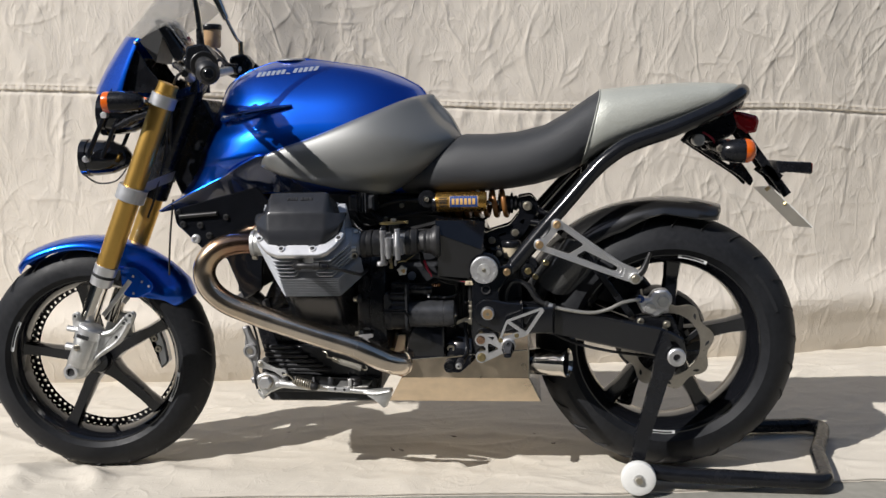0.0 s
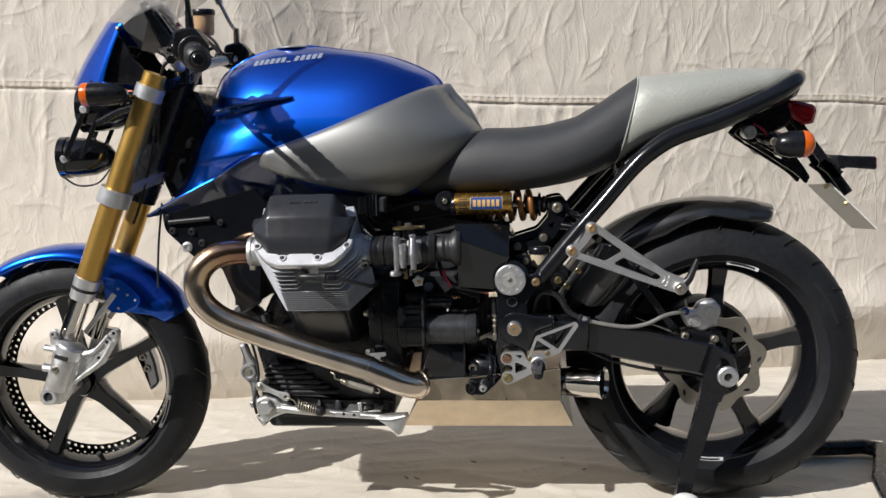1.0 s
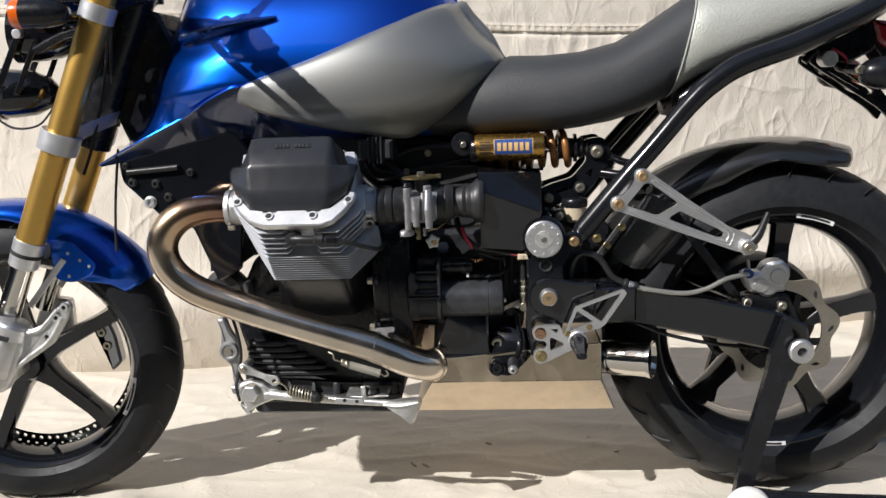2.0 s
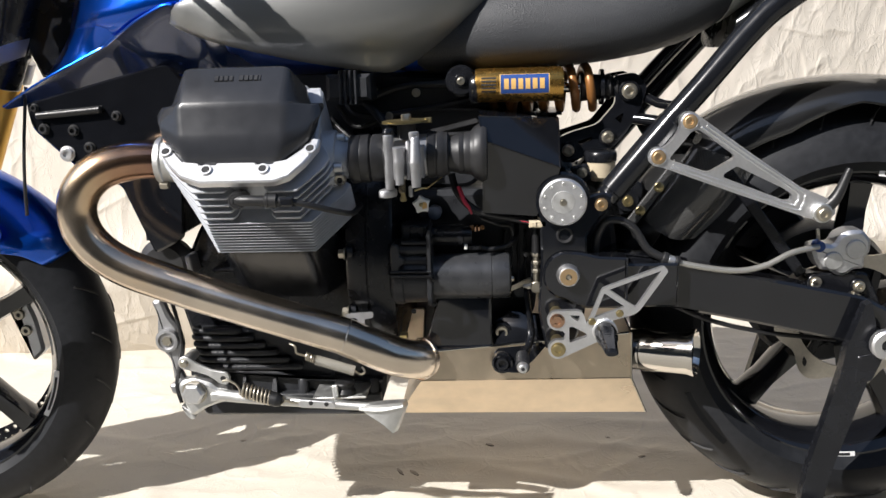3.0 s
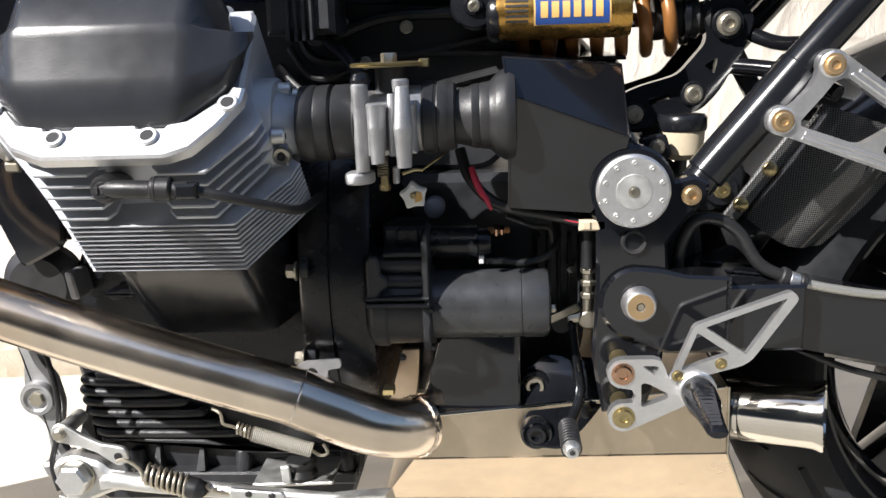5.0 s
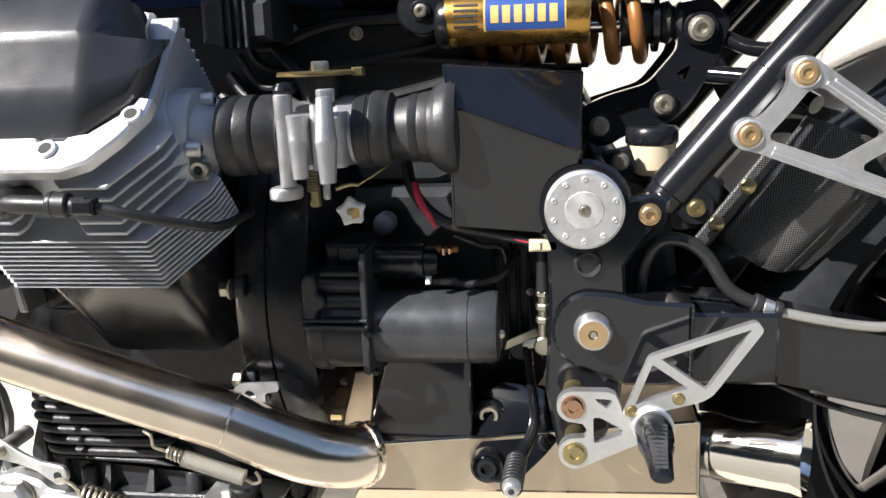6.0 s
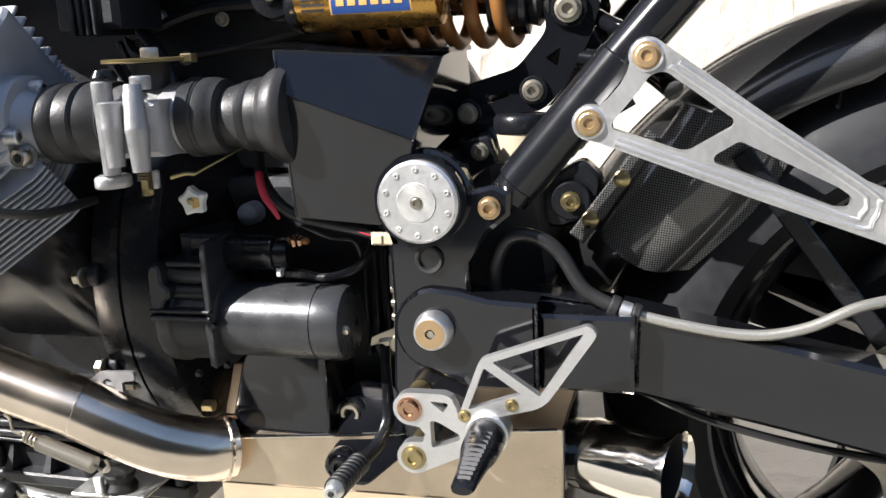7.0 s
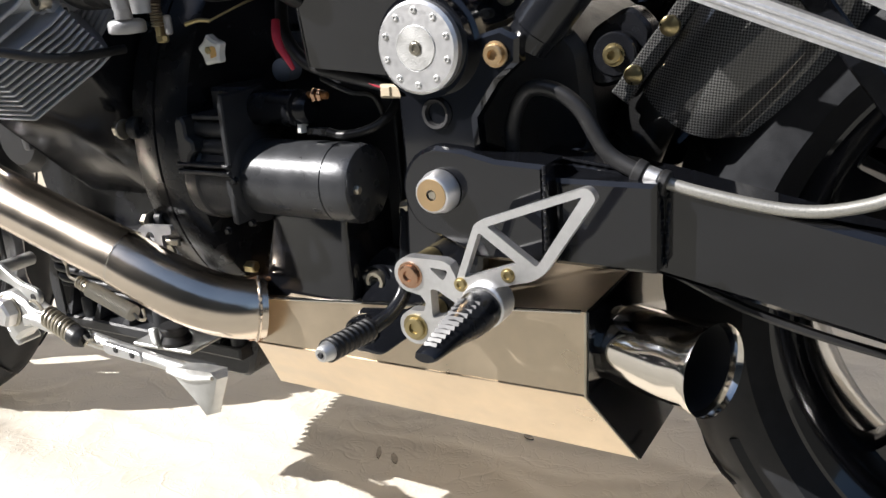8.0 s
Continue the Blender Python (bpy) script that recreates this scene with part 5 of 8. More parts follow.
part("bolt_face", lathe([(0.0040, -0.0145), (0.0116, -0.0145), (0.0116, -0.0140), (0.0040, -0.0138)], (0.292, -0.187, 0.454), 36, closed=True), BOLTGOLD, pb, "yellow-passivated bolt face")
part("socket", cyl((0.292, -0.2005, 0.454), (0.292, -0.192, 0.454), 0.0042, None, 6), ZINC, pb)
part("chain_guard_wire", tube([(0.445, -0.14, 0.395), (0.50, -0.135, 0.37), (0.58, -0.13, 0.35), (0.68, -0.12, 0.335)], 0.0035, 8), HOSE, bike)
sp = part("stand_spool", lathe([(0.0085, -0.03), (0.018, -0.03), (0.021, -0.027), (0.021, -0.018), (0.014, -0.015), (0.014, 0.0), (0.0085, 0.0)], (0.722, -0.164, 0.350), 36, closed=True), ALU, bike, "aluminium stand spool")
part("spool_core", cyl((0.722, -0.186, 0.350), (0.722, -0.14, 0.350), 0.0086, None, 16), DARK, sp)

# rear brake
rc = part("rear_caliper", prism(rounded([(0.641, 0.470), (0.656, 0.474), (0.672, 0.472), (0.680, 0.487), (0.694, 0.493), (0.712, 0.493), (0.724, 0.478), (0.724, 0.462), (0.716, 0.452), (0.717, 0.437), (0.702, 0.436), (0.692, 0.428), (0.680, 0.427), (0.668, 0.436), (0.656, 0.436), (0.648, 0.449)], 0.005), -0.112, -0.072, 0.005), ALU, bike, "cast aluminium rear brake caliper")
for bx, bz in ((0.650, 0.418), (0.711, 0.411)):
    part("caliper_lug", cyl((bx, -0.11, bz), (bx, -0.07, bz), 0.011, None, 20), SATINBLACK, rc)
    bolt(rc, bx, -0.1105, bz, 0.007, ZINC)
part("piston_cover", cyl((0.672, -0.116, 0.450), (0.672, -0.108, 0.450), 0.013, None, 24), CASTALU, rc)
part("piston_cover", cyl((0.702, -0.116, 0.466), (0.702, -0.108, 0.466), 0.014, None, 24), CASTALU, rc)
part("banjo", cyl((0.650, -0.120, 0.472), (0.650, -0.104, 0.472), 0.008, None, 14), LABELBLUE, rc, "blue anodised banjo fitting")
part("bleed_nipple", cyl((0.654, -0.1, 0.476), (0.652, -0.1, 0.494), 0.003, None, 8), ZINC, rc)
part("caliper_bracket", prism(rounded([(0.636, 0.43), (0.725, 0.43), (0.748, 0.38), (0.735, 0.34), (0.70, 0.36), (0.655, 0.40)], 0.008), -0.105, -0.09, 0.003), SATINBLACK, rc)
hose = part("brake_hose", tube([(0.332, -0.150, 0.460), (0.334, -0.152, 0.496), (0.346, -0.154, 0.520), (0.366, -0.154, 0.522), (0.386, -0.154, 0.509), (0.405, -0.154, 0.480), (0.430, -0.154, 0.466)], 0.0058, 12, 10), HOSE, bike, "black brake hose in a steel braid")
part("braid", tube([(0.405, -0.154, 0.480), (0.430, -0.154, 0.466), (0.476, -0.152, 0.454), (0.529, -0.15, 0.447), (0.568, -0.146, 0.453), (0.606, -0.136, 0.468), (0.648, -0.118, 0.472)], 0.0043, 12, 10), BRAID, hose, "grey braided brake line")
part("hose_grommet", cyl((0.424, -0.154, 0.4685), (0.431, -0.154, 0.4655), 0.0092, None, 18), HOSE, hose)
part("hose_clip", cyl((0.431, -0.154, 0.4655), (0.441, -0.154, 0.462), 0.0078, None, 18), ALU, hose)
part("hose_grommet", cyl((0.441, -0.154, 0.462), (0.447, -0.154, 0.460), 0.0092, None, 18), HOSE, hose)

# passenger footrest hanger
hang_out = arc(0.452, 0.657, 0.0128, 200, 48) + [(0.530, 0.6155), (0.600, 0.5665), (0.628, 0.5545), (0.6455, 0.5455), (0.647, 0.530), (0.636, 0.5205), (0.612, 0.5245), (0.520, 0.558), (0.418, 0.5965)] + arc(0.412, 0.611, 0.0128, 262, 62) + [(0.4245, 0.6275), (0.4335, 0.6375), (0.4385, 0.6465)]
hang_holes = [rounded([(0.4605, 0.6455), (0.4660, 0.6450), (0.5110, 0.6115), (0.5110, 0.6065), (0.4815, 0.5895), (0.4750, 0.5895), (0.4280, 0.6060), (0.4275, 0.6105), (0.4450, 0.6310), (0.4540, 0.6430)], 0.003), rounded([(0.5150, 0.5965), (0.5800, 0.5640), (0.5895, 0.5570), (0.5890, 0.5490), (0.5800, 0.5485), (0.4980, 0.5815), (0.4985, 0.5865)], 0.003)]
hanger = part("footrest_hanger", pierced(hang_out, hang_holes, -0.1755, -0.1635), ALU, bike, "milled aluminium passenger footrest hanger", smooth=30)
for c, r in (((0.452, 0.657), 0.0128), ((0.412, 0.611), 0.0128)):
    part("boss", lathe([(r, -0.164), (r, -0.174), (r - 0.003, -0.1775), (0, -0.1775)], (c[0], 0, c[1]), 28), ALU, hanger)
for rib in ([(0.468, 0.6490), (0.530, 0.6050), (0.590, 0.5640), (0.5980, 0.5540), (0.5950, 0.5455), (0.586, 0.5435), (0.520, 0.5680), (0.432, 0.6000)], [(0.474, 0.6510), (0.530, 0.6110), (0.600, 0.5625), (0.6060, 0.5530), (0.6030, 0.5420), (0.592, 0.5365), (0.520, 0.5625), (0.430, 0.5960)]):
    part("milled_rib", tube([(x, -0.1755, z) for x, z in rib], 0.0016, 8), ALU, hanger)
for c in ((0.452, 0.657), (0.412, 0.611)):
    bolt(hanger, c[0], -0.1775, c[1], 0.0078, BOLTGOLD, h=0.0035)
    part("spacer", cyl((c[0], -0.165, c[1]), (c[0], -0.145, c[1]), 0.010, None, 16), SATINBLACK, hanger)
ppeg = part("passenger_footrest", cyl((0.628, -0.185, 0.532), (0.628, -0.155, 0.532), 0.013, None, 20), CASTALU, bike, "folded black passenger footrest")
part("peg_rubber", tube([(0.632, -0.170, 0.535), (0.648, -0.172, 0.552), (0.663, -0.172, 0.590)], [0.010, 0.008, 0.004], 12), HOSE, ppeg)
bolt(ppeg, 0.628, -0.186, 0.532, 0.008, ZINC)

# shock absorber, linkage
SZ, SY = 0.70, -0.085
shock = part("shock_body", lathe([(0.012, 0.168), (0.0225, 0.170), (0.0235, 0.175), (0.0235, 0.286), (0.022, 0.290), (0.012, 0.291)], (0, SY - 0.03, 0.708), 36, "x"), SHOCKGOLD, bike, "gold shock reservoir with blue and yellow label")
def wrap(x0, x1, a0, a1, r):
    return grid(lambda u, v: (x0 + (x1 - x0) * u, SY - 0.03 - r * math.cos(radians(a0 + (a1 - a0) * v)), 0.708 + r * math.sin(radians(a0 + (a1 - a0) * v))), 6, 10)


part("label_border", wrap(0.203, 0.271, -28, 40, 0.0237), LABELYELLOW, shock)
part("shock_label", wrap(0.2045, 0.2695, -26, 38, 0.0240), LABELBLUE, shock, "blue label with plain gold bars")
for k in range(6):
    part("label_bar", wrap(0.209 + 0.0097 * k, 0.2155 + 0.0097 * k, -11, 23, 0.0244), LABELYELLOW, shock)
for k in range(5):
    part("label_bar", wrap(0.178, 0.198, -20 + 11 * k, -15 + 11 * k, 0.0240), DARK, shock)
part("reservoir_end", lathe([(0.0, 0.160), (0.019, 0.161), (0.0225, 0.165), (0.023, 0.172)], (0, SY - 0.03, 0.706), 32, "x"), SATINBLACK, shock)
boss = part("reservoir_boss", lathe([(0.0, -0.030), (0.008, -0.030), (0.009, -0.027), (0.0185, -0.026), (0.0215, -0.022), (0.0215, 0.02)], (0.150, SY - 0.02, 0.716), 32), SATINBLACK, shock, "round black reservoir boss")
bolt(boss, 0.150, SY - 0.050, 0.716, 0.0045, ZINC, h=0.003)
part("rod", cyl((0.16, SY + 0.02, 0.700), (0.40, SY + 0.02, 0.700), 0.007, None, 16), CHROME, shock)
part("bump_stop", cyl((0.318, SY + 0.02, 0.700), (0.352, SY + 0.02, 0.700), 0.020, 0.017, 24), HOSE, shock)


def coil(x0, x1, turns, R, r, c):
    pts = [(x0 + (x1 - x0) * i / (turns * 20), c[0] + R * math.cos(2 * math.pi * i / 20), c[1] + R * math.sin(2 * math.pi * i / 20)) for i in range(int(turns * 20) + 1)]
    return tube(pts, r, 10, smooth=False)


part("spring", coil(0.180, 0.342, 7.0, 0.0295, 0.0064, (SY + 0.02, 0.700)), SPRINGGOLD, shock, "gold-brown coil spring")
part("spring_seat", lathe([(0.012, 0.344), (0.025, 0.346), (0.025, 0.351), (0.012, 0.353)], (0, SY + 0.02, 0.70), 32, "x"), SATINBLACK, shock)
part("end_rubber", lathe([(0.008, 0.350), (0.017, 0.353), (0.019, 0.360), (0.014, 0.364), (0.018, 0.370), (0.012, 0.376)], (0, SY + 0.02, 0.70), 28, "x"), HOSE, shock)
link_plate = part("suspension_rocker", pierced(rounded([(0.362, 0.715), (0.395, 0.720), (0.412, 0.700), (0.402, 0.668), (0.380, 0.630), (0.362, 0.612), (0.340, 0.612), (0.305, 0.592), (0.283, 0.600), (0.282, 0.628), (0.305, 0.638), (0.342, 0.648), (0.368, 0.678)], 0.008), [rounded([(0.3165, 0.6195), (0.3350, 0.6255), (0.3330, 0.6305), (0.3145, 0.6245)], 0.001, 2), rounded([(0.3660, 0.6560), (0.3760, 0.6480), (0.3790, 0.6640)], 0.0015, 2)], -0.080, -0.066), GLOSSBLACK, bike, "black suspension rocker plate with slots", smooth=30)
part("rocker_far", prism(rounded([(0.362, 0.715), (0.395, 0.720), (0.412, 0.700), (0.402, 0.668), (0.362, 0.612), (0.305, 0.592), (0.283, 0.600), (0.282, 0.628), (0.342, 0.646), (0.368, 0.678)], 0.008), 0.02, 0.032, 0.003), GLOSSBLACK, link_plate)
for bx, bz, r in ((0.386, 0.694, 0.012), (0.356, 0.630, 0.0095), (0.300, 0.612, 0.0095)):
    part("rocker_boss", cyl((bx, -0.085, bz), (bx, 0.03, bz), r * 1.25, None, 22), SATINBLACK, link_plate)
    bolt(link_plate, bx, -0.085, bz, r * 0.75, ZINC, h=0.007)
part("tie_rod", strut((0.386, 0.690), (0.43, 0.610), 0.018, -0.062, -0.050), SATINBLACK, link_plate)
part("subframe_brace", tube([(0.39, -0.07, 0.655), (0.44, -0.10, 0.648), (0.47, -0.14, 0.63)], 0.008, 10), GLOSSBLACK, bike)
part("subframe_brace", tube([(0.40, -0.06, 0.69), (0.43, -0.09, 0.675), (0.455, -0.135, 0.675)], 0.007, 10), GLOSSBLACK, bike)
cup = part("rear_fluid_cup", lathe([(0.0, 0.0), (0.012, 0.0), (0.02, 0.006), (0.0215, 0.024), (0.0215, 0.03)], (0.346, -0.085, 0.568), 28, "z"), CREAM, bike, "cream brake fluid cup with black lid")
part("lid", lathe([(0.0225, 0), (0.0235, 0.002), (0.0235, 0.012), (0.021, 0.015), (0, 0.015)], (0.346, -0.085, 0.596), 24, "z"), SATINBLACK, cup, "black ribbed lid")
part("cup_spout", cyl((0.346, -0.085, 0.57), (0.346, -0.08, 0.552), 0.006, None, 12), HOSE, cup)
bolt(bike, 0.317, -0.118, 0.584, 0.006, ZINC)
part("cup_mount", prism(rounded([(0.30, 0.592), (0.325, 0.597), (0.332, 0.575), (0.31, 0.565)], 0.005), -0.118, -0.108, 0.002), SATINBLACK, bike)
mb = part("rear_engine_mount", prism(rounded([(0.365, 0.555), (0.395, 0.572), (0.412, 0.555), (0.405, 0.52), (0.37, 0.51), (0.35, 0.525)], 0.008), -0.075, -0.05, 0.003), SATINBLACK, bike, "black cast lug behind the frame plate")
part("lug_bush", cyl((0.386, -0.085, 0.537), (0.386, -0.07, 0.537), 0.0165, None, 24), SATINBLACK, mb)
bolt(mb, 0.386, -0.085, 0.537, 0.0068, BRASS)

# frame side plate with cap
fp = [(0.285 + 0.039 * math.cos(a), 0.555 + 0.039 * math.sin(a)) for a in [radians(d) for d in range(10, 200, 12)]]
plate_out = fp + [(0.255, 0.52), (0.256, 0.47), (0.252, 0.40), (0.262, 0.345), (0.30, 0.345), (0.315, 0.39), (0.322, 0.44), (0.318, 0.505), (0.336, 0.530), (0.352, 0.543), (0.353, 0.560), (0.340, 0.566)]
for side, y0, y1 in ((-1, -0.178, -0.162), (1, 0.162, 0.178)):
    part("frame_plate", prism(plate_out, y0, y1, 0.003), GLOSSBLACK, bike, "black frame side plate")
cap = part("frame_cap", lathe([(0.0, -0.0075), (0.0155, -0.0075), (0.0158, -0.0078), (0.0296, -0.0078), (0.0318, -0.0055), (0.0318, 0.0)], (0.285, -0.188, 0.5555), 64), ALU, bike, "round machined aluminium frame cap")
part("cap_seat", lathe([(0.036, 0.0), (0.036, 0.010), (0.03, 0.012)], (0.285, -0.188, 0.5555), 48), GLOSSBLACK, cap)
part("cap_centre", lathe([(0.0, -0.0084), (0.0148, -0.0084), (0.0150, -0.0080), (0.0150, -0.0070)], (0.285, -0.188, 0.5555), 48), CASTALU, cap)
bolt(cap, 0.285, -0.1964, 0.5555, 0.0040, ZINC, h=0.0016)
for i in range(10):
    a = 2 * math.pi * i / 10 + 0.31
    ob = bolt(cap, 0.285 + 0.0252 * math.cos(a), -0.1958, 0.5555 + 0.0252 * math.sin(a), 0.0021, CASTALU, h=0.0012, name="rivet")
bolt(bike, 0.337, -0.179, 0.549, 0.0072, BOLTGOLD, h=0.006)
part("plate_hole", lathe([(0.0, 0.004), (0.0065, 0.004), (0.0085, -0.003), (0.0105, -0.0035), (0.0115, -0.0015), (0.0115, 0.002)], (0.288, -0.1785, 0.508), 28), DARK, bike)
part("frame_cross_tube", cyl((0.29, -0.165, 0.556), (0.29, 0.165, 0.556), 0.028, None, 24), GLOSSBLACK, bike)
part("frame_spine", tube([(-0.42, 0, 0.88), (-0.2, 0, 0.80), (0.1, 0, 0.73), (0.22, 0, 0.66), (0.28, 0, 0.56)], 0.045, 18), SATINBLACK, bike)
front_out = rounded([(-0.472, 0.70), (-0.36, 0.728), (-0.26, 0.752), (-0.22, 0.70), (-0.25, 0.62), (-0.26, 0.50), (-0.305, 0.478), (-0.328, 0.537), (-0.345, 0.580), (-0.392, 0.592), (-0.466, 0.664)], 0.008)
fplate = part("front_frame_plate", prism(front_out, -0.125, -0.115, 0.003), GLOSSBLACK, bike, "black front frame plate with bolts")
part("front_frame_plate", prism(front_out, 0.115, 0.125, 0.003), SATINBLACK, bike)
part("headstock", prism(rounded([(-0.49, 0.94), (-0.40, 0.97), (-0.37, 0.90), (-0.385, 0.74), (-0.46, 0.70), (-0.50, 0.80)], 0.015), -0.065, 0.065, 0.006), SATINBLACK, bike, "black steering head and loom cover")
for bx, bz, r in ((-0.405, 0.661, 0.008), (-0.384, 0.636, 0.008), (-0.418, 0.628, 0.011), (-0.448, 0.664, 0.008), (-0.458, 0.694, 0.006), (-0.34, 0.68, 0.007)):
    bolt(fplate, bx, -0.1255, bz, r * 0.85, ALU if r > 0.009 else GREYRUBBER, h=0.006)
part("frame_pipe", cyl((-0.455, -0.13, 0.683), (-0.36, -0.13, 0.69), 0.0055, None, 12), HOSE, fplate)
# Added block, no known part; meant to give the cast shadow toothed edges.
finned = part("finned_block", box(-0.322, -0.292, -0.095, 0.095, 0.500, 0.60, 0.004), MATTBLACK, bike, "black finned block added behind the header")
for k in range(20):
    part("block_fin", box(-0.328, -0.286, -0.096 + 0.0100 * k, -0.0935 + 0.0100 * k, 0.492, 0.606, 0.0008), MATTBLACK, finned)
part("horn", lathe([(0.0, -0.02), (0.03, -0.02), (0.042, -0.008), (0.042, 0.004), (0.02, 0.02), (0, 0.02)], (-0.30, -0.09, 0.455), 32), GREYRUBBER, bike, "round black horn behind the exhaust")
part("horn_bracket", strut((-0.31, 0.52), (-0.29, 0.47), 0.016, -0.10, -0.095), SATINBLACK, bike)

# engine block
part("crankcase", prism(rounded([(-0.27, 0.34), (-0.29, 0.42), (-0.24, 0.52), (-0.10, 0.56), (-0.01, 0.56), (0.0, 0.36), (-0.02, 0.29), (-0.24, 0.28)], 0.015), -0.10, 0.10, 0.006), SATINBLACK, bike, "satin black crankcase")
bell = part("bell_housing", lathe([(0.10, -0.016), (0.150, -0.014), (0.184, -0.012), (0.193, -0.011), (0.195, -0.008), (0.195, 0.0155), (0.1925, 0.0165), (0.1925, 0.0185), (0.196, 0.0195), (0.196, 0.047), (0.192, 0.053), (0.17, 0.058), (0.13, 0.075), (0.10, 0.092)], (0.0, 0.0, 0.470), 96, "x"), SATINBLACK, bike, "black bell housing with a bolted joint")
for bx, by, bz in ((-0.012, -0.203, 0.492), (-0.013, -0.190, 0.406)):
    part("bell_ear", cyl((bx + 0.002, by + 0.008, bz), (bx + 0.010, by + 0.010, bz), 0.0095, None, 20), MATTBLACK, bell)
    part("bell_bolt", cyl((bx - 0.007, by, bz), (bx + 0.001, by, bz), 0.0068, None, 6), ZINC, bell, "plated hexagon bolt")
    part("bolt_washer", cyl((bx + 0.0005, by, bz), (bx + 0.0025, by, bz), 0.0088, None, 18), ZINC, bell)
gear = part("gearbox", prism(rounded([(0.0, 0.36), (0.06, 0.33), (0.19, 0.33), (0.25, 0.37), (0.26, 0.50), (0.20, 0.56), (0.05, 0.56), (0.0, 0.52)], 0.02), -0.10, 0.10, 0.008), MATTBLACK, bike, "black gearbox case")
part("gearbox_cover", loft([[(x, y, z) for x, z in rounded([(0.089 + o, 0.3365 + o), (0.187 - o, 0.3425 + o), (0.1875 - o, 0.420 - o), (0.112 + o, 0.420 - o)], 0.005)] for o, y in ((0, -0.09), (0, -0.1635), (0.0010, -0.1650), (0.003, -0.1655))]), GLOSSBLACK, gear, "gloss black cover above the silencer", smooth=50)
for k in range(5):
    part("case_rib", box(0.205 + 0.010 * k, 0.2085 + 0.010 * k, -0.112, -0.098, 0.40, 0.50, 0.0015), MATTBLACK, gear)
bolt(gear, 0.238, -0.112, 0.468, 0.0045, GREYRUBBER, hexed=True, h=0.008)
part("case_boss", cyl((0.228, -0.125, 0.414), (0.228, -0.10, 0.414), 0.010, None, 20), MATTBLACK, gear)
part("steel_gusset", prism(rounded([(0.214, 0.414), (0.247, 0.429), (0.243, 0.436), (0.216, 0.424)], 0.002), -0.128, -0.125, 0.0008), ZINC, gear, "bare steel gusset")
lug = prism(rounded([(0.190, 0.374), (0.211, 0.391), (0.262, 0.384), (0.266, 0.346), (0.250, 0.331), (0.225, 0.312), (0.194, 0.314), (0.188, 0.345)], 0.006), -0.146, -0.138, 0.0015)
for v in lug.verts:
    v.co.y -= 0.85 * max(0.0, 0.361 - v.co.z)
part("gear_lug", lug, GLOSSBLACK, gear, "gloss black mounting plate")
for bx, by, bz, yy in ((0.201, -0.146, 0.361, ZINC), (0.201, -0.177, 0.3245, SATINBLACK)):
    part("lug_rim", lathe([(0.0085, -0.002), (0.0125, -0.005), (0.0145, -0.004), (0.0155, 0.0), (0.0155, 0.006)], (bx, by, bz), 28), GLOSSBLACK, gear)
    part("lug_eye", lathe([(0.0, -0.003), (0.0045, -0.003), (0.0055, -0.0075), (0.0082, -0.0075), (0.0092, -0.005), (0.0092, 0.004)], (bx, by, bz), 28), yy, gear)
SM = Vector((0, -0.165, 0.4490))
sm = part("starter_motor", lathe([(0.0, 0.100), (0.0315, 0.100), (0.0318, 0.188), (0.0310, 0.1885), (0.0310, 0.1895), (0.0320, 0.190), (0.0320, 0.208), (0.0305, 0.2125), (0.027, 0.2145), (0, 0.215)], SM, 64, "x"), STARTERGREY, bike, "satin black starter motor")
part("end_stud", cyl((0.214, -0.185, 0.449), (0.219, -0.185, 0.449), 0.004, None, 6), ZINC, sm)
nose = part("starter_nose", loft([[(x, SM.y + r * math.cos(2 * math.pi * k / 40), SM.z + r * math.sin(2 * math.pi * k / 40)) for k in range(40)] for x, r in ((0.050, 0.033), (0.053, 0.0375), (0.056, 0.0385), (0.066, 0.0385), (0.068, 0.0365), (0.099, 0.0355), (0.1005, 0.039), (0.1065, 0.039), (0.1075, 0.0365), (0.1085, 0.032))]), MATTBLACK, sm, "cast starter nose with ribs")
part("nose_rib", box(0.0505, 0.1065, -0.2065, -0.168, 0.4575, 0.4612, 0.001), MATTBLACK, nose)
part("nose_rib", box(0.0505, 0.1065, -0.2065, -0.168, 0.4640, 0.4668, 0.001), MATTBLACK, nose)
part("nose_wall", prism(rounded([(0.0515, 0.462), (0.0515, 0.498), (0.0545, 0.504), (0.061, 0.504), (0.0635, 0.498), (0.0635, 0.488), (0.070, 0.484), (0.070, 0.476), (0.0635, 0.472), (0.062, 0.462)], 0.0025), -0.2045, -0.150, 0.002), MATTBLACK, nose)
for zc, rr in ((0.4765, 0.0085), (0.4925, 0.0080)):
    part("nose_lobe", cyl((0.060, -0.186, zc), (0.104, -0.186, zc), rr, None, 20), MATTBLACK, nose)
part("nose_top", box(0.066, 0.1045, -0.198, -0.150, 0.5015, 0.5055, 0.0012), MATTBLACK, nose)
part("nose_flange", prism(rounded([(0.1005, 0.418), (0.1065, 0.416), (0.1065, 0.522), (0.1025, 0.5235), (0.1005, 0.512)], 0.0015, 2), -0.203, -0.150, 0.0012), MATTBLACK, nose)
part("nose_housing", box(0.064, 0.102, -0.172, -0.12, 0.500, 0.5235, 0.003), MATTBLACK, nose)
part("nose_panel", prism(rounded([(0.0765, 0.5035), (0.096, 0.5035), (0.096, 0.5215), (0.0765, 0.5215)], 0.002), -0.1745, -0.168, 0.001), SATINBLACK, nose)
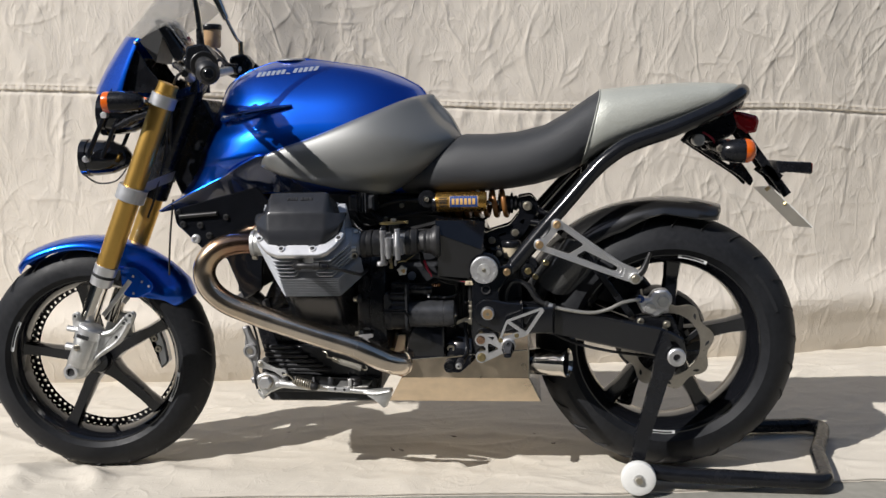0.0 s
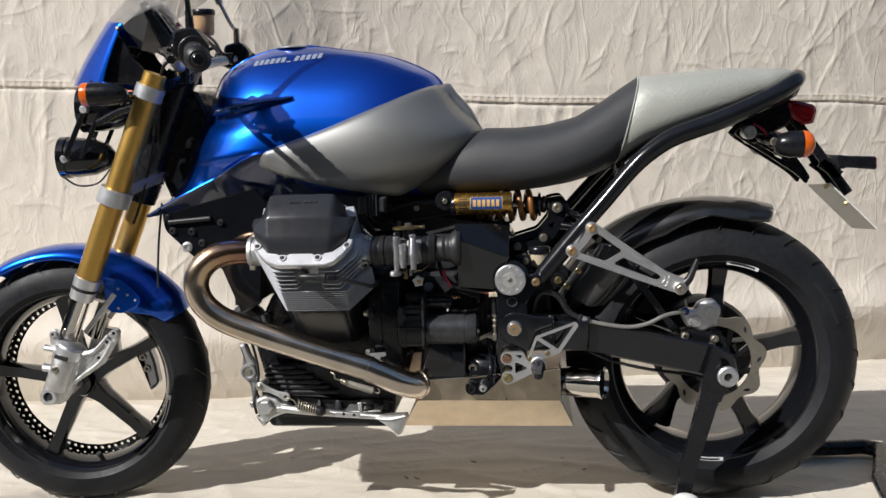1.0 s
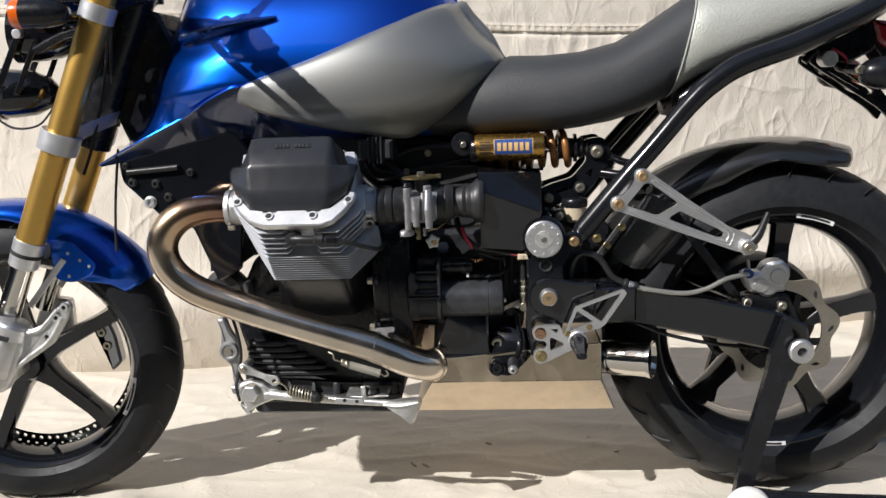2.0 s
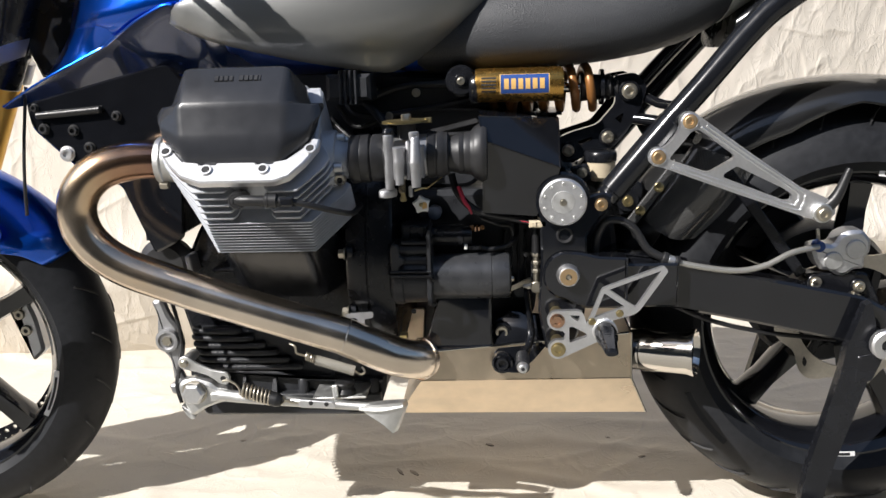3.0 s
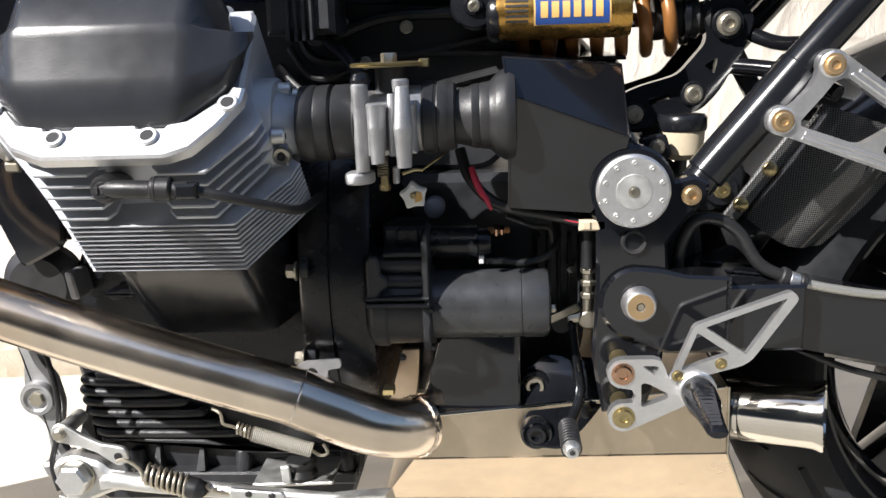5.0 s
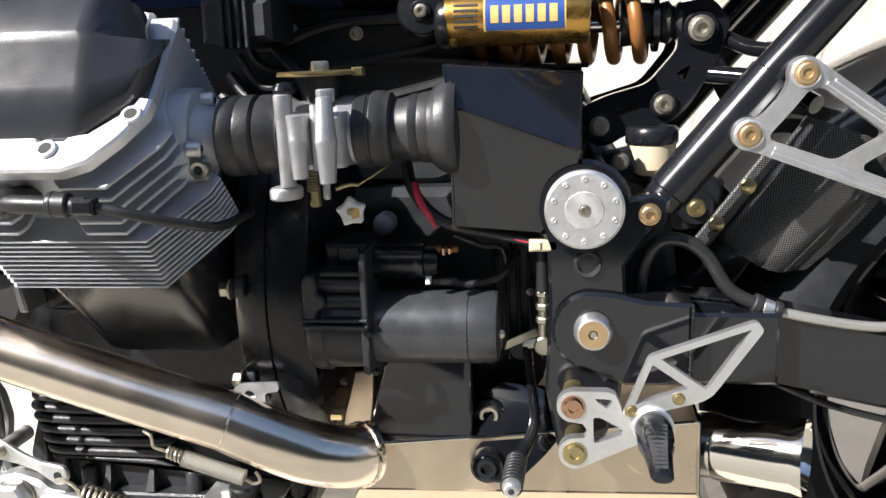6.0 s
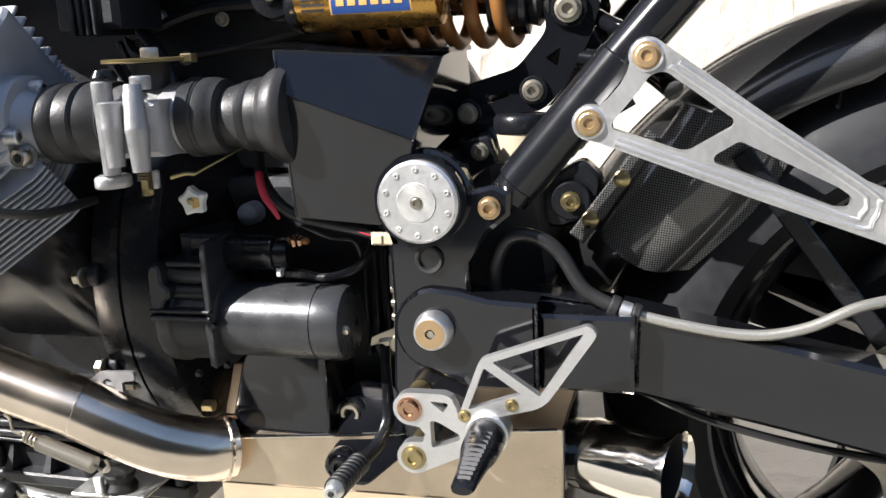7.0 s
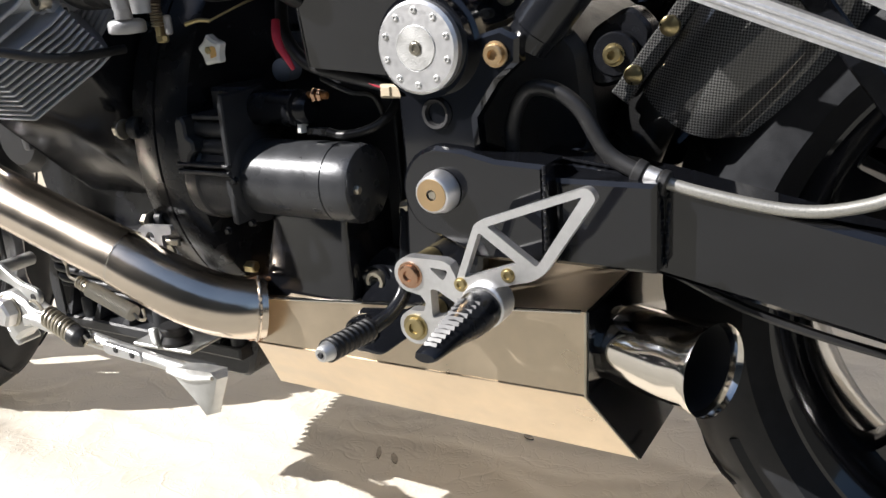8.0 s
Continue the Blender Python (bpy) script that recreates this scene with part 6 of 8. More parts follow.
for bx, bz in ((0.1035, 0.4535), (0.075, 0.4045), (0.1035, 0.414)):
    bolt(nose, bx + 0.004, -0.200 if bz > 0.44 else -0.186, bz, 0.0026, SATINBLACK, hexed=True, h=0.004)
part("solenoid", lathe([(0.0, 0.104), (0.0146, 0.104), (0.0150, 0.107), (0.0150, 0.146), (0.0154, 0.147), (0.0154, 0.1495), (0.0125, 0.1505), (0.0125, 0.159), (0.0105, 0.1615), (0, 0.1615)], (0, -0.160, 0.506), 40, "x"), SATINBLACK, sm, "black starter solenoid")
part("terminal", cyl((0.158, -0.160, 0.5165), (0.179, -0.160, 0.5165), 0.0030, None, 10), SPRINGGOLD, sm)
part("terminal_nut", cyl((0.1645, -0.160, 0.5165), (0.1685, -0.160, 0.5165), 0.0062, None, 6), COPPERED, sm, "copper-coloured terminal nut")
part("terminal_nut", cyl((0.1695, -0.160, 0.5165), (0.1735, -0.160, 0.5165), 0.0052, None, 6), COPPERED, sm)
part("terminal_clip", box(0.1505, 0.155, -0.168, -0.158, 0.487, 0.4945, 0.0008), WHITE, sm)
part("cable_lug", box(0.155, 0.176, -0.163, -0.157, 0.4845, 0.492, 0.0015), SATINBLACK, sm)
part("starter_cable", tube([(0.175, -0.160, 0.4875), (0.186, -0.160, 0.4855), (0.200, -0.158, 0.4865), (0.216, -0.150, 0.492), (0.224, -0.135, 0.505), (0.220, -0.11, 0.53)], 0.0038, 12), HOSE, sm)
part("red_wire", tube([(0.1455, -0.172, 0.576), (0.1495, -0.178, 0.565), (0.1535, -0.180, 0.556), (0.1590, -0.180, 0.548), (0.1625, -0.178, 0.539)], [0.0032, 0.0036, 0.0034, 0.0028, 0.0016], 10, flat=0.7), REDWIRE, bike, "red insulated cable")
part("harness", tube([(0.135, -0.15, 0.590), (0.142, -0.160, 0.568), (0.158, -0.166, 0.549), (0.178, -0.168, 0.5385), (0.215, -0.166, 0.5305), (0.245, -0.168, 0.5245)], 0.0052, 12), HOSE, bike)
part("harness", tube([(0.176, -0.162, 0.530), (0.20, -0.160, 0.520), (0.215, -0.150, 0.515), (0.218, -0.140, 0.492)], 0.0024, 8), HOSE, bike)
part("red_tracer", tube([(0.205, -0.169, 0.531), (0.222, -0.170, 0.5285), (0.243, -0.172, 0.5245)], 0.0012, 6), REDWIRE, bike)
con = part("connector", box(0.240, 0.264, -0.178, -0.166, 0.518, 0.528, 0.0015), CREAM, bike, "cream plug connector")
part("connector_ridge", box(0.243, 0.250, -0.1795, -0.176, 0.5195, 0.5265, 0.0006), CREAM, con)
part("blue_plug", lathe([(0.0, -0.007), (0.006, -0.0065), (0.0095, -0.004), (0.0100, 0.0), (0.0100, 0.012)], (0.108, -0.125, 0.532), 24), LABELSILVER, bike)
tab = lathe([(0.006, 0.0), (0.0125, 0.0), (0.0125, 0.003), (0.006, 0.003)], (-0.014, -0.178, 0.371), 28, closed=True)
strut((-0.016, 0.3815), (0.006, 0.3835), 0.006, -0.178, -0.175, 0.001, tab)
part("spring_tab", tab, ZINC, bike, "aluminium spring tab")
brk = part("silver_bracket", prism(rounded([(0.040, 0.322), (0.058, 0.345), (0.068, 0.386), (0.089, 0.387), (0.086, 0.350), (0.080, 0.318)], 0.004), -0.112, -0.106, 0.0015), PANSTEEL, bike, "bright steel bracket beside the gearbox")
bolt(brk, 0.047, -0.112, 0.339, 0.0055, BRASS, hexed=True, h=0.007)
part("sensor", cyl((-0.15, -0.135, 0.456), (-0.115, -0.135, 0.46), 0.0065, None, 10), GREYRUBBER, bike)

# Added block that keeps the gap behind the gearbox dark.
part("rear_filler", prism(rounded([(0.25, 0.40), (0.36, 0.395), (0.372, 0.47), (0.362, 0.545), (0.335, 0.57), (0.25, 0.56)], 0.012), -0.085, 0.10, 0.008), MATTBLACK, bike, "black block added to fill the gap behind the gearbox")

# sump
sump = part("sump", prism(rounded([(-0.26, 0.36), (-0.261, 0.245), (-0.254, 0.222), (0.012, 0.222), (0.026, 0.26), (0.032, 0.33), (-0.03, 0.36)], 0.010), -0.120, 0.120, 0.004), MATTBLACK, bike, "ribbed black sump")
# Fins stop along a diagonal that stands in for the header's shadow edge.
for k, (xl, z) in enumerate(((-0.256, 0.3610), (-0.258, 0.3500), (-0.2565, 0.3390), (-0.2525, 0.3275), (-0.2500, 0.3165), (-0.2460, 0.3055))):
    part("sump_fin", tube([(xl + 0.004, -0.114, z), (xl, -0.122, z + 0.0005), (xl + 0.006, -0.129, z), (xl + 0.03, -0.131, z - 0.001), (-0.195 + 0.017 * k, -0.129, z - 0.002), (-0.188 + 0.017 * k, -0.122, z - 0.002)], 0.0046, 12), MATTBLACK, sump, smooth=60)
part("sump_rail", prism(rounded([(-0.243, 0.301), (-0.135, 0.297), (-0.095, 0.287), (0.024, 0.284), (0.024, 0.279), (-0.098, 0.281), (-0.138, 0.291), (-0.243, 0.295)], 0.002), -0.132, -0.112, 0.002), MATTBLACK, sump)
for x in (-0.232, -0.186, -0.140, -0.052, -0.010):
    part("sump_gusset", loft([[(x - 0.0045, -0.137, 0.265), (x + 0.0045, -0.137, 0.265), (x + 0.0045, -0.11, 0.265), (x - 0.0045, -0.11, 0.265)], [(x - 0.0008, -0.123, 0.296), (x + 0.0008, -0.123, 0.296), (x + 0.0008, -0.11, 0.296), (x - 0.0008, -0.11, 0.296)]]), MATTBLACK, sump)
for k in range(24):
    y = -0.126 + 0.011 * k
    xf = -0.264 - 0.034 * max(0.0, 1 - ((y - 0.06) / 0.19) ** 2)
    part("front_fin", prism(rounded([(-0.25, 0.235), (xf, 0.235), (xf - 0.002, 0.30), (-0.25, 0.352)], 0.003, 2), y - 0.002, y + 0.002, 0.0008), MATTBLACK, sump)
part("sump_flange", box(-0.240, 0.020, -0.137, 0.137, 0.250, 0.263, 0.002), MATTBLACK, sump)
for bx in (-0.208, -0.097, 0.010):
    part("sump_boss", lathe([(0.0085, 0.0), (0.0080, 0.022), (0.0065, 0.024), (0, 0.024)], (bx, -0.126, 0.261), 18, "z"), MATTBLACK, sump)


# cylinders and heads
def head_place(u, w, s, side):
    """Local cylinder axes: u along the bike, w down and out, s out along the bore."""
    return Vector((-0.106 + u, side * 0.7071 * (s + w), 0.380 + 0.7071 * (s - w)))


def head_solid(poly, s0, s1, side, edge=0.0015):
    bm = prism(poly, s0, s1, edge)
    for v in bm.verts:
        v.co = head_place(v.co.x, v.co.z, v.co.y, side)
    return bm


for side in (-1, 1):
    core = part("cylinder_head", head_solid(rounded([(-0.085, -0.075), (0.085, -0.075), (0.085, 0.02), (0.05, 0.066), (-0.05, 0.066), (-0.085, 0.02)], 0.01), 0.27, 0.400, side, 0.003), FINALU, bike, "grey finned cylinder head")
    # Barrel widened to shade the crankcase; its near-black stands in for shade.
    part("barrel", head_solid(rounded([(-0.085, -0.075), (0.085, -0.075), (0.088, 0.040), (0.055, 0.074), (-0.055, 0.074), (-0.088, 0.040)], 0.015), 0.12, 0.276, side, 0.003), TUBEBLACK, core)
    for s, coarse in [(0.3855 - 0.0114 * k, True) for k in range(5)] + [(0.3315 - 0.0052 * k, False) for k in range(11)]:
        g = (s - 0.28) / 0.11
        half, bw, h = 0.100 + 0.010 * g, 0.058 + 0.006 * g, 0.096 - 0.018 * g
        reach = 0.100 if coarse else 0.118
        out = bw if coarse else bw + 0.012
        outline = [(-half, -0.085), (0.078, -0.085), (0.084, -0.030), (0.089, 0.008), (reach, 0.030), (reach - 0.006, 0.044), (out, h)]
        if coarse:
            outline += [(0.030, h), (0.024, h - 0.006), (0.022, h - 0.026), (-0.014, h - 0.026), (-0.018, h - 0.006), (-0.024, h)]
        outline += [(-bw, h), (-half * 0.93, 0.042), (-half, 0.028)]
        part("cooling_fin", head_solid(outline, s, s + (0.0036 if coarse else 0.0022), side, 0.0008), FINALU, core)
    rim_o = [(-0.100, 0.010), (-0.0990, 0.022), (-0.0830, 0.045), (-0.0660, 0.063), (-0.0420, 0.073), (0.0485, 0.073), (0.0660, 0.066), (0.0830, 0.046), (0.0975, 0.022), (0.0985, 0.010)]
    rim_i = [(0.0890, 0.008), (0.0850, 0.018), (0.0600, 0.040), (0.0460, 0.043), (0.0440, 0.046), (0.0250, 0.046), (0.0230, 0.043), (-0.0230, 0.043), (-0.0250, 0.046), (-0.0440, 0.046), (-0.0460, 0.043), (-0.0660, 0.040), (-0.0850, 0.018), (-0.0890, 0.008)]
    part("head_rim", head_solid([(u - 0.0085, w + 0.006) for u, w in rim_o + rim_i], 0.397, 0.409, side, 0.002), ALU, core, "bright machined rim of the head")
    for u, w in ((-0.097, 0.0325), (-0.043, 0.0615), (0.026, 0.0615), (0.080, 0.0325)):
        c = head_place(u, w, 0.409, side)
        d = head_place(u, w, 0.4118, side)
        part("cover_bolt", cyl(c, d, 0.0078, None, 20), ALU, core, "socket bolt")
        part("bolt_socket", cyl(d - (d - c) * 0.2, d + (d - c) * 0.08, 0.0050, None, 12), DARK, core)
    secs = []
    for s, w, f, c, rc, bk, rb, ds, dw in ((0.404, 0.0520, 0.056, 0.090, 0.034, 0.098, 0.085, 0.0, -1.0), (0.416, 0.0465, 0.058, 0.089, 0.029, 0.099, 0.078, -0.1, -0.99), (0.4290, 0.0270, 0.064, 0.095, 0.028, 0.1035, 0.072, -0.3, -0.95), (0.4310, 0.0230, 0.064, 0.096, 0.030, 0.1040, 0.070, -0.35, -0.93), (0.4450, -0.0040, 0.067, 0.096, 0.030, 0.1010, 0.062, -0.7, -0.71), (0.4478, -0.0085, 0.066, 0.090, 0.028, 0.0970, 0.060, -0.8, -0.6), (0.4490, -0.0120, 0.064, 0.084, 0.026, 0.0920, 0.056, -0.9, -0.4), (0.4535, -0.0450, 0.0655, 0.077, 0.026, 0.0840, 0.050, -1.0, -0.1), (0.4525, -0.0620, 0.0645, 0.074, 0.024, 0.0805, 0.048, -1.0, 0.0), (0.4480, -0.0680, 0.0610, 0.070, 0.024, 0.0770, 0.045, -1.0, 0.0)):
        poly = rounded([(-bk, rb), (-bk, 0.5 * (rb + rc)), (-c, rc), (-f, 0.0), (f, 0.0), (c, rc), (bk, 0.5 * (rb + rc)), (bk, rb)], 0.007, 3)
        secs.append([head_place(u - 0.0135, w + dw * r, s + ds * r, side) for u, r in poly])
    cover = part("rocker_cover", loft(secs), CRACKLE, bike, "dark grey crackle-finish rocker cover", smooth=32)
    for k, wd in enumerate((8, 7, 7, 7, 0, 8, 8, 7, 7, 3)):
        if wd:
            u0 = -0.0365 + 0.0061 * k
            part("cover_lettering", head_solid([(u0, -0.0480), (u0 + wd * 0.00065, -0.0480), (u0 + wd * 0.00065, -0.0400), (u0, -0.0400)], 0.4525, 0.4546, side, 0.0005), GREYRUBBER, cover, "plain raised bar in place of a letter")
    part("pushrod_cover", head_solid(rounded([(-0.085, -0.082), (0.066, -0.082), (0.066, -0.04), (-0.085, -0.04)], 0.01), 0.30, 0.402, side, 0.004), FINALU, core)
    # exhaust port clamp and intake stub
    part("exhaust_flange", lathe([(0.0262, 0.012), (0.030, 0.012), (0.0315, 0.014), (0.0315, 0.020), (0.029, 0.022), (0.029, 0.04), (0.0262, 0.04)], (-0.262, side * 0.212, 0.625), 36, "x", closed=True), CASTALU, core, "plated exhaust clamp ring")
    part("clamp_nut", cyl((-0.248, side * 0.225, 0.594), (-0.236, side * 0.225, 0.594), 0.006, None, 6), ZINC, core)
    part("clamp_nut", cyl((-0.248, side * 0.20, 0.656), (-0.236, side * 0.20, 0.656), 0.006, None, 6), ZINC, core)
# spark plug cap and lead
plug = part("spark_plug_cap", tube([(-0.113, -0.338, 0.590), (-0.094, -0.342, 0.590), (-0.052, -0.340, 0.588)], [0.0068, 0.0066, 0.0064], 16), HOSE, bike, "black spark plug cap")
part("cap_elbow", lathe([(0.0, -0.009), (0.0055, -0.009), (0.0060, -0.0082), (0.0085, -0.0082), (0.0105, -0.005), (0.0108, 0.006), (0.008, 0.03)], (-0.113, -0.335, 0.590), 28), HOSE, plug)
for k in range(3):
    part("cap_mark", box(-0.1185 + 0.0045 * k, -0.1155 + 0.0045 * k, -0.3452, -0.3435, 0.5875, 0.5925, 0.0003), GREYRUBBER, plug)
part("cap_sleeve", cyl((-0.078, -0.3415, 0.590), (-0.063, -0.341, 0.5893), 0.0088, None, 20), HOSE, plug)
part("cap_band", cyl((-0.0755, -0.3415, 0.5899), (-0.0735, -0.3413, 0.5898), 0.0093, None, 20), HOSE, plug)
part("cap_nut", box(-0.060, -0.044, -0.3470, -0.3350, 0.5825, 0.5935, 0.002), SATINBLACK, plug)
part("plug_lead", tube([(-0.048, -0.340, 0.588), (-0.022, -0.331, 0.580), (0.002, -0.308, 0.569), (0.014, -0.27, 0.560), (0.016, -0.21, 0.56)], 0.0038, 12), HOSE, plug, "black plug lead")

# loom and coils on a black block added for the dark gap between heads
gap_fill = part("gap_block", prism(rounded([(-0.06, 0.56), (0.16, 0.56), (0.20, 0.60), (0.20, 0.72), (-0.08, 0.735), (-0.22, 0.74), (-0.24, 0.66)], 0.015), -0.075, 0.075, 0.006), MATTBLACK, bike, "black block added to fill the dark gap under the tank")
for k in range(7):
    z = 0.60 + 0.018 * k
    part("loom", tube([(-0.06 + 0.01 * k, -0.085, z + 0.03), (0.0, -0.095 - 0.004 * (k % 3), z), (0.07, -0.09, z + 0.02 * (k % 2)), (0.16 + 0.005 * k, -0.082, z + 0.02)], 0.0035 + 0.001 * (k % 3), 8), HOSE, gap_fill)
for k in range(4):
    part("coil_fin", box(-0.012 + 0.007 * k, -0.0085 + 0.007 * k, -0.175, -0.12, 0.690, 0.735, 0.001), MATTBLACK, gap_fill)
part("ignition_coil", box(-0.03, 0.03, -0.17, -0.10, 0.695, 0.73, 0.005), MATTBLACK, gap_fill)
for bx, bz in ((0.025, 0.705), (0.045, 0.668), (0.085, 0.700)):
    bolt(gap_fill, bx, -0.096, bz, 0.005, ZINC)

# throttle body and intake
def skewed(bm):
    """The intake runs in towards the airbox as it goes back."""
    for v in bm.verts:
        v.co.y += -0.238 + 0.365 * v.co.x
    return bm


tb_c = (0, 0, 0.6235)
stub = part("intake_flange", skewed(loft([[(x, y * q, 0.6265 + z * q) for y, z in rounded([(-0.026, -0.034), (0.012, -0.036), (0.034, -0.012), (0.034, 0.020), (0.014, 0.036), (-0.018, 0.033), (-0.033, 0.012), (-0.034, -0.020)], 0.010)] for x, q in ((-0.030, 1.0), (-0.0085, 1.0), (-0.006, 0.95))])), FINALU, bike, "grey cast intake stub with socket bolts", smooth=30)
part("stub_neck", skewed(lathe([(0.030, -0.010), (0.0265, -0.005), (0.0238, 0.002), (0.0235, 0.016)], tb_c, 40, "x")), FINALU, stub)
part("stub_boss", cyl((-0.012, -0.262, 0.602), (0.004, -0.260, 0.602), 0.0088, None, 18), FINALU, stub)
part("stub_ring", lathe([(0.0036, 0.004), (0.0036, -0.003), (0.0062, -0.0035), (0.0072, -0.002), (0.0072, 0.006)], (0.000, -0.268, 0.602), 24, closed=True), ZINC, stub)
part("stub_screw", cyl((0.000, -0.2705, 0.602), (0.000, -0.262, 0.602), 0.0038, None, 12), DARK, stub)
for bx, by, bz in ((-0.008, -0.236, 0.6515), (-0.007, -0.272, 0.618), (-0.007, -0.252, 0.5935), (-0.008, -0.205, 0.645)):
    part("stub_bolt", cyl((bx, by, bz), (bx + 0.011, by + 0.002, bz), 0.0062, None, 18), CASTALU, stub)
    part("bolt_socket", cyl((bx + 0.0095, by + 0.002, bz), (bx + 0.0114, by + 0.002, bz), 0.0034, None, 6), DARK, stub)
boot = part("intake_boot", skewed(lathe([(0.024, 0.009), (0.0302, 0.011), (0.0312, 0.014), (0.0312, 0.022), (0.0300, 0.0235), (0.0306, 0.025), (0.0312, 0.034), (0.0285, 0.036), (0.028, 0.040), (0.0295, 0.0405)], tb_c, 48, "x")), HOSE, bike, "black rubber intake boot")
part("boot_band", skewed(lathe([(0.0285, 0.0365), (0.0306, 0.038), (0.0309, 0.050), (0.0300, 0.0515), (0.0300, 0.0530), (0.0308, 0.054), (0.0304, 0.0565), (0.027, 0.0575)], tb_c, 48, "x")), GREYRUBBER, boot, "grey rubber band")
tb = part("throttle_body", skewed(lathe([(0.0, 0.05), (0.0272, 0.052), (0.0272, 0.060), (0.0245, 0.063), (0.0245, 0.092), (0.0275, 0.096), (0.0275, 0.108), (0, 0.110)], tb_c, 44, "x")), TBALU, bike, "cast aluminium throttle body")
for x0, y0, rows in ((0.0745, -0.0460, ((0.5930, 0.0052), (0.6200, 0.0069), (0.6215, 0.0073), (0.6235, 0.0069), (0.6395, 0.0078))), (0.0955, -0.0540, ((0.5895, 0.0056), (0.6185, 0.0073), (0.6205, 0.0079), (0.6225, 0.0073), (0.6520, 0.0055))),
                     (0.0860, -0.0434, ((0.5980, 0.0030), (0.6200, 0.0034), (0.6460, 0.0032))), (0.0600, -0.0270, ((0.5850, 0.0055), (0.6150, 0.0058), (0.6540, 0.0066))), (0.0930, -0.0385, ((0.6480, 0.0062), (0.6540, 0.0066), (0.6570, 0.0066)))):
    part("casting_pillar", skewed(lathe([(0.0, rows[0][0])] + [(r, z) for z, r in rows] + [(rows[-1][1] * 0.85, rows[-1][0] + 0.001), (0.0, rows[-1][0] + 0.001)], (x0, y0, 0), 20, "z", closed=False)), TBALU, tb)
part("casting_web", skewed(prism(rounded([(0.054, 0.652), (0.066, 0.655), (0.066, 0.640), (0.060, 0.628)], 0.002), -0.030, -0.024, 0.001)), TBALU, tb)
part("casting_block", skewed(box(0.066, 0.104, -0.040, 0.02, 0.598, 0.640, 0.004)), TBALU, tb)
part("post_cap", skewed(lathe([(0.0, 0.0), (0.0075, 0.0), (0.0085, 0.003), (0.006, 0.008), (0, 0.009)], (0.061, -0.024, 0.655), 20, "z")), SATINBLACK, tb)
part("throttle_foot", skewed(lathe([(0.0, -0.001), (0.0105, 0.0), (0.0118, 0.0015), (0.0118, 0.0075), (0.0105, 0.0095), (0.008, 0.0105)], (0.0565, -0.021, 0.5745), 32, "z")), TBALU, tb)
part("throttle_pulley", skewed(lathe([(0.0, 0.0), (0.0285, 0.0), (0.0300, 0.0008), (0.0290, 0.0018), (0.0300, 0.0028), (0.0285, 0.0036), (0, 0.0038)], (0.0795, 0.001, 0.6668), 48, "z")), BRASS, tb, "brass-coloured throttle pulley")
part("pulley_lug", skewed(box(0.1050, 0.1130, -0.006, 0.004, 0.6655, 0.6725, 0.001)), BRASS, tb)
part("pulley_nut", skewed(lathe([(0.0, 0.0), (0.0065, 0.0), (0.0065, 0.0068), (0.0055, 0.0078), (0, 0.0078)], (0.0805, 0.001, 0.6703), 6, "z")), ZINC, tb)
part("pulley_post", skewed(cyl((0.0805, 0.001, 0.625), (0.0805, 0.001, 0.667), 0.0118, None, 24)), GREYRUBBER, tb)
for k in range(9):
    part("idle_spring", lathe([(0.0040, -0.0009), (0.0052, 0.0), (0.0040, 0.0009)], (0.0735, -0.224, 0.5785 + 0.0022 * k), 16, "z"), ZINC, tb)
part("idle_screw", box(0.0715, 0.0775, -0.226, -0.217, 0.5700, 0.5845, 0.0008), BRASS, tb)
part("idle_tip", cyl((0.0745, -0.222, 0.5655), (0.0745, -0.222, 0.5715), 0.0048, None, 8), BRASS, tb)
part("idle_stop", cyl((0.0845, -0.224, 0.5715), (0.0845, -0.224, 0.586), 0.0030, None, 12), TBALU, tb)
part("idle_arm", tube([(0.088, -0.21, 0.5775), (0.098, -0.205, 0.580), (0.104, -0.20, 0.579)], 0.0016, 8), BRASS, tb)
part("idle_wire", tube([(0.104, -0.20, 0.579), (0.122, -0.18, 0.590), (0.135, -0.15, 0.60)], 0.0010, 6), BRASS, tb)
kn = [(0.0955 + (0.0140 if i % 2 == 0 else 0.0088) * math.cos(2 * math.pi * i / 10 + 0.45), 0.556 + (0.0140 if i % 2 == 0 else 0.0088) * math.sin(2 * math.pi * i / 10 + 0.45)) for i in range(10)]
knob = part("star_knob", prism(rounded(kn, 0.0045), -0.197, -0.187, 0.002), WHITE, bike, "white plastic star knob with yellow mark")
part("knob_mark", prism(rounded([(0.0965, 0.5500), (0.1035, 0.5520), (0.1030, 0.5590), (0.0975, 0.5600)], 0.0015), -0.1976, -0.1965, 0.0004), LABELYELLOW, knob)
part("knob_screw", cyl((0.0955, -0.1992, 0.5565), (0.0955, -0.196, 0.5565), 0.0028, None, 14), BRASS, knob)
part("intake_coupling", skewed(lathe([(0.026, 0.106), (0.0298, 0.1075), (0.0300, 0.118), (0.0292, 0.1188), (0.0302, 0.1200), (0.0302, 0.1270), (0.0292, 0.1282), (0.0284, 0.1330), (0.025, 0.1345)], tb_c, 48, "x")), GREYRUBBER, bike, "grey rubber coupling")
part("coupling_clip", skewed(lathe([(0.0301, 0.1085), (0.0308, 0.109), (0.0308, 0.1165), (0.0301, 0.117)], tb_c, 48, "x", closed=True)), HOSE, bike)
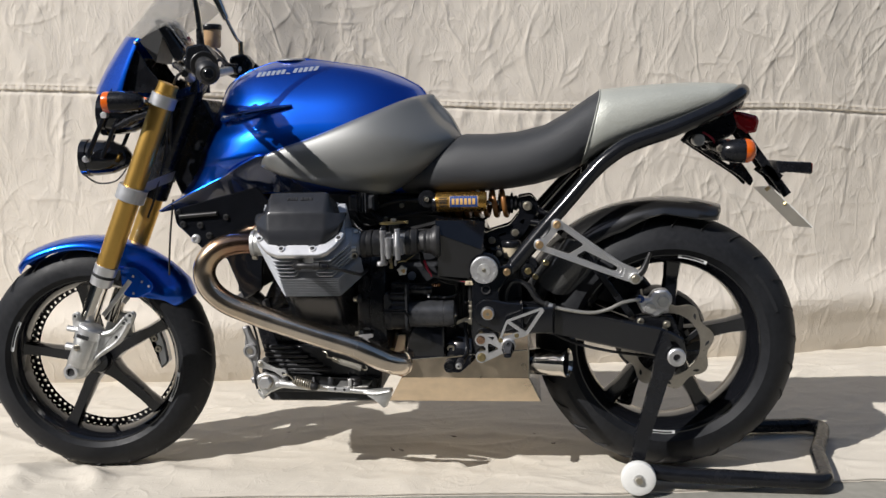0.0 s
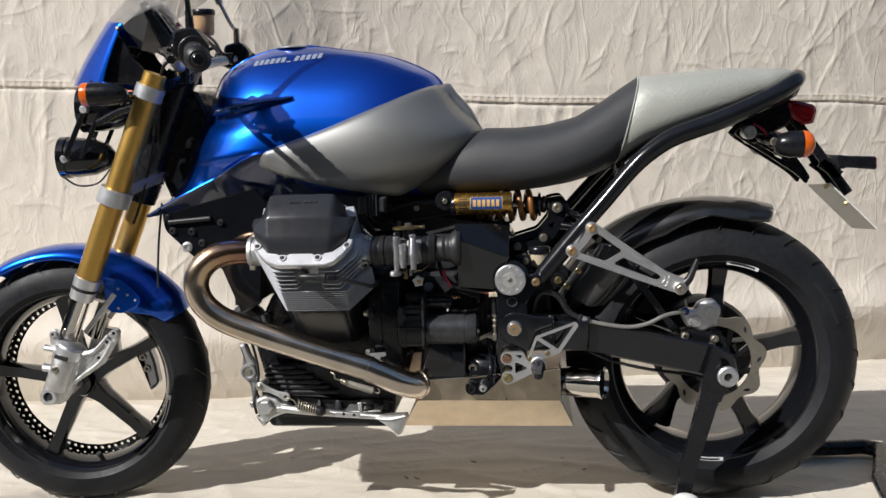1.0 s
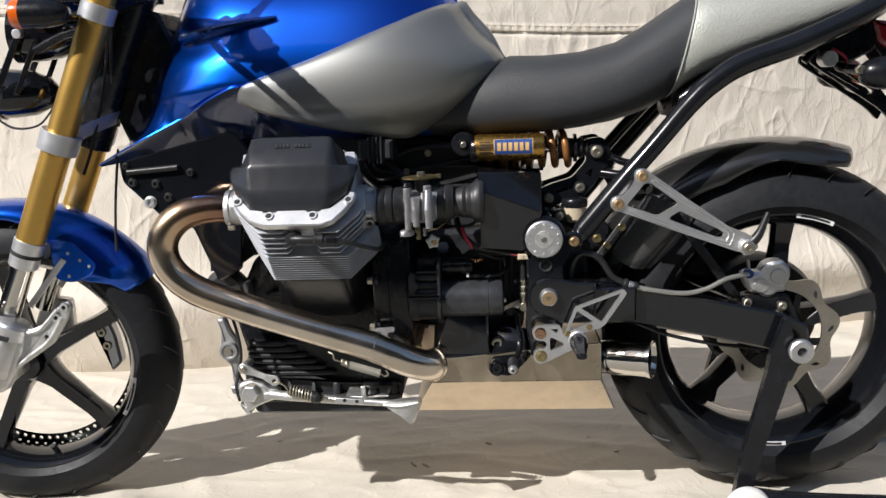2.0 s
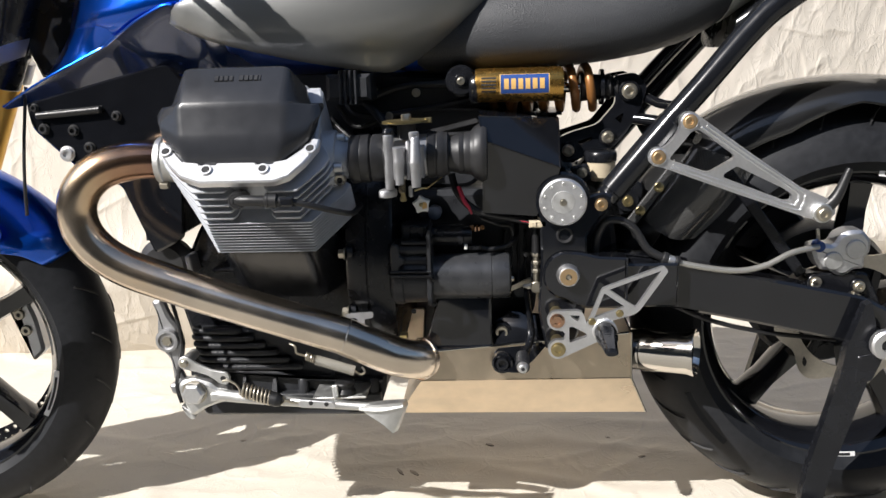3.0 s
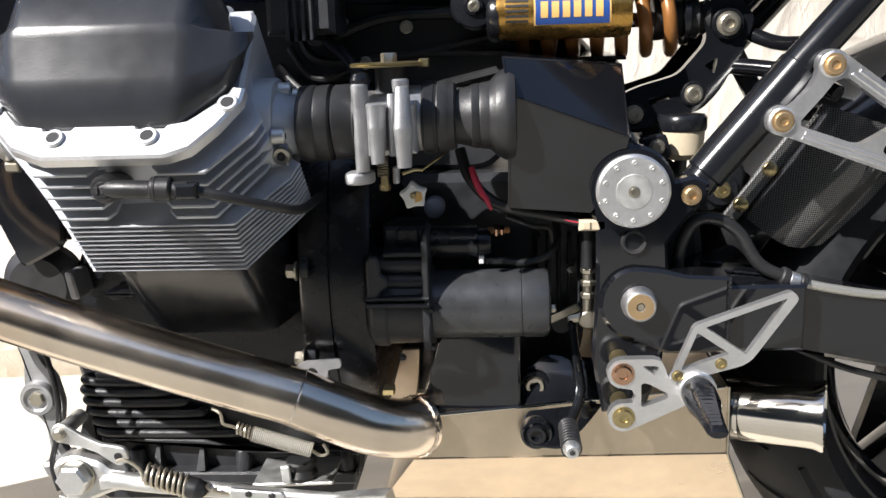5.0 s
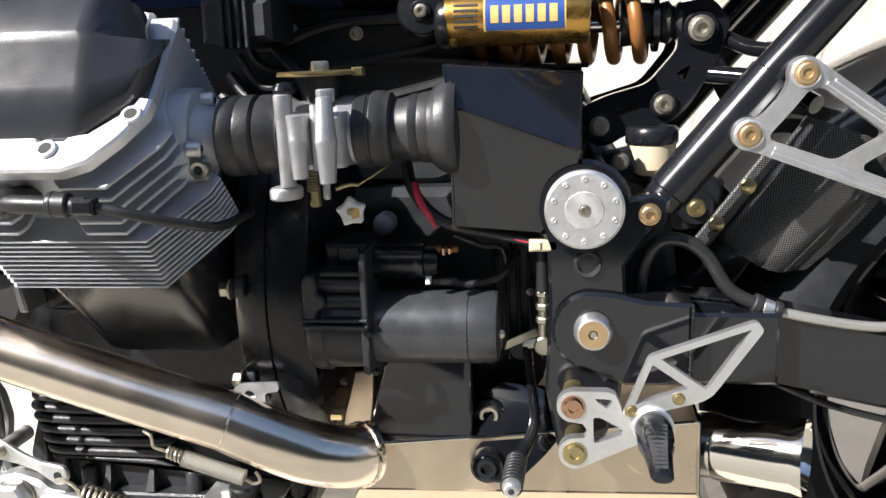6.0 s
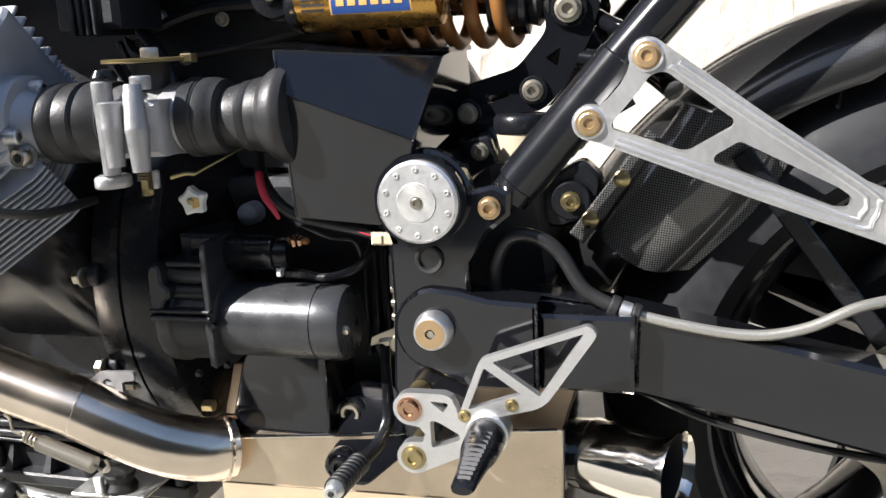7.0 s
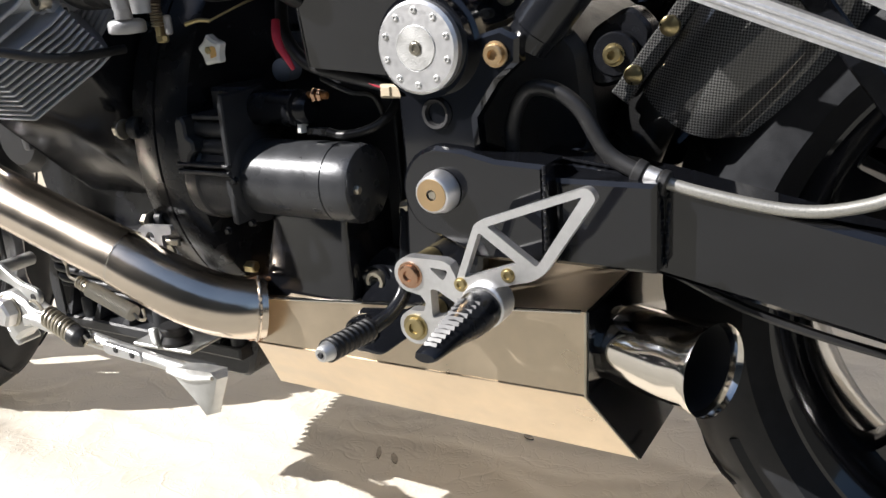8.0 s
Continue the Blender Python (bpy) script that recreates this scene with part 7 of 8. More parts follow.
part("bellmouth", skewed(lathe([(0.021, 0.131), (0.0228, 0.135), (0.0262, 0.147), (0.0272, 0.148), (0.0278, 0.1535), (0.0272, 0.1545), (0.0284, 0.1560), (0.0292, 0.1625), (0.0296, 0.1635), (0.0345, 0.1680), (0.0352, 0.1690), (0.0395, 0.1760), (0.0402, 0.1800), (0.0385, 0.1845), (0.03, 0.186)], (0, 0.0, 0.6225), 64, "x")), GREYRUBBER, bike, "black ribbed intake trumpet")
part("fuel_hose", tube([(0.06, -0.14, 0.60), (0.04, -0.12, 0.66), (0.0, -0.10, 0.70), (-0.03, -0.09, 0.73)], 0.006, 10), HOSE, bike)

# airbox
bm = bmesh.new()
near = [(0.1805, -0.196, 0.640), (0.2815, -0.187, 0.6015), (0.276, -0.184, 0.575), (0.250, -0.180, 0.535), (0.178, -0.178, 0.5405)]
top = [(0.1745, -0.186, 0.6715), (0.2845, -0.105, 0.6600), (0.29, -0.09, 0.60), (0.262, -0.09, 0.53), (0.18, -0.09, 0.54)]
A = rings_from(bm, [[(x, -0.02, z + 0.01) for x, _, z in top], top, near])
skin(bm, A)
airbox = part("airbox", bm, GLOSSBLACK, bike, "gloss black folded sheet airbox", smooth=10)
for a, b in ((near[0], top[0]), (near[0], near[4]), (near[0], near[1]), (near[1], top[1]), (top[0], top[1])):
    part("folded_edge", tube([a, b], 0.0011, 8, smooth=False), GLOSSBLACK, airbox)
part("airbox_spring_plate", box(0.19, 0.29, -0.10, -0.02, 0.664, 0.668, 0.001), SATINBLACK, airbox)

# exhaust
PIPE = [(-0.235, -0.205, 0.625), (-0.285, -0.215, 0.626), (-0.325, -0.228, 0.616), (-0.352, -0.235, 0.590), (-0.360, -0.237, 0.556), (-0.346, -0.237, 0.520), (-0.305, -0.237, 0.487), (-0.23, -0.236, 0.457), (-0.156, -0.234, 0.431), (-0.08, -0.230, 0.405), (-0.012, -0.224, 0.381)]
pipe = part("exhaust_header", tube(PIPE, 0.0258, 32, 10), HEADER, bike, "polished steel exhaust header tinted by heat")
part("header_end", tube([(-0.014, -0.2245, 0.3817), (0.016, -0.219, 0.366), (0.044, -0.209, 0.350), (0.064, -0.198, 0.340), (0.080, -0.186, 0.334), (0.092, -0.172, 0.331)], [0.0260, 0.0266, 0.0272, 0.0276, 0.0278, 0.0278], 36, 10), HEADER, pipe, "polished joining pipe")
ax = (Vector((0.025, -0.212, 0.362)) - Vector((-0.08, -0.230, 0.405))).normalized()
au = ax.orthogonal().normalized()
av = ax.cross(au)
part("header_seam", tube([Vector((-0.013, -0.2239, 0.3813)) + au * (0.0262 * math.cos(2 * math.pi * k / 48)) + av * (0.0262 * math.sin(2 * math.pi * k / 48)) for k in range(49)], 0.0008, 8, smooth=False), CHROME, pipe)
for side in (1,):
    part("far_header", tube([(x, -y, z) for x, y, z in PIPE] + [(0.05, 0.19, 0.355), (0.10, 0.16, 0.343)], 0.0258, 20, 6), HEADER, bike)


def pan_ring(t):
    """Cross section of the silencer box at t of its length."""
    x0, x1 = 0.093, 0.384
    x = x0 + (x1 - x0) * t
    zt = 0.3405 + 0.017 * t
    zm = 0.299 - 0.0085 * t
    side = 0.1745 - 0.0275 * t
    low0, low1 = 0.045, 0.412
    xl = low0 + (low1 - low0) * t
    return [(x, -side, zt), (x - 0.02 * (1 - t) * 0.4, -side - 0.004, zm), (xl, -0.112, 0.222), (xl, 0.112, 0.222), (x, side + 0.004, zm), (x, side, zt)]


bm = bmesh.new()
R = rings_from(bm, [pan_ring(k / 12) for k in range(13)])
skin(bm, R)
pan = part("silencer_box", bm, PANSTEEL, bike, "brushed stainless silencer box under the engine", smooth=12)
end = [Vector(p) for p in pan_ring(1.0)]
# Polished end; the dark tyre it mirrors is put into its colour.
part("end_plate", loft([[p + Vector((o, 0, 0)) for p in end] for o in (0.0005, 0.003)]), GLOSSBLACK, pan, "silencer box end plate, its dark reflection put into a gloss black")
part("end_weld", tube([end[k] + Vector((0.001, -0.001, 0)) for k in (0, 1, 2)], 0.0011, 8, smooth=False), ZINC, pan)
part("silencer_seam", tube([pan_ring(0)[1], pan_ring(1)[1]], 0.0010, 8, smooth=False), PANSTEEL, pan)
part("silencer_top_weld", tube([pan_ring(0.02)[0], pan_ring(0.5)[0], pan_ring(0.99)[0]], 0.0016, 8), CHROME, pan)
part("weld_ring", tube([(0.090 + 0.014 * math.cos(a) + 0.0006 * math.sin(7 * a), -0.175 + 0.022 * math.cos(a), 0.331 + 0.0285 * math.sin(a)) for a in [2 * math.pi * k / 60 for k in range(61)]], [0.0022 + 0.0009 * (k % 2) for k in range(61)], 8, smooth=False), COPPERED, pan)
tip = part("exhaust_tip", lathe([(0.0315, 0.0), (0.0325, 0.004), (0.0325, 0.05), (0.0332, 0.068), (0.0352, 0.0755), (0.0350, 0.0775), (0.0322, 0.073), (0.0315, 0.0)], (0, 0, 0), 40, "x", closed=True), CHROME, bike, "polished round exhaust tip")
tip.matrix_local = Matrix.Translation((0.406, -0.114, 0.322)) @ Matrix.Rotation(radians(-22), 4, "Z") @ Matrix.Rotation(radians(-2), 4, "Y")
# Dark sleeve lines the bore of the tip.
part("tip_bore", lathe([(0.0324, 0.073), (0.0312, 0.05), (0.0308, 0.008), (0.0, 0.006), (0.0, 0.004), (0.0312, 0.004), (0.0318, 0.05)], (0, 0, 0), 40, "x", closed=True), DARK, tip, "dark sleeve inside the tip")
part("tip_shoulder", tube([(0.372, -0.100, 0.318), (0.392, -0.109, 0.320), (0.412, -0.1145, 0.3222)], [0.026, 0.030, 0.0316], 32), CHROME, bike)

# footrest, heel guard, gear lever
plate = [(0.3373, 0.3695), (0.3473, 0.3765), (0.3493, 0.3885), (0.3433, 0.3985), (0.3253, 0.3985), (0.3153, 0.3915), (0.3128, 0.4005), (0.3093, 0.4075), (0.3033, 0.41)] + arc(0.2758, 0.3963, 0.0135, 90, 270) + [(0.2833, 0.3815), (0.2873, 0.376), (0.2853, 0.3695)] + arc(0.277, 0.3555, 0.0135, 80, 300)
openings = [rounded([(0.2918, 0.404), (0.3078, 0.403), (0.3033, 0.3945)], 0.003), rounded([(0.2918, 0.3875), (0.2973, 0.3875), (0.3153, 0.3775), (0.3153, 0.373), (0.2923, 0.3645)], 0.003)]
rest = part("footrest_bracket", pierced(plate, openings, -0.212, -0.202), ALU, bike, "milled aluminium rider footrest bracket with openings", smooth=30)
for c, m in (((0.2758, 0.3963), COPPERED), ((0.277, 0.3555), BRASS)):
    bolt(rest, c[0], -0.212, c[1], 0.0082, m, h=0.0035)
    part("spacer", cyl((c[0], -0.203, c[1] + 0.003), (c[0], -0.178, c[1] + 0.003), 0.0085, None, 16), BRASS, rest, "yellow-passivated spacer")
for c in ((0.3215, 0.397), (0.3583, 0.4079)):
    bolt(rest, c[0], -0.219, c[1], 0.0042, BRASS, h=0.002)
guard = [(0.3144, 0.3908), (0.3348, 0.4426), (0.4154, 0.4726), (0.4216, 0.4654), (0.3848, 0.4115), (0.3766, 0.4058), (0.3379, 0.3949)]
hgm = pierced(rounded(guard, 0.004), [rounded([(0.3375, 0.4362), (0.3655, 0.4168), (0.3245, 0.4022)], 0.002), rounded([(0.3440, 0.4408), (0.4120, 0.4660), (0.3795, 0.4160), (0.3712, 0.4215)], 0.002)], -0.219, -0.2115)
heel = part("heel_guard", hgm, ALU, rest, "open aluminium heel guard", smooth=30)
part("peg_collar", cyl((0.339, -0.204, 0.384), (0.339, -0.223, 0.384), 0.0165, None, 28), ALU, rest, "machined collar")
peg_at = lambda t: Vector((0.339 - 0.0005 * t, -0.221 - 0.078 * t, 0.383 - 0.0005 * t))
rows = []
for t, w, h in ((0, 0.0145, 0.0145), (0.12, 0.0148, 0.0148), (0.34, 0.0142, 0.0125), (0.55, 0.0108, 0.0085), (0.80, 0.0092, 0.006), (0.96, 0.0085, 0.0045), (1.0, 0.007, 0.003)):
    rows.append([peg_at(t) + Vector((w * math.cos(2 * math.pi * k / 20), 0, h * math.sin(2 * math.pi * k / 20) - 0.3 * (0.0155 - h))) for k in range(20)])
peg = part("footrest", loft(rows), SATINBLACK, rest, "black tapered folding footrest with serrated top")
for k in range(11):
    p = peg_at(0.24 + 0.065 * k)
    wd = 0.0085 - 0.0004 * k
    part("serration", loft([[(p.x + s * wd, p.y + o, p.z + z) for o, z in ((-0.0017, 0.0095 - 0.0008 * k), (0.0, 0.0125 - 0.0009 * k), (0.0017, 0.0095 - 0.0008 * k))] for s in (-1, 1)]), PEGMETAL, peg)
lev = part("gear_lever", tube([(0.236, -0.150, 0.428), (0.2385, -0.157, 0.402), (0.2415, -0.165, 0.381), (0.2425, -0.172, 0.364), (0.237, -0.186, 0.350), (0.229, -0.206, 0.3435)], [0.0045, 0.005, 0.0055, 0.006, 0.006, 0.0065], 12, flat=0.6), SATINBLACK, bike, "dark steel gear lever")
bm = tube([(0.2285 - 0.001 * k / 32, -0.205 - 0.050 * k / 32, 0.3435 + 0.003 * k / 32) for k in range(33)], [0.0092 if k % 4 < 3 else 0.0078 for k in range(33)], 16, smooth=False)
part("lever_rubber", bm, HOSE, lev, "ribbed black lever rubber")
part("lever_tip", cyl((0.2275, -0.254, 0.3464), (0.2275, -0.264, 0.3468), 0.0078, 0.006, 18), CASTALU, lev)
part("lever_tip_bolt", cyl((0.2275, -0.2635, 0.3468), (0.2275, -0.2655, 0.3468), 0.0026, None, 6), DARK, lev)
rod = part("gear_rod", cyl((0.2505, -0.150, 0.475), (0.250, -0.150, 0.52), 0.0062, 0.005, 14), HOSE, bike, "gear linkage rod with plated joints")
part("rod_joint", cyl((0.2505, -0.150, 0.430), (0.2505, -0.150, 0.478), 0.0045, None, 12), ZINC, rod)
for z in (0.448, 0.46, 0.472):
    part("rod_nut", cyl((0.2505, -0.150, z), (0.2505, -0.150, z + 0.006), 0.0068, None, 6), ZINC, rod)
part("rod_eye", cyl((0.2505, -0.156, 0.428), (0.2505, -0.142, 0.428), 0.0085, None, 18), ZINC, rod)
part("rod_bolt", cyl((0.232, -0.150, 0.427), (0.246, -0.150, 0.430), 0.0042, None, 6), ZINC, rod)

# side stand, folded up
ss = part("side_stand", tube([(-0.204, -0.196, 0.287), (-0.17, -0.198, 0.2835), (-0.093, -0.200, 0.277), (-0.02, -0.202, 0.272), (0.020, -0.203, 0.2695)], [0.0088, 0.0085, 0.0073, 0.0062, 0.0056], 18), CASTALU, bike, "folded silver side stand with return spring")
part("stand_foot", loft([[(0.006, -0.209, 0.2735), (0.010, -0.198, 0.2745), (0.010, -0.198, 0.2645), (0.006, -0.209, 0.2635)], [(0.034, -0.213, 0.2775), (0.038, -0.199, 0.2785), (0.034, -0.199, 0.2500), (0.030, -0.213, 0.2490)], [(0.060, -0.216, 0.2810), (0.066, -0.200, 0.2800), (0.052, -0.203, 0.2340), (0.046, -0.215, 0.2350)], [(0.065, -0.214, 0.2740), (0.068, -0.203, 0.2730), (0.055, -0.205, 0.2400), (0.051, -0.212, 0.2400)]]), CASTALU, ss, "flat splayed foot")
part("foot_rib", tube([(0.000, -0.209, 0.2695), (0.030, -0.2145, 0.2690), (0.062, -0.2165, 0.2755)], [0.0035, 0.0030, 0.0022], 8), CASTALU, ss)
part("pivot_casting", prism(rounded([(-0.262, 0.300), (-0.258, 0.280), (-0.246, 0.256), (-0.240, 0.256), (-0.226, 0.266), (-0.206, 0.274), (-0.190, 0.278), (-0.188, 0.2945), (-0.206, 0.2965), (-0.214, 0.305), (-0.238, 0.312), (-0.256, 0.308)], 0.005), -0.200, -0.176, 0.004), CASTALU, ss, "cast fork end of the stand")
part("casting_step", prism(rounded([(-0.216, 0.279), (-0.200, 0.281), (-0.198, 0.291), (-0.214, 0.2915)], 0.003), -0.2045, -0.198, 0.0015), CASTALU, ss)
part("casting_toe", prism(rounded([(-0.262, 0.270), (-0.247, 0.262), (-0.241, 0.250), (-0.248, 0.247), (-0.256, 0.256)], 0.003), -0.196, -0.168, 0.002), CASTALU, ss)
part("pivot_bracket", prism(rounded([(-0.302, 0.418), (-0.286, 0.420), (-0.278, 0.395), (-0.266, 0.378), (-0.261, 0.352), (-0.265, 0.330), (-0.270, 0.312), (-0.262, 0.296), (-0.264, 0.276), (-0.272, 0.278), (-0.279, 0.300), (-0.281, 0.330), (-0.294, 0.345), (-0.297, 0.372), (-0.294, 0.395)], 0.006), -0.168, -0.150, 0.004), TBALU, ss, "cast side stand bracket")
part("bracket_lug", prism(rounded([(-0.280, 0.297), (-0.258, 0.300), (-0.256, 0.284), (-0.276, 0.283)], 0.004), -0.186, -0.150, 0.003), TBALU, ss)
part("pivot_washer", cyl((-0.237, -0.2005, 0.2925), (-0.237, -0.2025, 0.2925), 0.0180, None, 32), ZINC, ss)
part("pivot_bolt", lathe([(0.0, -0.0125), (0.0130, -0.0125), (0.0158, -0.0100), (0.0165, 0.0)], (-0.237, -0.2020, 0.2925), 6), ALU, ss, "large plated hexagon bolt")
part("upper_bolt", lathe([(0.0, -0.006), (0.0105, -0.0065), (0.0125, -0.009), (0.0160, -0.0085), (0.0175, -0.005), (0.0175, 0.0)], (-0.281, -0.167, 0.360), 36), TBALU, ss, "large washer-headed bolt")
part("bolt_socket", cyl((-0.281, -0.1725, 0.360), (-0.281, -0.1765, 0.360), 0.0078, None, 6), ZINC, ss)
eye_a, eye_b = Vector((-0.249, 0.335)), Vector((-0.195, 0.312))
along = (eye_b - eye_a).normalized()
across = Vector((-along.y, along.x))
dog = []
for a0, c in ((90, eye_a), (270, eye_b)):
    for k in range(9):
        a = radians(a0 - 25 + 230 * k / 8)
        dog.append(c + along * (0.0098 * math.cos(a)) + across * (0.0098 * math.sin(a)))
dog = dog[:9] + [eye_a.lerp(eye_b, 0.35) - across * 0.0058, eye_a.lerp(eye_b, 0.65) - across * 0.0050] + dog[9:] + [eye_a.lerp(eye_b, 0.65) + across * 0.0050, eye_a.lerp(eye_b, 0.35) + across * 0.0058]
arm = part("spring_arm", prism(dog, -0.199, -0.193, 0.0012), CASTALU, ss, "cast link with two eyes")
part("link_bolt", lathe([(0.0, -0.005), (0.0040, -0.005), (0.0058, -0.0035), (0.0060, 0.0)], (eye_a.x, -0.199, eye_a.y), 20), ZINC, arm)
part("link_post", cyl((eye_a.x, -0.194, eye_a.y), (eye_a.x, -0.155, eye_a.y), 0.0075, None, 20), CASTALU, arm)
part("link_hole", cyl((eye_b.x, -0.1985, eye_b.y), (eye_b.x, -0.1997, eye_b.y), 0.0040, None, 18, edge=0.0003), HOSE, arm)
spring0, spring1 = Vector((-0.166, -0.207, 0.2985)), Vector((-0.124, -0.211, 0.2865))
coil = [spring0.lerp(spring1, i / 180) + Vector((0.0026 * math.sin(2 * math.pi * i / 22.5), 0.0088 * math.cos(2 * math.pi * i / 22.5), 0.0092 * math.sin(2 * math.pi * i / 22.5))) for i in range(181)]
part("return_spring", tube(coil, 0.00165, 8, smooth=False), ZINC, ss, "coiled return spring")
part("spring_core", cyl(spring0, spring1, 0.0070, None, 16), HOSE, ss)
part("spring_sleeve", tube([(-0.127, -0.2108, 0.2873), (-0.117, -0.2112, 0.2845), (-0.110, -0.2112, 0.2825)], [0.0100, 0.0103, 0.0072], 18), HOSE, ss, "black rubber spring end")
part("spring_hook", tube([(eye_b.x, -0.203, eye_b.y - 0.003), (-0.187, -0.205, 0.3115), (-0.176, -0.206, 0.3065), (-0.170, -0.207, 0.2985), (-0.170, -0.207, 0.2900)], 0.0017, 8), ZINC, ss)
part("spring_hook", tube([(-0.112, -0.211, 0.2905), (-0.105, -0.212, 0.2850), (-0.096, -0.209, 0.2795), (-0.088, -0.206, 0.2775)], 0.0017, 8), ZINC, ss)
part("spring_hook", tube([(-0.112, -0.211, 0.2770), (-0.104, -0.212, 0.2835), (-0.098, -0.210, 0.2845)], 0.0015, 8), ZINC, ss)
part("rivet_plate", prism(rounded([(-0.088, 0.2835), (-0.036, 0.2795), (-0.034, 0.2695), (-0.086, 0.2715)], 0.004), -0.2095, -0.203, 0.001), ALU, ss)
for bx, bz in ((-0.069, 0.2785), (-0.047, 0.2765)):
    part("stand_rivet", cyl((bx, -0.208, bz), (bx, -0.2105, bz), 0.0034, None, 14), GREYRUBBER, ss)
buffer = part("buffer_bracket", prism(rounded([(-0.072, 0.2725), (0.006, 0.2755), (0.006, 0.2785), (-0.072, 0.2765)], 0.001), -0.186, -0.130, 0.001), CASTALU, bike, "thin plate bracket")
part("rubber_buffer", lathe([(0.0, 0.0), (0.0145, 0.0), (0.0155, 0.004), (0.0125, 0.010), (0.0150, 0.017), (0.0140, 0.019), (0.0, 0.019)], (-0.026, -0.172, 0.2775), 24, "z"), HOSE, buffer, "black rubber stand buffer")
part("buffer_clip", prism(rounded([(-0.043, 0.296), (-0.034, 0.297), (-0.033, 0.279), (-0.041, 0.278)], 0.002), -0.190, -0.184, 0.001), CASTALU, buffer)
part("stand_cable", tube([(-0.272, -0.172, 0.430), (-0.262, -0.178, 0.398), (-0.256, -0.182, 0.360), (-0.262, -0.180, 0.325), (-0.268, -0.186, 0.298), (-0.262, -0.190, 0.272)], 0.0028, 10), HOSE, ss, "black switch cable")

# lug and bolt behind the header, weld at its end, bosses on the crankcase
lug = part("pipe_lug", pierced(rounded([(-0.022, 0.386), (-0.019, 0.400), (-0.010, 0.406), (0.024, 0.408), (0.024, 0.400), (0.011, 0.398), (0.012, 0.380), (-0.004, 0.370)], 0.003), [[(-0.003 + 0.0052 * math.cos(2 * math.pi * k / 16), 0.395 + 0.0052 * math.sin(2 * math.pi * k / 16)) for k in range(16)]], -0.201, -0.197), TBALU, bike, "steel lug with a hole behind the header")
part("lug_bolt", cyl((0.052, -0.145, 0.356), (0.065, -0.145, 0.356), 0.0058, None, 6), BRASS, bike, "yellow plated bolt head")
part("lug_washer", cyl((0.049, -0.145, 0.356), (0.052, -0.145, 0.356), 0.0080, None, 20), BRASS, bike)
part("crankcase_post", prism(rounded([(-0.259, 0.476), (-0.251, 0.475), (-0.246, 0.448), (-0.255, 0.448)], 0.003), -0.134, -0.095, 0.002), TBALU, bike)
part("crankcase_rib", prism(rounded([(-0.222, 0.454), (-0.190, 0.459), (-0.174, 0.452), (-0.212, 0.446)], 0.003), -0.134, -0.095, 0.002), MATTBLACK, bike)
wd = (Vector((0.092, -0.172, 0.331)) - Vector((0.080, -0.186, 0.334))).normalized()
wu = wd.orthogonal().normalized()
wv = wd.cross(wu)
part("weld_bead", tube([Vector((0.088, -0.177, 0.332)) + (wu * math.cos(2 * math.pi * k / 60) + wv * math.sin(2 * math.pi * k / 60)) * (0.0282 + 0.0008 * math.sin(k * 2.4)) for k in range(61)], [0.0009 + 0.0008 * abs(math.sin(k * 1.7)) for k in range(61)], 8, smooth=False), HEADER, pipe, "rough weld bead")

# spring that ties the header to the silencer
tie = part("exhaust_spring", tube([Vector((-0.066, -0.236, 0.358)).lerp(Vector((-0.050, -0.236, 0.3515)), i / 100) + Vector((0.0015 * math.sin(2 * math.pi * i / 20), 0.0045 * math.cos(2 * math.pi * i / 20), 0.0045 * math.sin(2 * math.pi * i / 20))) for i in range(101)], 0.0012, 6, smooth=False), ZINC, bike, "coil spring in a pale sleeve under the header")
part("spring_sleeve", cyl((-0.052, -0.236, 0.3522), (0.000, -0.236, 0.336), 0.0064, None, 18), SLEEVE, tie, "pale grey sleeve")
part("sleeve_rib", loft([[Vector((-0.052, -0.236, 0.3522)).lerp(Vector((0.0, -0.236, 0.336)), t / 60) + (Vector((0.297, 0, 0.955)) * math.sin(2 * math.pi * a / 14) + Vector((0, 1, 0)) * math.cos(2 * math.pi * a / 14)) * (0.0066 + 0.0008 * math.cos(math.pi * t)) for a in range(14)] for t in range(61)]), SLEEVE, tie)
part("spring_hook", tube([(-0.088, -0.232, 0.3745), (-0.080, -0.235, 0.371), (-0.078, -0.236, 0.362), (-0.070, -0.236, 0.359), (-0.064, -0.236, 0.357)], 0.0014, 8), ZINC, tie)
part("spring_hook", tube([(0.000, -0.236, 0.336), (0.008, -0.236, 0.331), (0.014, -0.236, 0.334), (0.010, -0.234, 0.341)], 0.0014, 8), ZINC, tie)


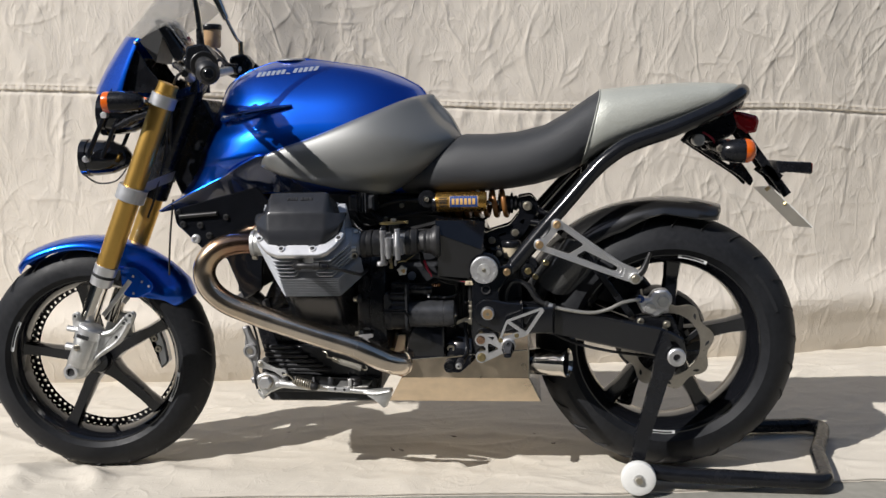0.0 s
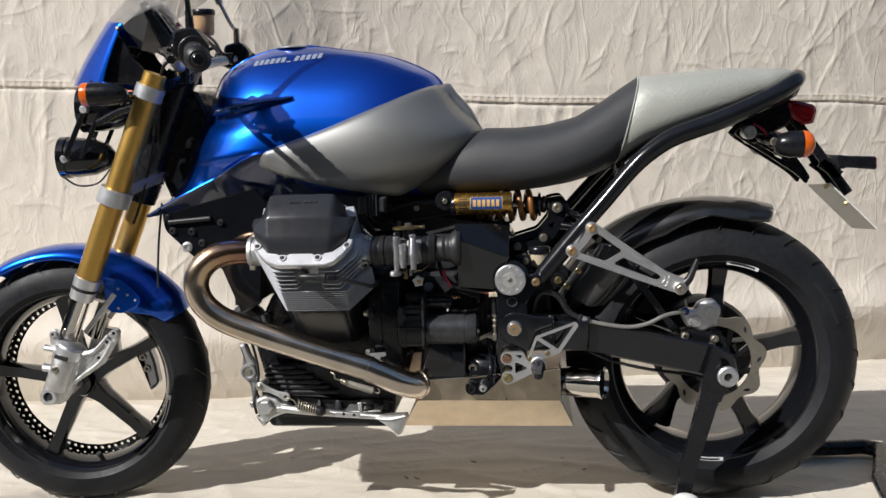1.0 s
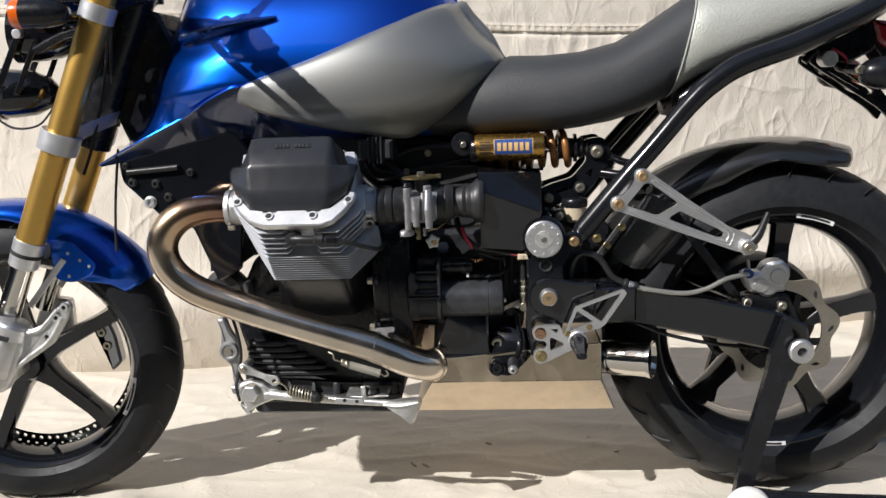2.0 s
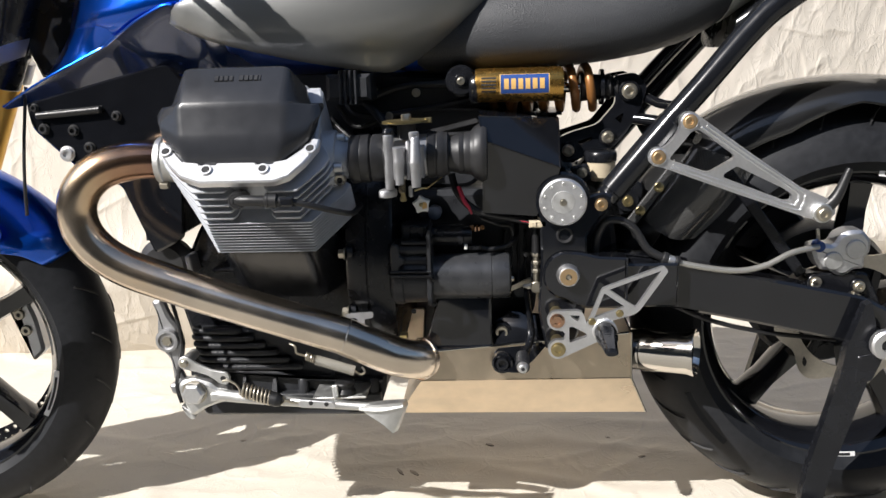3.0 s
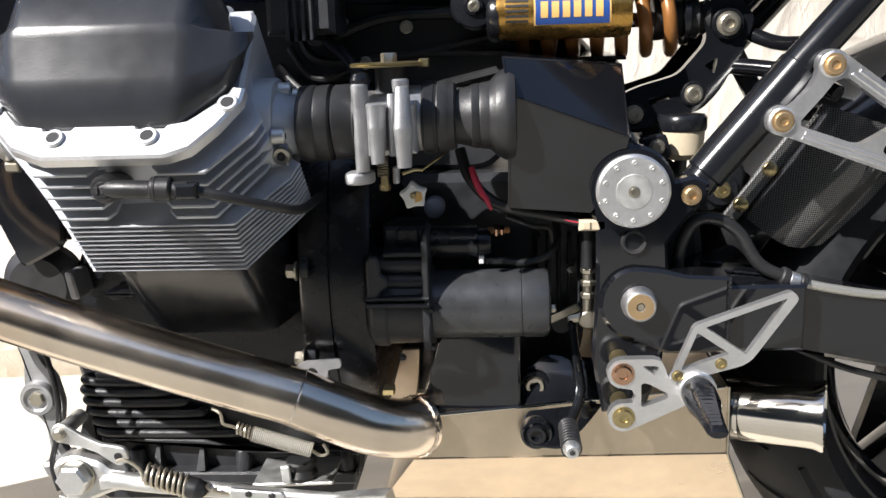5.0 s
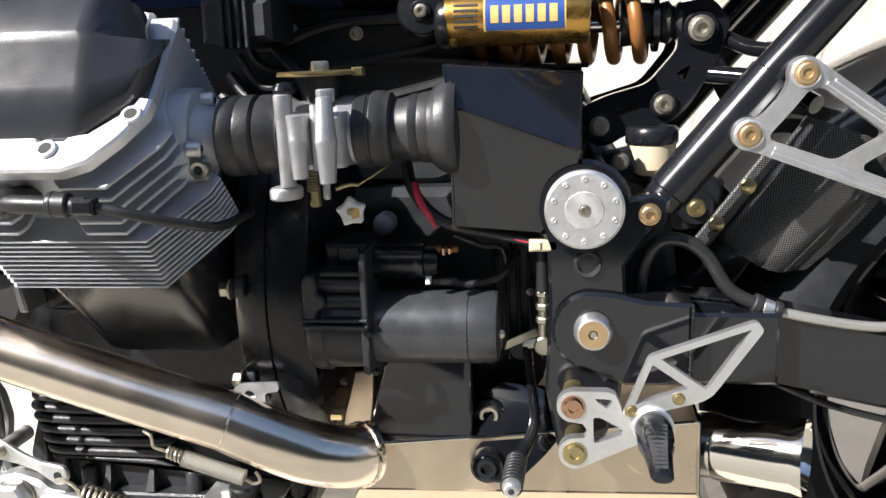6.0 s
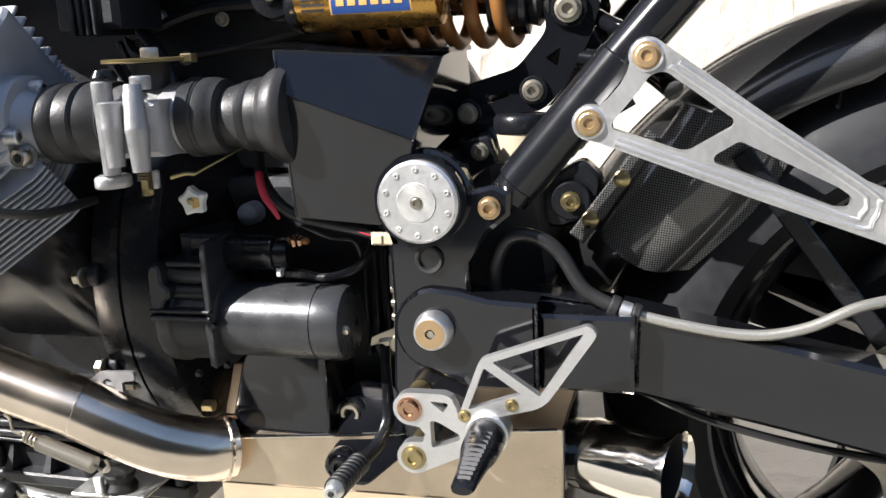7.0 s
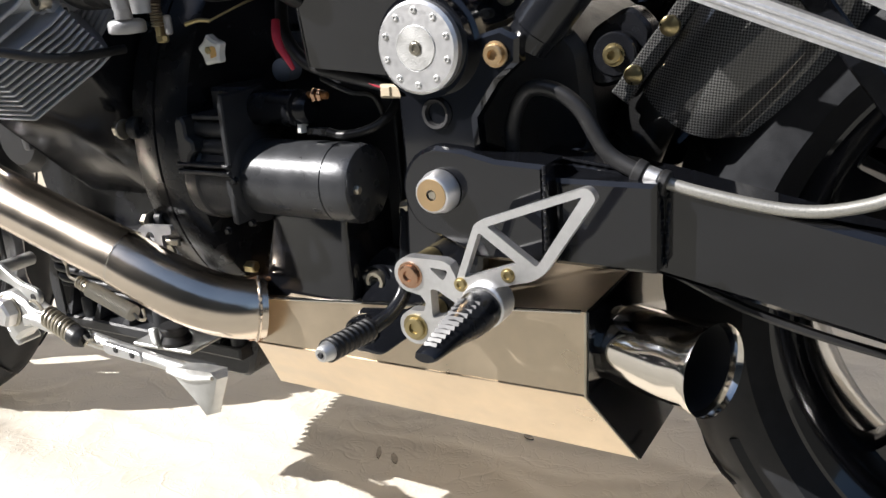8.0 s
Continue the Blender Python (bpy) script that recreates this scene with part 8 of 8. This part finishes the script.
# ---- the rear stand ----
stand = new("paddock_stand")
stand.location = (0.0, 0.0, 0.0)
tagged(stand, "black tubular rear stand holding the back wheel up", "motorcycle stand")
for side in (-1, 1):
    y = side * 0.166
    lean = 0.05 if side > 0 else 0.0
    part("upright", loft([[(x - w, y + t, z) for t in (-0.009, 0.009)] + [(x + w, y + t, z + 0.004) for t in (0.009, -0.009)] for x, z, w in ((0.700, 0.402, 0.004), (0.699, 0.375, 0.012), (0.695, 0.34, 0.020), (0.690, 0.303, 0.021), (0.676, 0.25, 0.0195), (0.662, 0.20, 0.0185), (0.652, 0.165, 0.018), (0.638, 0.096, 0.0155), (0.633, 0.066, 0.016))]), SATINBLACK, stand, "flat black stand arm", smooth=30)
    part("fork_plate", prism(rounded([(0.688, 0.29), (0.712, 0.292), (0.726, 0.328), (0.736, 0.352), (0.726, 0.356), (0.712, 0.334), (0.690, 0.33)], 0.004), y - 0.010, y + 0.010, 0.002), SATINBLACK, stand)
    part("side_rail", tube([(0.634, side * 0.172, 0.078), (0.72, side * 0.178, 0.068), (0.90, side * 0.180 + lean * 0.3, 0.061), (1.01 + lean * 1.6, side * 0.182 + lean * 0.8, 0.058), (1.040 + lean * 2, side * 0.182 + lean, 0.057), (1.062 + lean * 2, side * 0.170 + lean, 0.057), (1.073 + lean * 2, side * 0.140 + lean, 0.057), (1.105, 0.015, 0.057)], 0.0185, 18, 8), SATINBLACK, stand, "bent black steel tube")
    wheel = part("roller", lathe([(0.006, -0.014), (0.030, -0.014), (0.038, -0.011), (0.040, -0.006), (0.040, 0.006), (0.038, 0.011), (0.03, 0.014), (0.006, 0.014)], (0.634, side * 0.214, 0.072), 40), WHITE, stand, "white plastic roller")
    part("roller_nut", lathe([(0.0, side * 0.022), (0.008, side * 0.022), (0.008, side * 0.012)], (0.634, side * 0.214, 0.072), 6), ZINC, wheel)
    part("roller_washer", lathe([(0.0, side * 0.0155), (0.013, side * 0.0155), (0.013, side * 0.013)], (0.634, side * 0.214, 0.072), 24), CASTALU, wheel)
    part("roller_axle", cyl((0.634, side * 0.17, 0.072), (0.634, side * 0.23, 0.072), 0.005, None, 10), ZINC, wheel)
